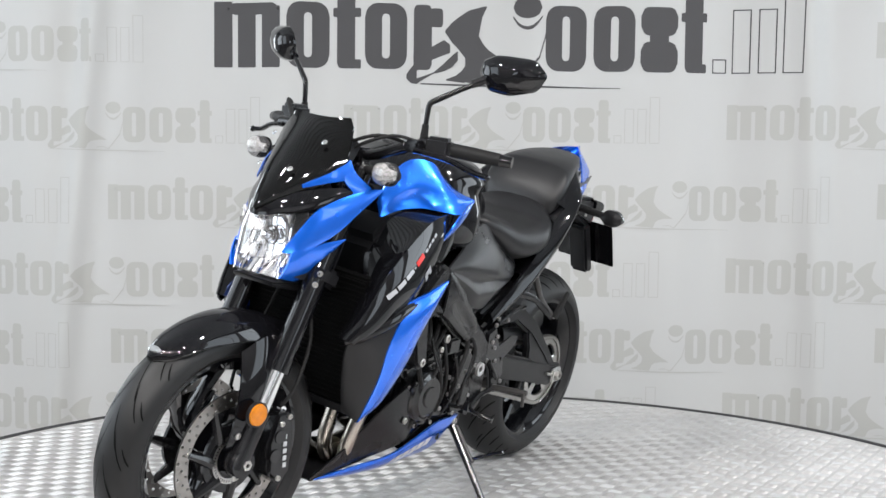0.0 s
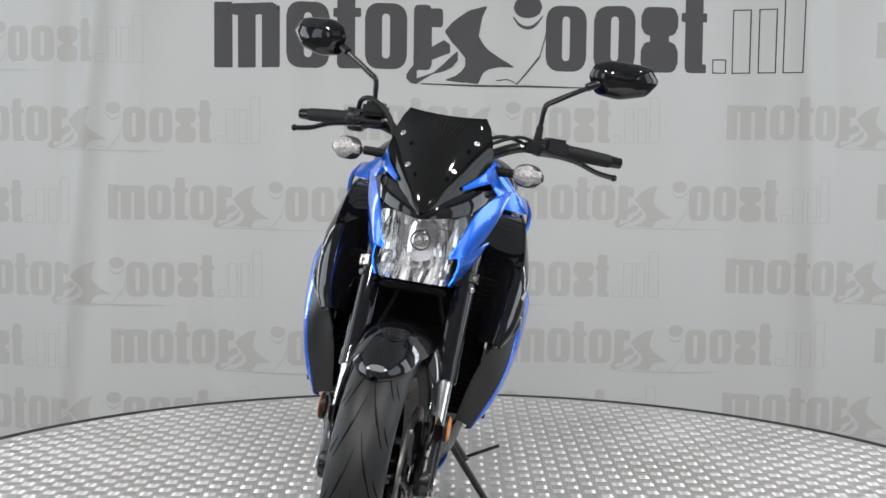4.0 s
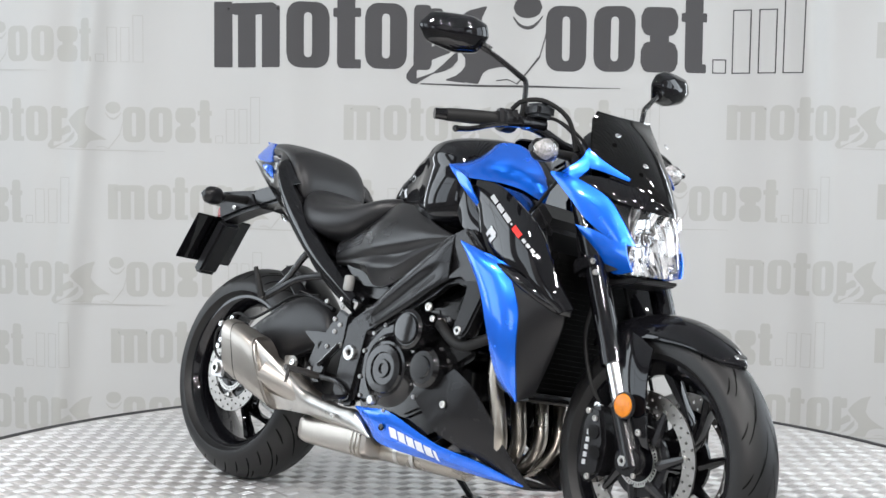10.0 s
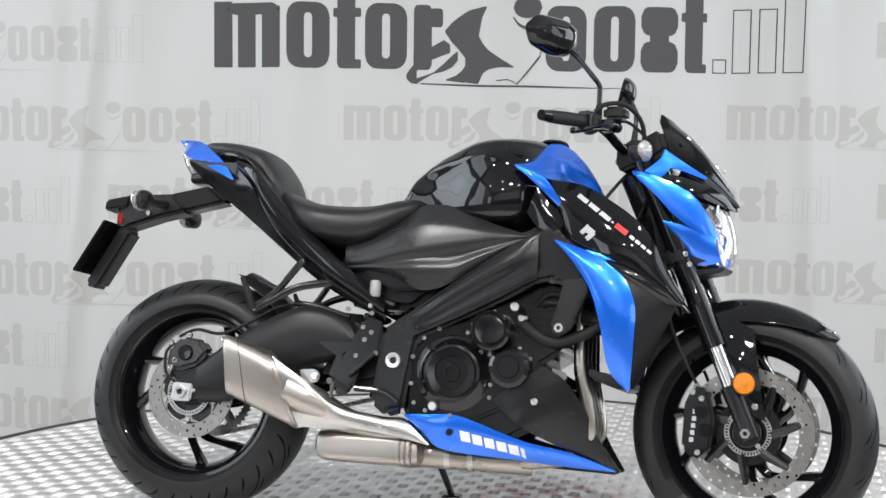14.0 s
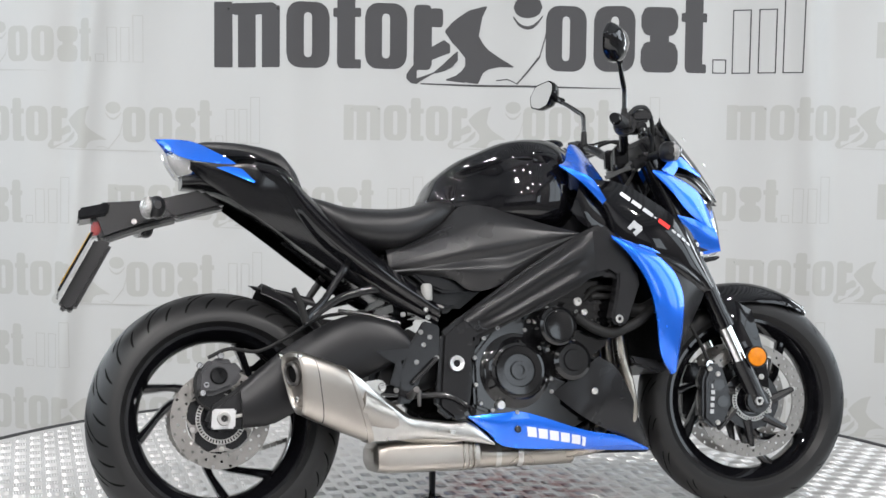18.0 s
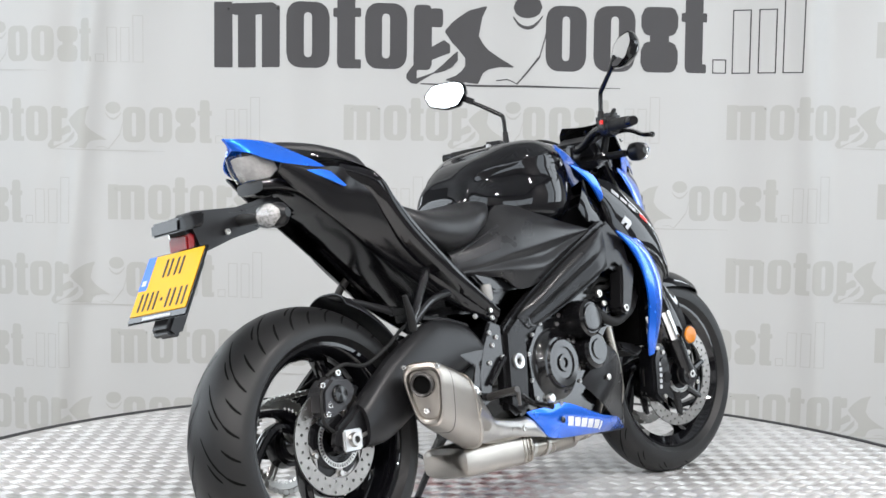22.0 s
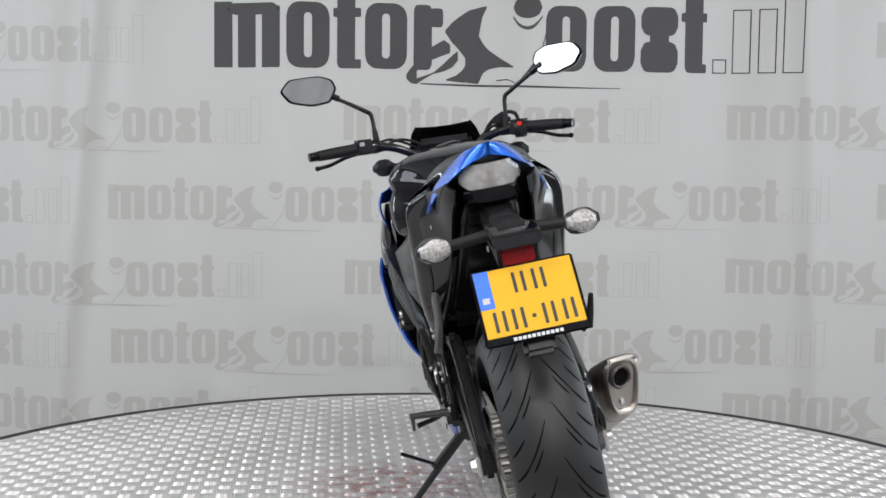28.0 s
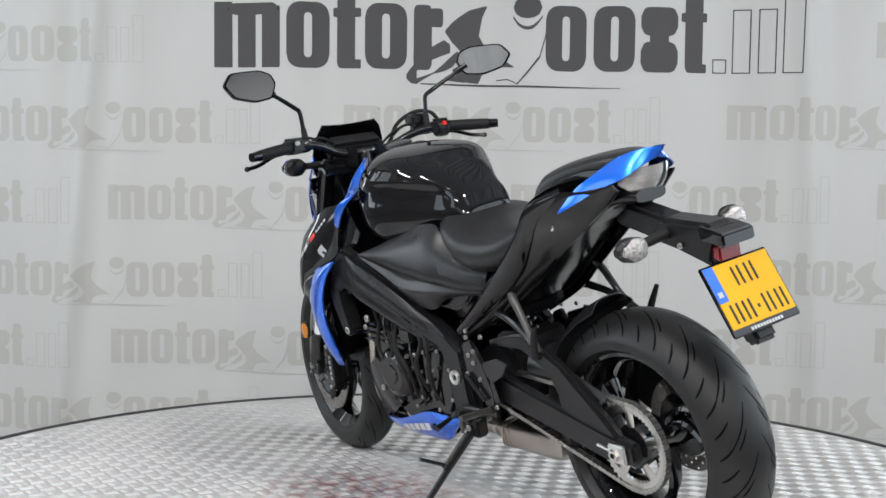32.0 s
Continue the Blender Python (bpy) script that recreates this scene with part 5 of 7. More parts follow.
def build_seats():
    bp("rider_seat", hull([(0.212, 0.095, 0.80, 0.868), (0.26, 0.148, 0.756, 0.853), (0.32, 0.178, 0.722, 0.832), (0.40, 0.184, 0.704, 0.826), (0.48, 0.178, 0.712, 0.829), (0.555, 0.158, 0.750, 0.846), (0.605, 0.125, 0.788, 0.848), (0.632, 0.07, 0.812, 0.842)], 32, 30, 2.7), VINYL, "black vinyl rider seat")
    ps = bp("pillion_seat", hull([(-0.058, 0.030, 0.975, 0.998), (-0.01, 0.070, 0.955, 1.004), (0.08, 0.106, 0.930, 0.995), (0.165, 0.132, 0.870, 0.972), (0.205, 0.128, 0.82, 0.922), (0.222, 0.100, 0.80, 0.882)], 32, 24, 2.9), VINYL, "black vinyl pillion seat")
    for s in (-1, 1):
        side = bp("tail_cover", panel([V(-0.056, 0.100, 0.943), V(0.03, 0.120, 0.930), V(0.10, 0.136, 0.925), V(0.150, 0.160, 0.880), V(0.199, 0.166, 0.815), V(0.264, 0.164, 0.738), V(0.380, 0.162, 0.640), V(0.539, 0.156, 0.550)],
                                      [V(-0.056, 0.084, 0.926), V(-0.022, 0.088, 0.893), V(0.025, 0.094, 0.860), V(0.085, 0.098, 0.816), V(0.137, 0.102, 0.778), V(0.250, 0.110, 0.690), V(0.370, 0.130, 0.605), V(0.540, 0.148, 0.519)], s, 0.008, 0.006, 34, 12, 0.9), TAILM, "black tail side cover")
        bp("tail_rail", skin([
            [V(0.105, 0.118, 0.942), V(0.165, 0.160, 0.914), V(0.207, 0.162, 0.860), V(0.289, 0.160, 0.778), V(0.404, 0.163, 0.678), V(0.539, 0.155, 0.570)],
            [V(0.096, 0.128, 0.936), V(0.162, 0.180, 0.900), V(0.206, 0.187, 0.838), V(0.280, 0.187, 0.760), V(0.392, 0.185, 0.658), V(0.541, 0.168, 0.555)],
            [V(0.090, 0.130, 0.928), V(0.154, 0.176, 0.884), V(0.199, 0.182, 0.815), V(0.264, 0.181, 0.738), V(0.380, 0.178, 0.640), V(0.541, 0.163, 0.540)],
            [V(0.084, 0.122, 0.918), V(0.146, 0.156, 0.870), V(0.192, 0.158, 0.798), V(0.252, 0.154, 0.722), V(0.370, 0.150, 0.626), V(0.540, 0.146, 0.524)]], s, 0.006, 36, 4), GLOSS, "gloss black rail along the tail", side)
        bp("tail_inner", panel([V(0.060, 0.090, 0.948), V(0.105, 0.117, 0.941), V(0.165, 0.158, 0.912), V(0.207, 0.160, 0.858), V(0.289, 0.158, 0.776), V(0.404, 0.161, 0.676)],
                               [V(0.060, 0.060, 0.940), V(0.105, 0.070, 0.925), V(0.150, 0.080, 0.885), V(0.190, 0.085, 0.835), V(0.270, 0.090, 0.760), V(0.385, 0.100, 0.665)], s, 0.0, 0.004, 20, 6), TAILM, "", side)
        bp("tail_top", panel([V(-0.020, 0.050, 0.998), V(0.05, 0.078, 0.985), V(0.11, 0.092, 0.962), V(0.165, 0.095, 0.930), V(0.205, 0.090, 0.880)], [V(0.0, 0.086, 0.956), V(0.06, 0.104, 0.954), V(0.115, 0.138, 0.940), V(0.165, 0.173, 0.906), V(0.207, 0.168, 0.855)], s, 0.006, 0.005, 18, 8), GLOSS, "", side)
        bl = bp("tail_flash", panel([V(-0.132, 0.0, 1.016), V(-0.085, 0.028, 1.010), V(-0.040, 0.054, 0.998), V(0.010, 0.092, 0.964), V(0.052, 0.120, 0.932), V(0.094, 0.142, 0.883)],
                                    [V(-0.112, 0.0, 0.990), V(-0.098, 0.044, 0.977), V(-0.076, 0.078, 0.956), V(-0.020, 0.104, 0.934), V(0.030, 0.126, 0.909), V(0.091, 0.141, 0.880)], s, 0.002, 0.005, 24, 8), BLUE, "blue tail flash")
        screw(bp, V(0.131, s * 0.135, 0.845), (0, s, 0), 0.009 if s > 0 else 0.005, 0.003, CHROME if s > 0 else SATIN, side)
        bp("tail_bolt", moved(lathe([(0.0004, 0), (0.0062, 0), (0.0055, 0.005), (0.0004, 0.005)], 14), shift(0.505, s * 0.165, 0.556) @ Matrix.Scale(s, 4, (0, 1, 0))), STEEL, "", side)
    bp("undertail", hull([(-0.072, 0.046, 0.888, 0.918), (-0.02, 0.062, 0.884, 0.925), (0.03, 0.070, 0.868, 0.915), (0.085, 0.080, 0.835, 0.90), (0.137, 0.086, 0.800, 0.875), (0.25, 0.096, 0.715, 0.79), (0.34, 0.106, 0.650, 0.72), (0.46, 0.118, 0.570, 0.64)], 28, 26, 3.4), TAILM, "black undertail tray")
    # tail lamp
    def bow(z, xc, hw, sweep, n=14):
        return [V(xc + sweep * abs(v) ** 2, hw * v, z) for v in [-1 + 2 * j / n for j in range(n + 1)]]
    bm = bmesh.new()
    grid_faces(bm, [bow(0.974, -0.118, 0.048, 0.026), bow(0.955, -0.113, 0.068, 0.050), bow(0.936, -0.103, 0.070, 0.048), bow(0.917, -0.090, 0.050, 0.026)])
    ex = bmesh.ops.extrude_face_region(bm, geom=bm.faces[:])
    for e in ex["geom"]:
        if isinstance(e, bmesh.types.BMVert):
            e.co.x += 0.003
    lamp = bp("tail_lamp", bm, LENS, "clear tail lamp lens")
    lamp.visible_shadow = False
    bm = bmesh.new()
    grid_faces(bm, [bow(0.972, -0.104, 0.046, 0.026), bow(0.953, -0.098, 0.066, 0.050), bow(0.936, -0.088, 0.068, 0.048), bow(0.919, -0.076, 0.048, 0.026)])
    bp("lamp_reflector", bm, TAILREF, "silver faceted reflector", lamp)


build_seats()


def build_plate_holder():
    arm = bp("plate_bracket", prism([(0.040, 0.838), (-0.02, 0.884), (-0.135, 0.858), (-0.165, 0.835), (-0.09, 0.806)], -0.034, 0.034, 0.010), SATIN, "black plate bracket arm")
    bp("bracket_body", prism([(-0.12, 0.858), (-0.275, 0.850), (-0.30, 0.828), (-0.284, 0.796), (-0.268, 0.752), (-0.163, 0.787), (-0.075, 0.808)], -0.040, 0.040, 0.012), PLASTIC, "", arm)
    bp("bracket_brow", prism([(-0.246, 0.848), (-0.320, 0.834), (-0.323, 0.804), (-0.252, 0.816)], -0.050, 0.050, 0.005), GLOSS, "black lamp brow", arm)
    bp("mud_flap", prism([(-0.24, 0.748), (-0.28, 0.765), (-0.372, 0.600), (-0.352, 0.585), (-0.33, 0.59)], -0.032, 0.032, 0.008), PLASTIC, "black mud flap", arm)
    red = bp("rear_reflector", prism([(-0.266, 0.806), (-0.291, 0.800), (-0.292, 0.766), (-0.270, 0.772)], -0.033, 0.033, 0.004), RED, "red rear lamp block", arm)
    top, low = V(-0.292, 0, 0.768), V(-0.372, 0, 0.628)
    d = (low - top).normalized()
    nrm = V(d.z, 0, -d.x)
    if nrm.x > 0:
        nrm = -nrm
    # plate space: u to the right as seen from behind (-y), v up the plate, w out of it
    frame_m = Matrix(((0, -d.x, nrm.x, (top.x + low.x) / 2), (-1, 0, 0, 0), (0, -d.z, nrm.z, (top.z + low.z) / 2), (0, 0, 0, 1)))

    def flat(u0, u1, v0, v1, w0, w1, bev=0.002):
        bm = prism([(u0, v0), (u1, v0), (u1, v1), (u0, v1)], -w1, -w0, bev)
        bm.transform(Matrix(((1, 0, 0, 0), (0, 0, 1, 0), (0, -1, 0, 0), (0, 0, 0, 1))))
        return moved(bm, frame_m)
    hu, hv = 0.105, 0.0825
    plate = bp("number_plate", flat(-hu, hu, -hv, hv, -0.004, 0.002, 0.003), GLOSS, "yellow number plate in a black holder")
    bp("plate_sheet", flat(-hu + 0.006, hu - 0.006, -hv + 0.017, hv - 0.005, 0.002, 0.004, 0.001), PLATE, "yellow reflective sheet", plate)
    bp("plate_band", flat(-hu + 0.006, -hu + 0.036, -0.004, hv - 0.005, 0.0035, 0.0046, 0.0005), PLATEBLUE, "blue band", plate)
    bp("lettering_bar", flat(-hu + 0.014, -hu + 0.028, 0.008, 0.020, 0.004, 0.0050, 0), DECAL, "", plate)
    for u in (-0.012, 0.028):
        for e in (-0.009, 0.009):
            bp("lettering_bar", flat(u + e - 0.0034, u + e + 0.0034, 0.020, 0.064, 0.0035, 0.0052, 0.0008), INK, "", plate)
    for u in (-0.066, -0.029, 0.032, 0.072):
        for e in (-0.009, 0.009):
            bp("lettering_bar", flat(u + e - 0.0034, u + e + 0.0034, -0.056, -0.012, 0.0035, 0.0052, 0.0008), INK, "", plate)
    bp("lettering_bar", flat(-0.003, 0.005, -0.038, -0.030, 0.0035, 0.0052, 0.0008), INK, "", plate)
    for k in range(11):
        u = -0.046 + 0.0092 * k
        bp("lettering_bar", flat(u - 0.0035, u + 0.0035, -0.0775, -0.0705, 0.0015, 0.0028, 0), DECAL, "", plate)
    for s in (-1, 1):
        st = bp("rear_indicator", tube([V(-0.145, s * 0.035, 0.825), V(-0.150, s * 0.125, 0.818)], [0.013, 0.011], 1, 12), SOFT, "clear rear indicator on a black stalk")
        lens = hull([(-0.042, 0.006, -0.008, 0.008), (-0.03, 0.018, -0.022, 0.022), (-0.005, 0.024, -0.027, 0.027), (0.022, 0.021, -0.023, 0.023), (0.040, 0.007, -0.008, 0.008)], 20, 16, 2.2)
        bp("indicator_lens", moved(lens, shift(-0.162, s * 0.157, 0.816) @ Matrix.Rotation(radians(90), 4, "Z") @ Matrix.Diagonal((0.88 * s, 0.95, 1.0, 1))), LENS, "clear indicator lens", st).visible_shadow = False
        core = hull([(-0.032, 0.004, -0.006, 0.006), (-0.022, 0.012, -0.016, 0.016), (0.0, 0.015, -0.020, 0.020), (0.026, 0.006, -0.008, 0.008)], 10, 8, 2.2)
        bp("lamp_core", moved(core, shift(-0.160, s * 0.157, 0.816) @ Matrix.Rotation(radians(90), 4, "Z")), LAMPGREY, "", st, 0.1)
        bp("indicator_shell", moved(hull([(-0.040, 0.008, -0.010, 0.010), (-0.02, 0.019, -0.025, 0.025), (0.015, 0.019, -0.025, 0.025), (0.034, 0.008, -0.010, 0.010)], 20, 12, 2.2), shift(-0.146, s * 0.160, 0.816) @ Matrix.Rotation(radians(90), 4, "Z")), PLASTIC, "", st)
        screw(bp, V(-0.19, s * 0.046, 0.80), (0, s, 0), 0.007, 0.004, parent=arm)


build_plate_holder()

# -- frame, engine, running gear --


def disc_cover(x, y, z, s, rings, label, parent, material=None):
    """A round engine cover turned up from rings of (radius, height)."""
    return bp("engine_cover", moved(lathe([(0.0004, rings[0][1])] + rings, 48), shift(x, s * y, z) @ Matrix.Scale(s, 4, (0, 1, 0))), material or ENGINE, label, parent)


def build_engine():
    case = bp("engine", prism([(0.60, 0.30), (0.61, 0.46), (0.70, 0.53), (0.86, 0.52), (0.97, 0.44), (0.985, 0.34), (0.93, 0.265), (0.84, 0.215), (0.70, 0.215), (0.62, 0.26)], -0.150, 0.150, 0.018), ENGINE, "black four-cylinder engine")
    bp("cylinder_block", prism([(0.74, 0.50), (0.80, 0.64), (0.99, 0.66), (1.03, 0.58), (1.00, 0.46), (0.94, 0.42)], -0.165, 0.165, 0.012), ENGINE, "", case)
    bp("cylinder_head", prism([(0.80, 0.63), (0.83, 0.72), (1.0, 0.735), (1.055, 0.66), (1.03, 0.57), (0.98, 0.60)], -0.160, 0.160, 0.016), ENGINE, "", case)
    for k in range(7):
        z = 0.47 + 0.018 * k
        bp("cooling_fin", box(0.78 + 0.022 * k * 0.5, 1.018 + 0.004 * k, -0.172, 0.172, z, z + 0.006, 0.0015), ENGINE, "", case)
    # right side: clutch, starter and pump covers
    cl = disc_cover(0.732, 0.130, 0.396, -1, [(0.012, 0.066), (0.013, 0.071), (0.022, 0.071), (0.024, 0.066), (0.040, 0.066), (0.042, 0.070), (0.060, 0.069), (0.063, 0.062), (0.070, 0.060), (0.080, 0.045), (0.090, 0.040), (0.100, 0.036), (0.104, 0.030), (0.106, 0.0)], "black clutch cover with a stepped boss", case)
    up = disc_cover(0.831, 0.195, 0.502, -1, [(0.030, 0.046), (0.036, 0.045), (0.038, 0.040), (0.041, 0.040), (0.043, 0.043), (0.049, 0.036), (0.052, -0.04)], "black round cover", case)
    dn = disc_cover(0.876, 0.166, 0.416, -1, [(0.012, 0.046), (0.026, 0.046), (0.028, 0.042), (0.040, 0.042), (0.050, 0.034), (0.054, 0.0)], "black round cover", case)
    bp("cover_plate", prism([(0.62, 0.31), (0.62, 0.44), (0.68, 0.51), (0.78, 0.53), (0.80, 0.57), (0.87, 0.57), (0.90, 0.50), (0.95, 0.44), (0.94, 0.36), (0.87, 0.32), (0.80, 0.285), (0.68, 0.285)], -0.168, -0.145, 0.008), ENGINE, "", case)
    for x, z in ((0.626, 0.432), (0.652, 0.480), (0.69, 0.505), (0.782, 0.548), (0.775, 0.520), (0.799, 0.507), (0.828, 0.552), (0.763, 0.498), (0.896, 0.525), (0.907, 0.541), (0.895, 0.464), (0.822, 0.446), (0.799, 0.451), (0.922, 0.440), (0.899, 0.365), (0.810, 0.371), (0.827, 0.372), (0.826, 0.340), (0.635, 0.318), (0.665, 0.300), (0.73, 0.292), (0.625, 0.365)):
        screw(bp, V(x, -0.167, z), (0, -1, 0), 0.0056, 0.006, BOLTM, case)
    bp("oil_cap", moved(lathe([(0.0004, 0.014), (0.010, 0.014), (0.012, 0.010), (0.012, 0.0), (0.0004, 0.0)], 10), shift(0.685, -0.168, 0.312) @ Matrix.Scale(-1, 4, (0, 1, 0))), ALU, "", case)
    # left side: generator, sprocket cover
    disc_cover(0.862, 0.150, 0.392, 1, [(0.026, 0.050), (0.028, 0.046), (0.050, 0.046), (0.056, 0.041), (0.066, 0.038), (0.073, 0.028), (0.076, 0.0)], "black generator cover", case)
    bp("cover_plate", prism([(0.74, 0.33), (0.75, 0.46), (0.80, 0.50), (0.90, 0.49), (0.945, 0.42), (0.935, 0.34), (0.88, 0.30), (0.79, 0.295)], 0.145, 0.166, 0.008), ENGINE, "", case)
    bp("sprocket_cover", prism([(0.60, 0.34), (0.59, 0.44), (0.64, 0.49), (0.73, 0.48), (0.735, 0.36), (0.69, 0.30), (0.63, 0.30)], 0.140, 0.172, 0.010), ENGINE, "black sprocket cover", case)
    for x, z in ((0.61, 0.35), (0.605, 0.435), (0.65, 0.482), (0.72, 0.47), (0.725, 0.37), (0.68, 0.31), (0.755, 0.335), (0.765, 0.455), (0.81, 0.488), (0.895, 0.478), (0.932, 0.42), (0.925, 0.345), (0.87, 0.307), (0.79, 0.303)):
        screw(bp, V(x, 0.170, z), (0, 1, 0), 0.0058, 0.005, BOLTM, case)
    for k in range(4):
        bp("engine_hose", tube([V(0.86 + 0.02 * k, 0.165, 0.50 + 0.01 * k), V(0.83 + 0.03 * k, 0.178, 0.55), V(0.80 + 0.05 * k, 0.165, 0.62), V(0.83 + 0.05 * k, 0.13, 0.67)], 0.008 - 0.001 * k, 18, 8), SOFT, "black rubber hose", case)
    bp("engine_hose", tube([V(0.895, -0.190, 0.528), V(0.946, -0.196, 0.494), V(0.99, -0.198, 0.482), V(1.04, -0.198, 0.497), V(1.076, -0.194, 0.514), V(1.120, -0.180, 0.545)], 0.0135, 28, 12), SOFT, "black ribbed coolant hose", case)
    for k in range(2):
        bp("engine_hose", tube([V(0.93 + 0.02 * k, -0.16, 0.57), V(0.96, -0.175, 0.60 - 0.02 * k), V(1.01, -0.17, 0.60 - 0.02 * k), V(1.06, -0.15, 0.61)], 0.008, 16, 8), SOFT, "black rubber hose", case)
    rnd = random.Random(11)
    for k in range(9):
        x = 0.655 + 0.030 * k
        z0, z1 = 0.30 + rnd.uniform(0, 0.06), 0.52 + rnd.uniform(0, 0.07)
        bp("engine_hose", tube([V(x, 0.172, z0), V(x + rnd.uniform(-0.02, 0.03), 0.186 + rnd.uniform(0, 0.010), (z0 * 2 + z1) / 3), V(x + rnd.uniform(-0.03, 0.04), 0.186 + rnd.uniform(0, 0.010), (z0 + z1 * 2) / 3), V(x + rnd.uniform(0.0, 0.05), 0.168, z1)], 0.0035 + 0.0015 * (k % 3), 16, 8), SOFT if k % 3 else SATIN, "", case)
        screw(bp, V(x + 0.012, 0.180, z0 + 0.05 + 0.10 * rnd.random()), (0, 1, 0.2), 0.006, 0.008, BOLTM, case)
    bp("starter_cable_box", moved(box(-0.028, 0.028, 0.0, 0.026, -0.022, 0.022, 0.006), shift(0.77, 0.165, 0.515)), SATIN, "", case)
    bp("oil_filter", moved(lathe([(0.0004, 0.0), (0.034, 0.0), (0.036, 0.01), (0.036, 0.06), (0.030, 0.07), (0.0004, 0.07)], 28), shift(0.97, 0.03, 0.34) @ Matrix.Rotation(radians(-90), 4, "Z")), SATIN, "black oil filter", case)
    # radiator
    rad = bp("radiator", moved(box(-0.016, 0.016, -0.175, 0.175, -0.165, 0.165, 0.006), shift(1.175, 0, 0.565) @ Matrix.Rotation(radians(8), 4, "Y")), BLOCK, "black radiator")
    for k in range(26):
        bp("radiator_fin", moved(box(0.0155, 0.0195, -0.168, 0.168, -0.154 + 0.0122 * k, -0.150 + 0.0122 * k, 0), shift(1.175, 0, 0.565) @ Matrix.Rotation(radians(8), 4, "Y")), BLOCK, "", rad)
    bp("radiator_skirt", prism([(1.06, 0.425), (1.165, 0.405), (1.175, 0.385), (1.145, 0.375), (1.07, 0.40)], -0.150, 0.150, 0.006), PLASTIC, "", rad)
    for s in (-1, 1):
        bp("coolant_hose", tube([V(1.05, s * 0.15, 0.55), V(1.09, s * 0.17, 0.54), V(1.14, s * 0.16, 0.56)], 0.018, 12, 12), SOFT, "black coolant hose", rad)
    return case


build_engine()


def flare(bm, s):
    """The spars spread towards the front."""
    for v in bm.verts:
        v.co.y += s * 0.060 * max(0.0, min(1.0, (v.co.x - 0.64) / 0.27))
    return bm


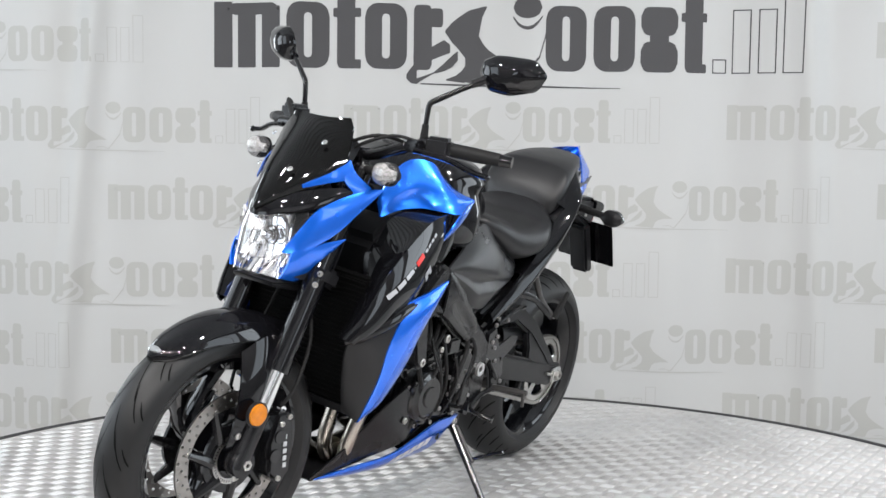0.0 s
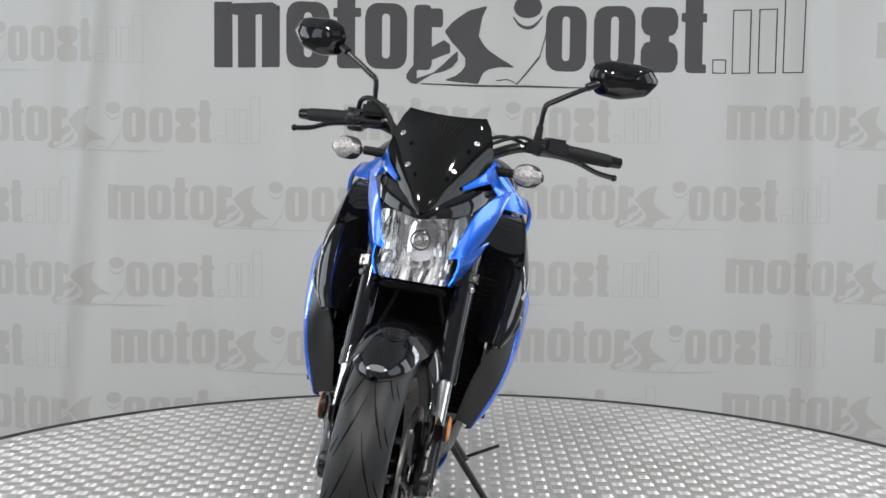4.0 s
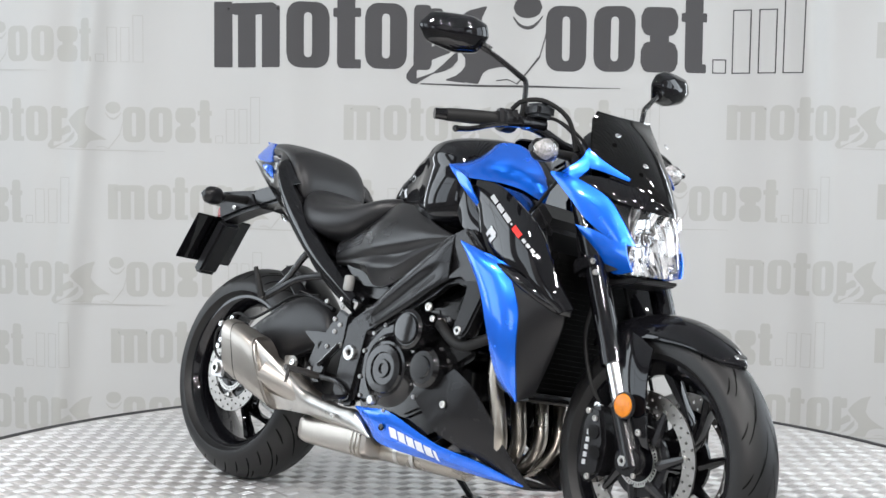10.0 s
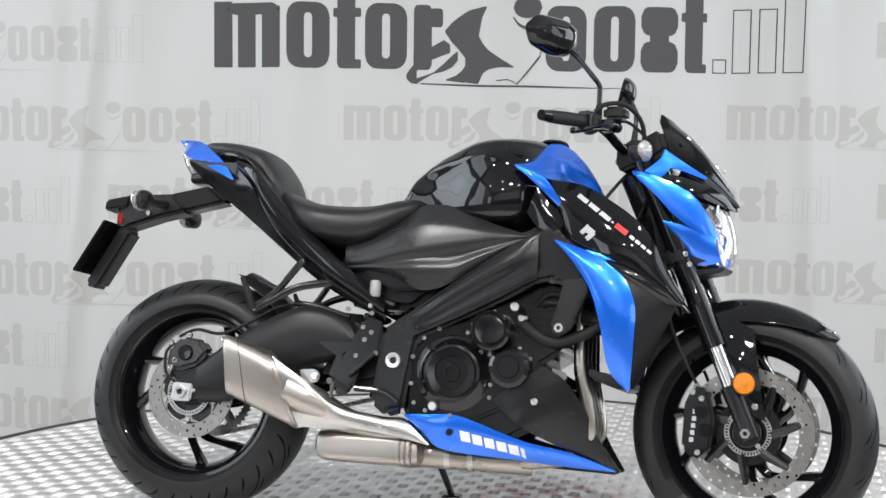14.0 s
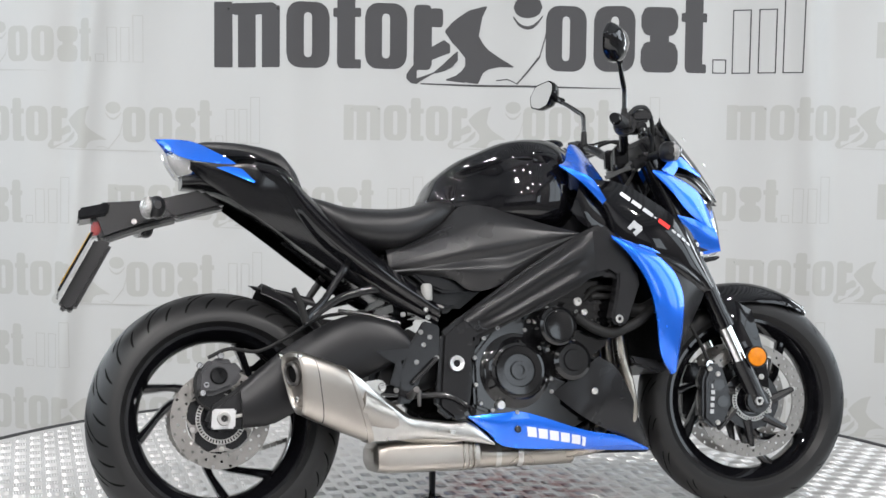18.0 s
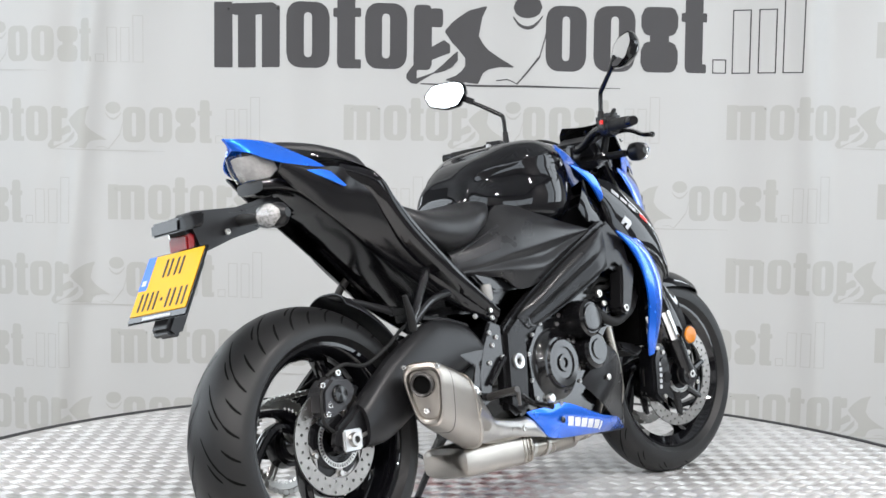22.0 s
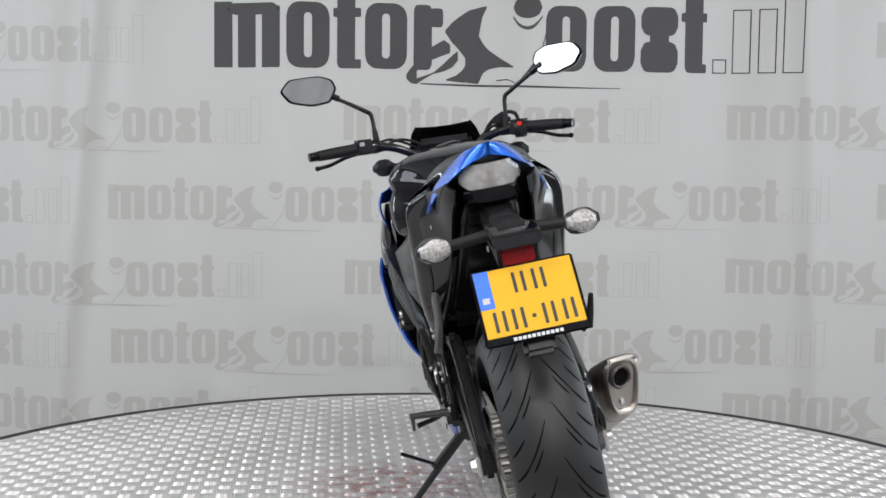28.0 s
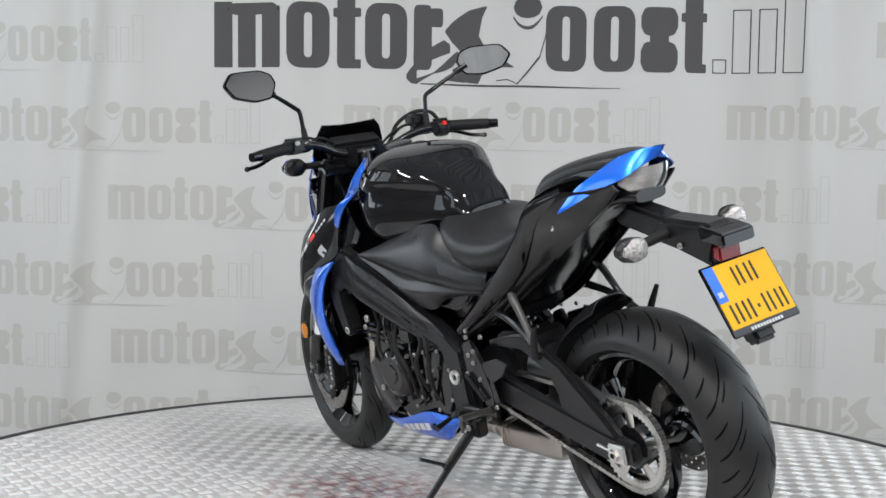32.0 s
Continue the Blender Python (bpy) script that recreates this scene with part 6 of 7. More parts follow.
def build_frame():
    for s in (-1, 1):
        a, b = (0.128, 0.172) if s > 0 else (-0.172, -0.128)
        beam = bp("frame_beam", flare(prism([(0.541, 0.497), (0.580, 0.526), (0.621, 0.552), (0.674, 0.590), (0.744, 0.637), (0.821, 0.685), (0.903, 0.734), (0.973, 0.765), (1.045, 0.700), (1.063, 0.604), (1.002, 0.617), (0.977, 0.631), (0.928, 0.620), (0.900, 0.600),
                                             (0.862, 0.581), (0.817, 0.559), (0.747, 0.528), (0.676, 0.495), (0.634, 0.475), (0.605, 0.291), (0.562, 0.277), (0.520, 0.312)], a, b, 0.012), s), FRAMEM, "charcoal painted frame spar")
        bp("frame_hanger", flare(prism([(1.000, 0.640), (1.060, 0.640), (1.063, 0.604), (1.025, 0.514), (1.010, 0.498), (0.993, 0.496), (0.976, 0.514), (0.995, 0.580), (1.002, 0.617)], a + s * 0.003, b + s * 0.003, 0.006), s), FRAMEM, "", beam)
        bp("spar_socket", moved(lathe([(0.0004, -0.004), (0.014, -0.004), (0.016, 0.003), (0.019, 0.003), (0.020, -0.006)], 24), shift(0.655, s * 0.176, 0.520) @ Matrix.Scale(s, 4, (0, 1, 0))), SATIN, "", beam)
        screw(bp, V(0.998, s * 0.231, 0.515), (0, s, 0), 0.011, 0.006, STEEL, beam)
        screw(bp, V(0.888, s * 0.225, 0.562), (0, s, 0), 0.011, 0.008, STEEL, beam)
        screw(bp, V(0.905, s * 0.225, 0.535), (0, s, 0), 0.008, 0.006, STEEL, beam)
        screw(bp, V(0.634, s * 0.172, 0.508), (0, s, 0), 0.008, 0.006, SATIN, beam)
        bp("spar_relief", flare(panel([V(0.60, 0.172, 0.530), V(0.70, 0.173, 0.600), V(0.80, 0.173, 0.665), V(0.94, 0.172, 0.742)], [V(0.64, 0.172, 0.492), V(0.70, 0.173, 0.516), V(0.80, 0.173, 0.562), V(0.94, 0.172, 0.632)], s, 0.004, 0.006, 20, 14, 0.6,
                                      (0, 0.006, 0.010, 0.011, 0.011, 0.010, 0.004, 0.0, -0.001, 0.0, 0.003, 0.002, 0)), s), FRAMEM, "", beam)
        piv = bp("swingarm_pivot", moved(lathe([(0.009, 0.006), (0.012, 0.008), (0.019, 0.008), (0.020, 0.004), (0.020, -0.01), (0.009, -0.01)], 24, closed=True), shift(0.576, s * 0.172, 0.42) @ Matrix.Scale(s, 4, (0, 1, 0))), ALU, "bright pivot nut", beam)
        # subframe tubes
        bp("subframe_tube", tube([V(0.56, s * 0.13, 0.56), V(0.40, s * 0.115, 0.62), V(0.20, s * 0.09, 0.77)], 0.012, 12, 10), SATIN, "black subframe tube", beam)
        # rider footrest plate, peg, pedal
        pl = bp("footrest_plate", prism([(0.46, 0.47), (0.50, 0.53), (0.54, 0.515), (0.535, 0.44), (0.49, 0.40), (0.46, 0.33), (0.425, 0.325), (0.43, 0.40)], *((0.150, 0.164) if s > 0 else (-0.164, -0.150)), 0.004), SATIN, "black footrest plate")
        for x, z in ((0.495, 0.469), (0.475, 0.427), (0.527, 0.436), (0.546, 0.372), (0.489, 0.501), (0.512, 0.488), (0.446, 0.546), (0.510, 0.537), (0.420, 0.360)):
            screw(bp, V(x, s * 0.163, z), (0, s, 0), 0.0065, 0.006, BOLTM, pl)
        bp("footrest", tube([V(0.455, s * 0.165, 0.345), V(0.450, s * 0.215, 0.352), V(0.442, s * 0.268, 0.358)], [0.010, 0.009, 0.008], 8, 10), GREYMETAL, "ribbed dark footrest", pl)
        bp("peg_feeler", tube([V(0.450, s * 0.262, 0.356), V(0.448, s * 0.264, 0.318)], [0.006, 0.004], 1, 10), GREYMETAL, "", pl)
        bp("heel_guard", prism([(0.352, 0.485), (0.397, 0.493), (0.468, 0.471), (0.478, 0.45), (0.437, 0.431), (0.444, 0.395), (0.426, 0.366), (0.405, 0.376), (0.422, 0.426), (0.376, 0.452)], *((0.158, 0.163) if s > 0 else (-0.163, -0.158)), 0.002), SATIN, "", pl)
        bp("foot_lever", tube([V(0.48, s * 0.172, 0.345), V(0.55, s * 0.178, 0.340), V(0.60, s * 0.186, 0.310), V(0.588, s * 0.251, 0.298)], [0.008, 0.007, 0.006, 0.008], 16, 8), SATIN, "black foot lever", pl)
        bp("link_rod", tube([V(0.46, s * 0.172, 0.375), V(0.526, s * 0.174, 0.435)], 0.006, 1, 8), SATIN, "", pl)
        # pillion footrest hanger
        hg = bp("pillion_hanger", tube([V(0.325, s * 0.135, 0.690), V(0.305, s * 0.150, 0.662), V(0.279, s * 0.154, 0.627), V(0.249, s * 0.160, 0.586), V(0.197, s * 0.176, 0.537)], [0.011, 0.010, 0.009, 0.009, 0.011], 18, 10), SATIN if s < 0 else GREYMETAL, "pillion footrest hanger")
        bp("hanger_stay", tube([V(0.420, s * 0.140, 0.618), V(0.359, s * 0.150, 0.609), V(0.298, s * 0.160, 0.594), V(0.252, s * 0.166, 0.569), V(0.192, s * 0.178, 0.532)], [0.011, 0.011, 0.010, 0.010, 0.011], 18, 10, flat=0.7), SATIN, "", hg)
        bp("pillion_footrest", tube([V(0.196, s * 0.190, 0.532), V(0.184, s * 0.198, 0.573), V(0.167, s * 0.204, 0.613)], [0.010, 0.009, 0.006], 10, 10), SOFT, "folded pillion footrest", hg)
        bp("hanger_loop", tube([V(0.290, s * 0.132, 0.560), V(0.362, s * 0.132, 0.549), V(0.443, s * 0.134, 0.525)], [0.007, 0.007, 0.008], 10, 8), SATIN, "", hg)
        screw(bp, V(0.197, s * 0.187, 0.536), (0, s, 0), 0.0065, 0.005, BOLTM, hg)
    # head, seat rails, fillers between the spars
    bp("steering_head", moved(lathe([(0.02, -0.11), (0.042, -0.11), (0.040, 0.11), (0.02, 0.11)], 24, closed=True), shift(1.19, 0, 0.84) @ Matrix.Rotation(radians(-25), 4, "Y") @ Matrix.Rotation(radians(90), 4, "X")), SATIN, "black steering head")
    bp("airbox", prism([(0.70, 0.62), (0.72, 0.76), (1.08, 0.86), (1.14, 0.80), (1.10, 0.68), (0.95, 0.66)], -0.125, 0.125, 0.02), PLASTIC, "black airbox")
    bp("battery_tray", prism([(0.42, 0.56), (0.40, 0.70), (0.66, 0.80), (0.72, 0.64), (0.60, 0.55)], -0.12, 0.12, 0.02), SATIN, "black inner bodywork")
    bp("reservoir", moved(lathe([(0.0004, 0.0), (0.012, 0.0), (0.014, 0.005), (0.014, 0.036), (0.010, 0.042), (0.0004, 0.042)], 20), shift(0.512, -0.158, 0.580) @ Matrix.Rotation(radians(90), 4, "X")), BOTTLE, "translucent brake fluid bottle")
    # shock
    sh = bp("rear_shock", tube([V(0.44, 0, 0.40), V(0.50, 0, 0.62)], 0.022, 1, 16), SATIN, "black rear shock with blue-black coil")
    pts = [V(0.447 + 0.05 * k / 96, 0.034 * math.cos(k * 0.46), 0.43 + 0.17 * k / 96) + V(0.034 * math.sin(k * 0.46), 0, 0) for k in range(97)]
    bp("shock_spring", tube(pts, 0.006, 190, 8), SATIN, "coil spring", sh)


build_frame()


def build_swingarm():
    arm = bp("swingarm", prism([(0.36, 0.36), (0.40, 0.50), (0.46, 0.525), (0.60, 0.45), (0.60, 0.38), (0.48, 0.35)], -0.11, 0.11, 0.02), ARMM, "satin black gull-wing swingarm")
    bp("arm_right", prism([(-0.030, 0.340), (0.020, 0.372), (0.094, 0.430), (0.164, 0.480), (0.27, 0.536), (0.34, 0.550), (0.432, 0.527), (0.489, 0.455), (0.42, 0.42), (0.347, 0.395), (0.23, 0.345), (0.124, 0.295), (-0.015, 0.280), (-0.045, 0.300)], -0.140, -0.108, 0.010), ARMM, "", arm)
    bp("arm_skin", panel([V(0.040, 0.136, 0.385), V(0.094, 0.138, 0.430), V(0.164, 0.138, 0.480), V(0.27, 0.138, 0.536), V(0.34, 0.138, 0.550), V(0.432, 0.138, 0.527), V(0.480, 0.138, 0.470)],
                         [V(0.045, 0.136, 0.288), V(0.080, 0.138, 0.289), V(0.124, 0.138, 0.297), V(0.23, 0.138, 0.347), V(0.347, 0.138, 0.397), V(0.42, 0.138, 0.422), V(0.485, 0.138, 0.455)], -1, 0.026, 0.012, 30, 14, 0.55), ARMM, "swollen outer skin", arm)
    bp("arm_left", prism([(-0.055, 0.290), (-0.05, 0.338), (0.02, 0.350), (0.28, 0.405), (0.50, 0.455), (0.52, 0.38), (0.30, 0.335), (0.02, 0.275)], 0.108, 0.140, 0.009), ARMM, "", arm)
    bp("arm_brace", prism([(-0.01, 0.340), (0.05, 0.395), (0.18, 0.500), (0.30, 0.562), (0.41, 0.555), (0.44, 0.515), (0.33, 0.518), (0.22, 0.465), (0.10, 0.380), (0.06, 0.345)], 0.108, 0.138, 0.009), ARMM, "", arm)
    bp("brace_web", prism([(0.0, 0.335), (0.05, 0.385), (0.12, 0.440), (0.20, 0.495), (0.232, 0.470), (0.205, 0.420), (0.20, 0.385), (0.12, 0.352)], 0.111, 0.134, 0.005), ARMM, "", arm)
    for s in (-1, 1):
        adj = bp("axle_block", prism([(-0.030, 0.288), (0.026, 0.288), (0.030, 0.334), (-0.026, 0.336)], *((0.139, 0.150) if s > 0 else (-0.150, -0.139)), 0.004), ALU, "bright axle adjuster block", arm)
        bp("axle_nut", moved(lathe([(0.008, 0.0), (0.017, 0.0), (0.015, 0.012), (0.008, 0.012)], 6 if s > 0 else 24, closed=True), shift(0.0, s * 0.149, 0.312) @ Matrix.Scale(s, 4, (0, 1, 0))), STEEL, "", adj)
        # flat black disc in place of a hole, its shade put into the colour
        bp("axle_bore_shade", moved(lathe([(0.0004, 0.0), (0.0085, 0.0), (0.0085, 0.003), (0.0004, 0.003)], 20), shift(0.0, s * 0.149, 0.312) @ Matrix.Scale(s, 4, (0, 1, 0))), INK, "dark disc painting the shade in the hollow axle end", adj)
        bp("adjuster_bolt", tube([V(0.028, s * 0.144, 0.316), V(0.066, s * 0.144, 0.323)], 0.005, 1, 8), STEEL, "", adj)
    # rear caliper, hose
    cal = bp("rear_caliper", prism([(-0.062, 0.372), (-0.055, 0.43), (-0.02, 0.458), (0.03, 0.452), (0.055, 0.42), (0.03, 0.385), (-0.02, 0.368)], -0.128, -0.070, 0.010), CALIPER, "dark grey rear brake caliper")
    bp("caliper_piston", moved(lathe([(0.0004, 0.012), (0.018, 0.011), (0.021, 0.006), (0.022, 0), (0.0004, 0)], 24), shift(-0.006, -0.126, 0.415) @ Matrix.Scale(-1, 4, (0, 1, 0))), ENGINE, "", cal)
    bp("caliper_bracket", prism([(-0.06, 0.36), (-0.02, 0.40), (0.02, 0.36), (0.02, 0.33), (-0.02, 0.33)], -0.106, -0.094, 0.003), SATIN, "", cal)
    for x, z in ((-0.05, 0.44), (-0.045, 0.375), (-0.036, 0.394), (0.0, 0.462)):
        screw(bp, V(x, -0.122, z), (0, -1, 0), 0.008, 0.008, CHROME, cal)
    bp("brake_hose", tube([V(-0.03, -0.12, 0.458), V(0.02, -0.125, 0.478), V(0.09, -0.125, 0.47), V(0.17, -0.125, 0.505), V(0.25, -0.12, 0.548), V(0.36, -0.12, 0.56)], 0.0045, 30, 8), SOFT, "black rear brake hose", cal)
    bp("brake_hose", tube([V(-0.045, -0.122, 0.44), V(-0.062, -0.128, 0.41), V(-0.058, -0.125, 0.36), V(-0.03, -0.12, 0.335)], 0.004, 20, 8), SOFT, "", cal)
    # hugger
    rows = []
    for i in range(19):
        a = radians(8 + 62 * i / 18)
        hw = 0.088 - 0.02 * (i / 18) ** 3
        R = 0.338 + 0.018 * (i / 18)
        rows.append([V((R - 0.03 * abs(v) ** 3) * math.cos(a), hw * v, 0.312 + (R - 0.03 * abs(v) ** 3) * math.sin(a)) for v in [-1 + j / 6 for j in range(13)]])
    bm = bmesh.new()
    grid_faces(bm, rows)
    ex = bmesh.ops.extrude_face_region(bm, geom=bm.faces[:])
    for e in ex["geom"]:
        if isinstance(e, bmesh.types.BMVert):
            e.co -= (e.co - V(0, e.co.y, 0.312)).normalized() * 0.003
    hug = bp("rear_hugger", bm, PLASTIC, "black rear hugger mudguard")
    bp("hugger_tip", panel([V(0.085, 0.03, 0.640), V(0.16, 0.05, 0.625), V(0.24, 0.07, 0.600)], [V(0.10, 0.03, 0.628), V(0.17, 0.05, 0.606), V(0.25, 0.08, 0.575)], -1, 0.01, 0.004, 10, 4), PLASTIC, "", hug)
    bp("chain_guard", panel([V(0.06, 0.098, 0.428), V(0.20, 0.100, 0.475), V(0.34, 0.100, 0.49)], [V(0.06, 0.110, 0.415), V(0.20, 0.112, 0.445), V(0.34, 0.110, 0.45)], 1, 0.006, 0.003, 12, 4), PLASTIC, "black chain guard", hug)
    # chain: a loop of links round both sprockets
    y = 0.092
    path = []
    c0, r0, c1, r1 = V(0, y, 0.312), 0.108, V(0.625, y, 0.408), 0.036
    base = math.atan2(c1.z - c0.z, c1.x - c0.x)
    dist = (c1 - c0).length
    off = math.acos((r0 - r1) / dist)
    for i in range(25):
        a = base + off + (2 * math.pi - 2 * off) * i / 24
        path.append(c0 + V(math.cos(a), 0, math.sin(a)) * r0)
    for i in range(9):
        a = base - off + 2 * off * i / 8
        path.append(c1 + V(math.cos(a), 0, math.sin(a)) * r1)
    path.append(path[0].copy())
    L = [0.0]
    for a, b in zip(path, path[1:]):
        L.append(L[-1] + (b - a).length)
    n = int(L[-1] / 0.0159)
    first = None
    chain = bp("drive_chain", tube(path, 0.0028, 120, 6), CHAINM, "greased steel drive chain")
    xs, zs = [p.x for p in path], [p.z for p in path]
    for k in range(n):
        s = L[-1] * k / n
        p = V(float(np.interp(s, L, xs)), y, float(np.interp(s, L, zs)))
        q = V(float(np.interp(s + 0.008, L, xs)), y, float(np.interp(s + 0.008, L, zs)))
        ang = math.atan2(q.z - p.z, q.x - p.x)
        m = BIKE @ Matrix.Translation(p) @ Matrix.Rotation(-ang, 4, "Y")
        if first is None:
            bm = prism([(-0.0075, -0.002), (-0.005, -0.0065), (0.0, -0.0045), (0.005, -0.0065), (0.0075, -0.002), (0.0075, 0.002), (0.005, 0.0065), (0.0, 0.0045), (-0.005, 0.0065), (-0.0075, 0.002)], -0.0085, 0.0085, 0)
            first = part("chain_link", bm, CHAINM, chain)
            first.matrix_basis = m
        else:
            again(first, m)


build_swingarm()


def build_exhaust():
    # the silencer: rounded four-cornered sections from the end cap to the pipe shield
    rear = [V(0.131, -0.186, 0.460), V(0.173, -0.290, 0.458), V(0.181, -0.264, 0.308), V(0.163, -0.196, 0.312)]
    fore = [V(0.262, -0.172, 0.424), V(0.284, -0.274, 0.410), V(0.343, -0.228, 0.238), V(0.334, -0.142, 0.242)]

    out_n = (rear[1] - rear[0]).cross(rear[3] - rear[0]).normalized()
    if out_n.x > 0:
        out_n = -out_n

    def ring(t, f=1.0, push=0.0, cut=0.36, m=6):
        q = [a.lerp(b, t) for a, b in zip(rear, fore)]
        mid = (q[0] + q[1] + q[2] + q[3]) / 4
        q = [mid + (p - mid) * f - out_n * push for p in q]
        out = []
        for i in range(4):
            a, b, c = q[i - 1], q[i], q[(i + 1) % 4]
            p0, p2 = b.lerp(a, cut), b.lerp(c, cut)
            for k in range(m + 1):
                u = k / m
                out.append(p0 * (1 - u) ** 2 + b * (2 * u * (1 - u)) + p2 * u * u)
        return out
    bm = bmesh.new()
    grid_faces(bm, [ring(0.0, 0.98), ring(0.06, 1.0), ring(0.3, 1.03), ring(0.6, 1.05), ring(0.95, 1.03), ring(1.05, 0.98)], True, True)
    can = bp("silencer", bm, TITAN, "brushed metal wedge-shaped silencer")
    bm = bmesh.new()
    vs = grid_faces(bm, [ring(0.24, 1.035), ring(0.10, 1.03), ring(0.0, 1.0), ring(0.0, 0.97, -0.006), ring(0.0, 0.88, -0.010), ring(0.0, 0.80, -0.008), ring(0.0, 0.74, -0.002), ring(0.0, 0.70, 0.012), ring(0.0, 0.4, 0.016)], True)
    bm.faces.new(vs[-1])
    cap = bp("end_cap", bm, TITAN, "dished end cap", can)
    seam = bmesh.new()
    grid_faces(seam, [ring(0.235, 1.03), ring(0.237, 1.04), ring(0.252, 1.04), ring(0.254, 1.03)], True)
    bp("cap_seam", seam, GREYMETAL, "", can)
    ax = out_n
    hc = V(0.155, -0.232, 0.408)
    q = ax.to_track_quat("Y", "Z").to_matrix().to_4x4()
    bp("outlet_pipe", moved(lathe([(0.0215, -0.02), (0.0215, 0.008), (0.025, 0.011), (0.029, 0.006), (0.030, -0.02)], 32, closed=True), Matrix.Translation(hc) @ q), GREYMETAL, "dark outlet pipe", can)
    # solid near-black plug paints the darkness inside the pipe
    bp("outlet_bore_shade", moved(lathe([(0.0004, 0.001), (0.022, 0.001), (0.022, -0.012), (0.0004, -0.012)], 28), Matrix.Translation(hc) @ q), HOLLOWSHADE, "", can)
    for p, r in ((V(0.131, -0.206, 0.452), 0.0062), (V(0.162, -0.279, 0.446), 0.0062), (V(0.163, -0.228, 0.348), 0.0075)):
        bp("bolt", moved(bolt_head(r, 0.006), Matrix.Translation(p) @ q), CHROME, "", can)
    band = bmesh.new()
    grid_faces(band, [ring(0.93, 1.02), ring(0.935, 1.06), ring(0.985, 1.06), ring(0.99, 1.02)], True)
    bp("silencer_band", band, TITAN, "", can)
    shield = bp("heat_shield", panel([V(0.282, 0.250, 0.412), V(0.33, 0.232, 0.378), V(0.40, 0.196, 0.326), V(0.449, 0.172, 0.296), V(0.551, 0.156, 0.279), V(0.611, 0.148, 0.275), V(0.674, 0.150, 0.218)],
                                     [V(0.344, 0.196, 0.240), V(0.39, 0.176, 0.240), V(0.466, 0.160, 0.239), V(0.54, 0.155, 0.234), V(0.60, 0.152, 0.226), V(0.64, 0.150, 0.220), V(0.672, 0.150, 0.214)], -1, 0.013, 0.006, 30, 10, 0.5), STEEL, "bright metal pipe shield")
    bp("link_pipe", tube([V(0.30, -0.205, 0.330), V(0.38, -0.172, 0.300), V(0.46, -0.135, 0.262), V(0.60, -0.110, 0.236)], [0.052, 0.038, 0.028, 0.024], 20, 18), TITAN, "", shield)
    lug = bp("shield_lug", prism([(0.335, 0.384), (0.375, 0.388), (0.390, 0.376), (0.388, 0.360), (0.372, 0.352), (0.345, 0.352)], -0.190, -0.180, 0.003), STEEL, "", shield)
    screw(bp, V(0.377, -0.190, 0.369), (0, -1, 0.2), 0.010, 0.006, CHROME, shield)
    screw(bp, V(0.555, -0.178, 0.252), (0, -1, 0), 0.008, 0.004, STEEL, shield)
    boxm = bp("exhaust_box", hull([(0.368, 0.056, 0.182, 0.222, -0.060), (0.376, 0.072, 0.166, 0.234, -0.060), (0.40, 0.077, 0.158, 0.238, -0.060), (0.61, 0.077, 0.156, 0.238, -0.060), (0.640, 0.070, 0.164, 0.230, -0.060), (0.650, 0.052, 0.180, 0.215, -0.060)], 40, 30, 4.5), TITAN, "brushed steel collector box")
    for x in (0.596, 0.610, 0.624):
        seam = bmesh.new()
        grid_faces(seam, [[p + V(dx, 0, 0) for p in super_ring(x, 0.077 + e, 0.156 - e, 0.238 + e, 40, 4.5, -0.060)] for dx, e in ((-0.004, -0.002), (-0.002, 0.0022), (0.002, 0.0022), (0.004, -0.002))], True)
        bp("box_seam", seam, HEADER, "", boxm)
    bp("collector_pipe", tube([V(0.63, -0.05, 0.192), V(0.78, -0.05, 0.186), V(0.92, -0.03, 0.186)], [0.036, 0.031, 0.034], 14, 20), HEADER, "", boxm)
    for x in (0.70, 0.76):
        bp("pipe_clamp", tube([V(x, -0.05, 0.189), V(x + 0.014, -0.05, 0.189)], 0.036, 1, 20), STEEL, "", boxm)
    for k, y in enumerate((-0.125, -0.045, 0.045, 0.125)):
        bp("header_pipe", tube([V(1.025, y, 0.60), V(1.040, y, 0.52), V(1.045, y * 1.02, 0.42), V(1.065, y * 0.95, 0.33), V(1.070, y * 0.85, 0.265), V(1.035, y * 0.65, 0.212), V(0.96, y * 0.40 - 0.02, 0.192), V(0.90, y * 0.2 - 0.03, 0.186)], 0.0185, 40, 14), HEADER, "heat-tinted steel header pipe", boxm)
    for s in (-1, 1):
        bl = bp("belly_panel", panel([V(0.607, 0.152, 0.288), V(0.69, 0.165, 0.292), V(0.756, 0.170, 0.290), V(0.913, 0.160, 0.239), V(1.028, 0.130, 0.217), V(1.135, 0.070, 0.180)],
                                     [V(0.609, 0.152, 0.283), V(0.663, 0.148, 0.241), V(0.712, 0.142, 0.206), V(0.912, 0.130, 0.190), V(1.02, 0.108, 0.182), V(1.130, 0.070, 0.176)], s, 0.008, 0.005, 28, 8), BLUE, "blue belly pan panel")
        bp("belly_liner", panel([V(0.615, 0.145, 0.284), V(0.69, 0.158, 0.288), V(0.756, 0.163, 0.286), V(0.913, 0.153, 0.235), V(1.028, 0.123, 0.213), V(1.125, 0.066, 0.179)],
                                [V(0.618, 0.145, 0.279), V(0.666, 0.141, 0.240), V(0.712, 0.135, 0.208), V(0.912, 0.123, 0.192), V(1.02, 0.101, 0.184), V(1.120, 0.066, 0.175)], s, 0.006, 0.004, 20, 6), PLASTIC, "", bl)
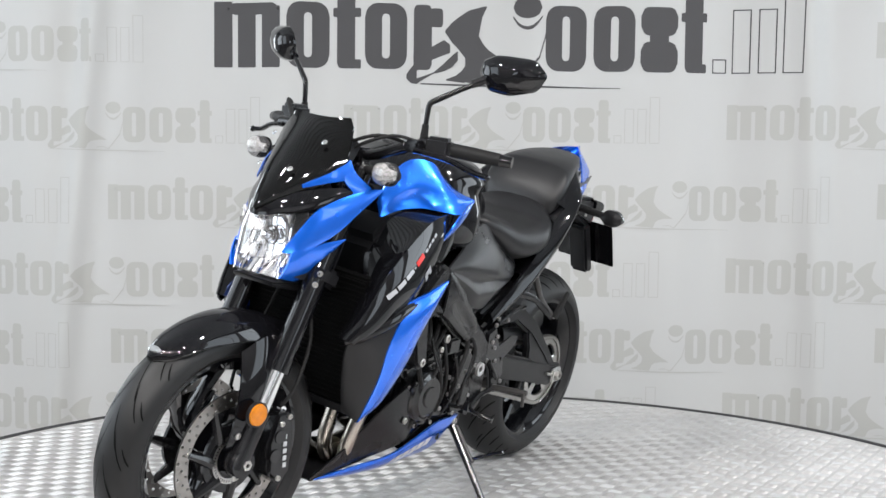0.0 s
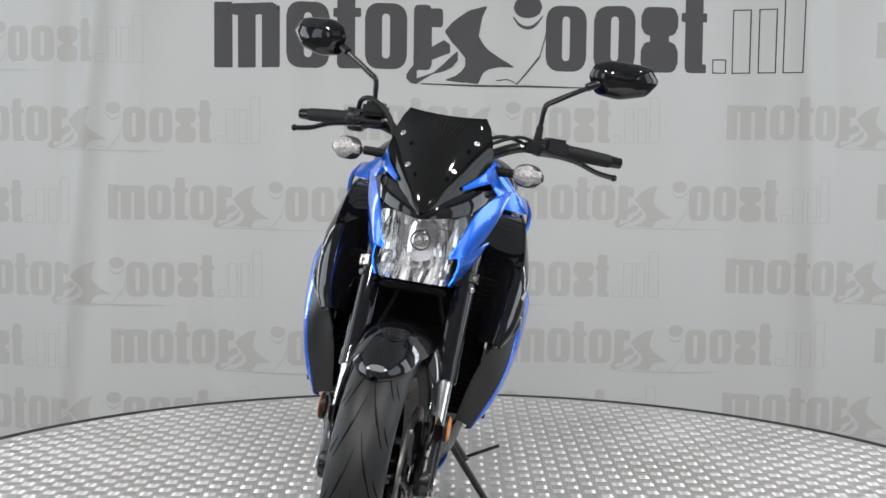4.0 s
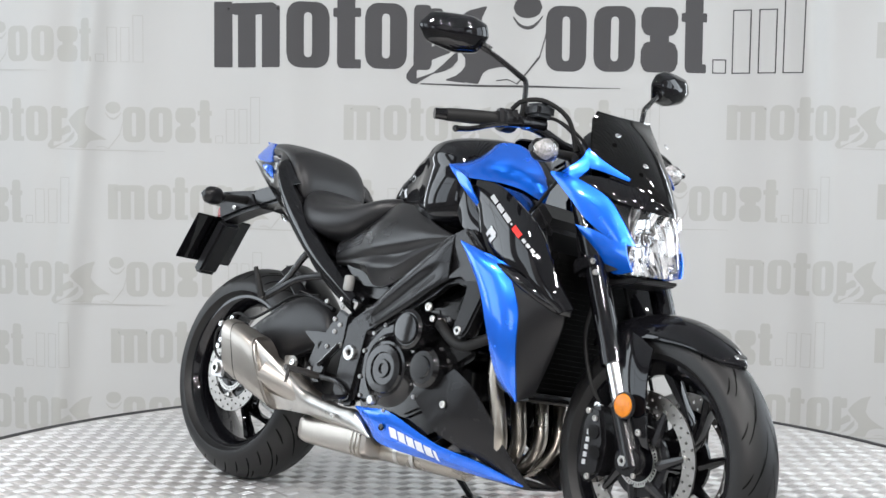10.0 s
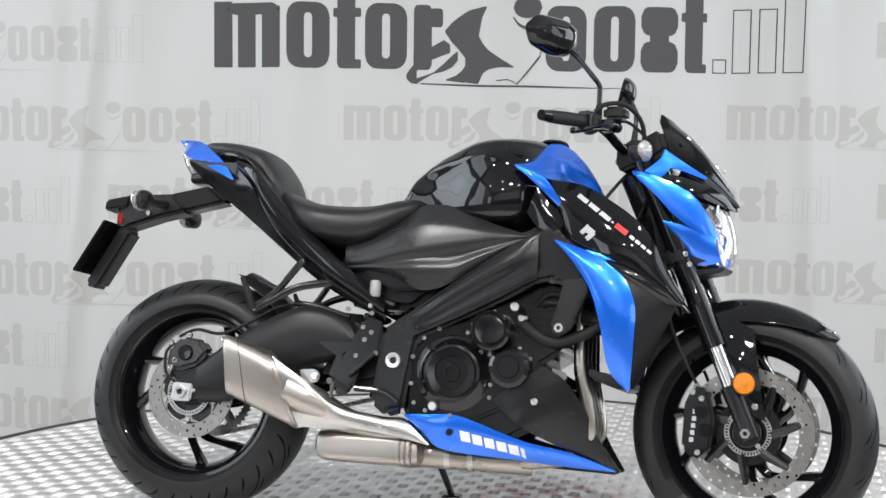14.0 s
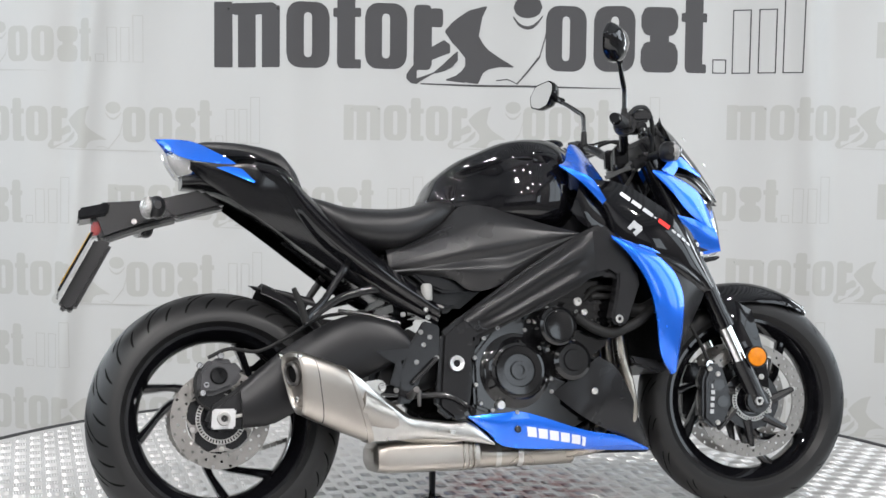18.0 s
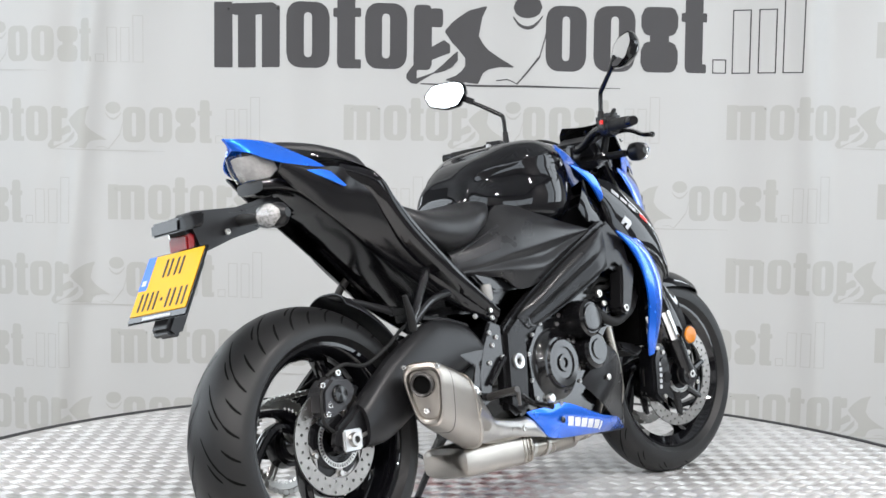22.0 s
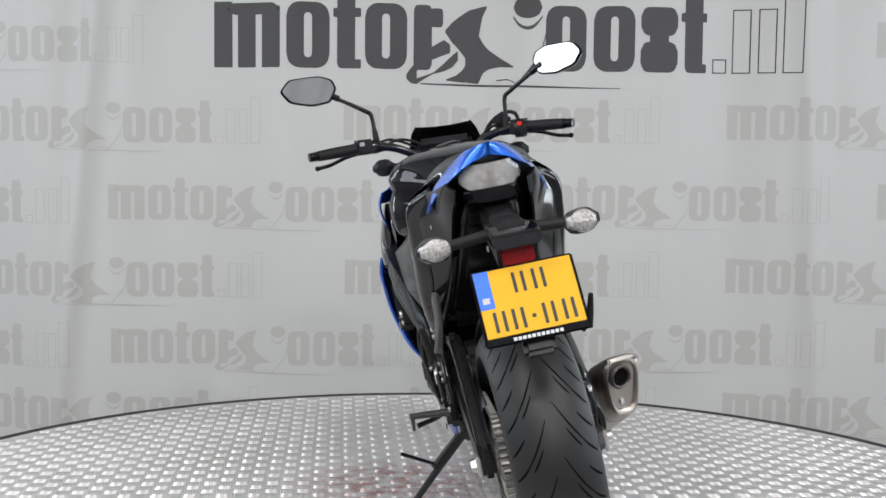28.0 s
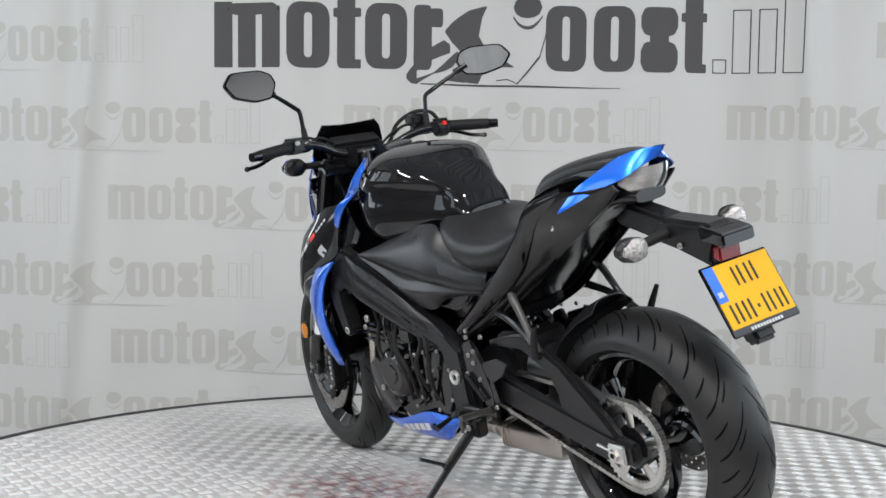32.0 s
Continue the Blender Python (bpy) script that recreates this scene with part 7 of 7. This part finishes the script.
        screw(bp, V(0.730, s * 0.168, 0.250), (0, s, 0), 0.009, 0.003, ENGINE, bl)
        ck = bp("belly_cheek", panel([V(0.957, 0.180, 0.424), V(1.010, 0.172, 0.392), V(1.060, 0.142, 0.322), V(1.092, 0.112, 0.258), V(1.145, 0.064, 0.178)],
                                     [V(0.830, 0.168, 0.336), V(0.872, 0.170, 0.300), V(0.920, 0.168, 0.266), V(1.02, 0.120, 0.222), V(1.139, 0.066, 0.173)], s, 0.006, 0.005, 24, 10), FRAMEM, "satin black belly cheek panel")
        screw(bp, V(0.940, s * 0.181, 0.336), (0, s, 0), 0.009, 0.005, STEEL, ck)
        # maker's lettering as plain bars along the panel
        for k in range(6):
            x0, x1 = 0.757 + 0.0305 * k, 0.757 + 0.0305 * k + (0.025 if k < 5 else 0.010)
            zc = 0.243 - 0.0062 * k
            h = 0.0125 - 0.0002 * k
            q = [(x0 + 0.002, zc - h), (x1 + 0.002, zc - h - 0.004), (x1 - 0.002, zc + h - 0.004), (x0 - 0.002, zc + h)]
            bp("lettering_bar", lay_on(bl, q, s), DECALW, "", bl)
    bp("belly_floor", prism([(0.90, 0.178), (1.135, 0.170), (1.14, 0.178), (0.92, 0.190)], -0.062, 0.062, 0.003), PLASTIC, "black belly pan floor")


build_exhaust()


def build_stand():
    top, foot = V(0.597, 0.130, 0.255), V(0.640, 0.312, 0.072)
    st = bp("side_stand", tube([top, top.lerp(foot, 0.5), foot], [0.013, 0.010, 0.009], 8, 10), SATIN, "black side stand")
    bp("stand_foot", moved(prism([(-0.028, 0), (0.028, 0), (0.022, 0.007), (-0.022, 0.007)], -0.018, 0.018, 0.002), Matrix.Translation(foot + V(0, 0.004, -0.0045)) @ Matrix.Rotation(radians(12), 4, "X")), SATIN, "", st)
    bp("stand_bracket", prism([(0.565, 0.235), (0.565, 0.30), (0.64, 0.31), (0.645, 0.26), (0.61, 0.235)], 0.10, 0.138, 0.006), SATIN, "", st)
    bp("stand_tang", tube([top.lerp(foot, 0.45), V(0.605, 0.310, 0.230)], 0.005, 1, 8), SATIN, "", st)
    bp("stand_spring", tube([V(0.60, 0.152, 0.25), top.lerp(foot, 0.5) + V(0.0, 0.012, 0.01)], 0.006, 1, 10), GREYMETAL, "dark stand spring", st)
    screw(bp, V(0.60, 0.14, 0.262), (0, 1, 0), 0.010, 0.006, STEEL, st)


build_stand()


def motions():
    """Bike and turntable turn together at one steady rate."""
    rows = [(t, pose(0, 0, 0, 0, 0, -120.747 + 7.70147 * t)) for t in [i * 0.8 for i in range(41)]]
    walk(bike, rows)
    walk(turntable, rows)


motions()
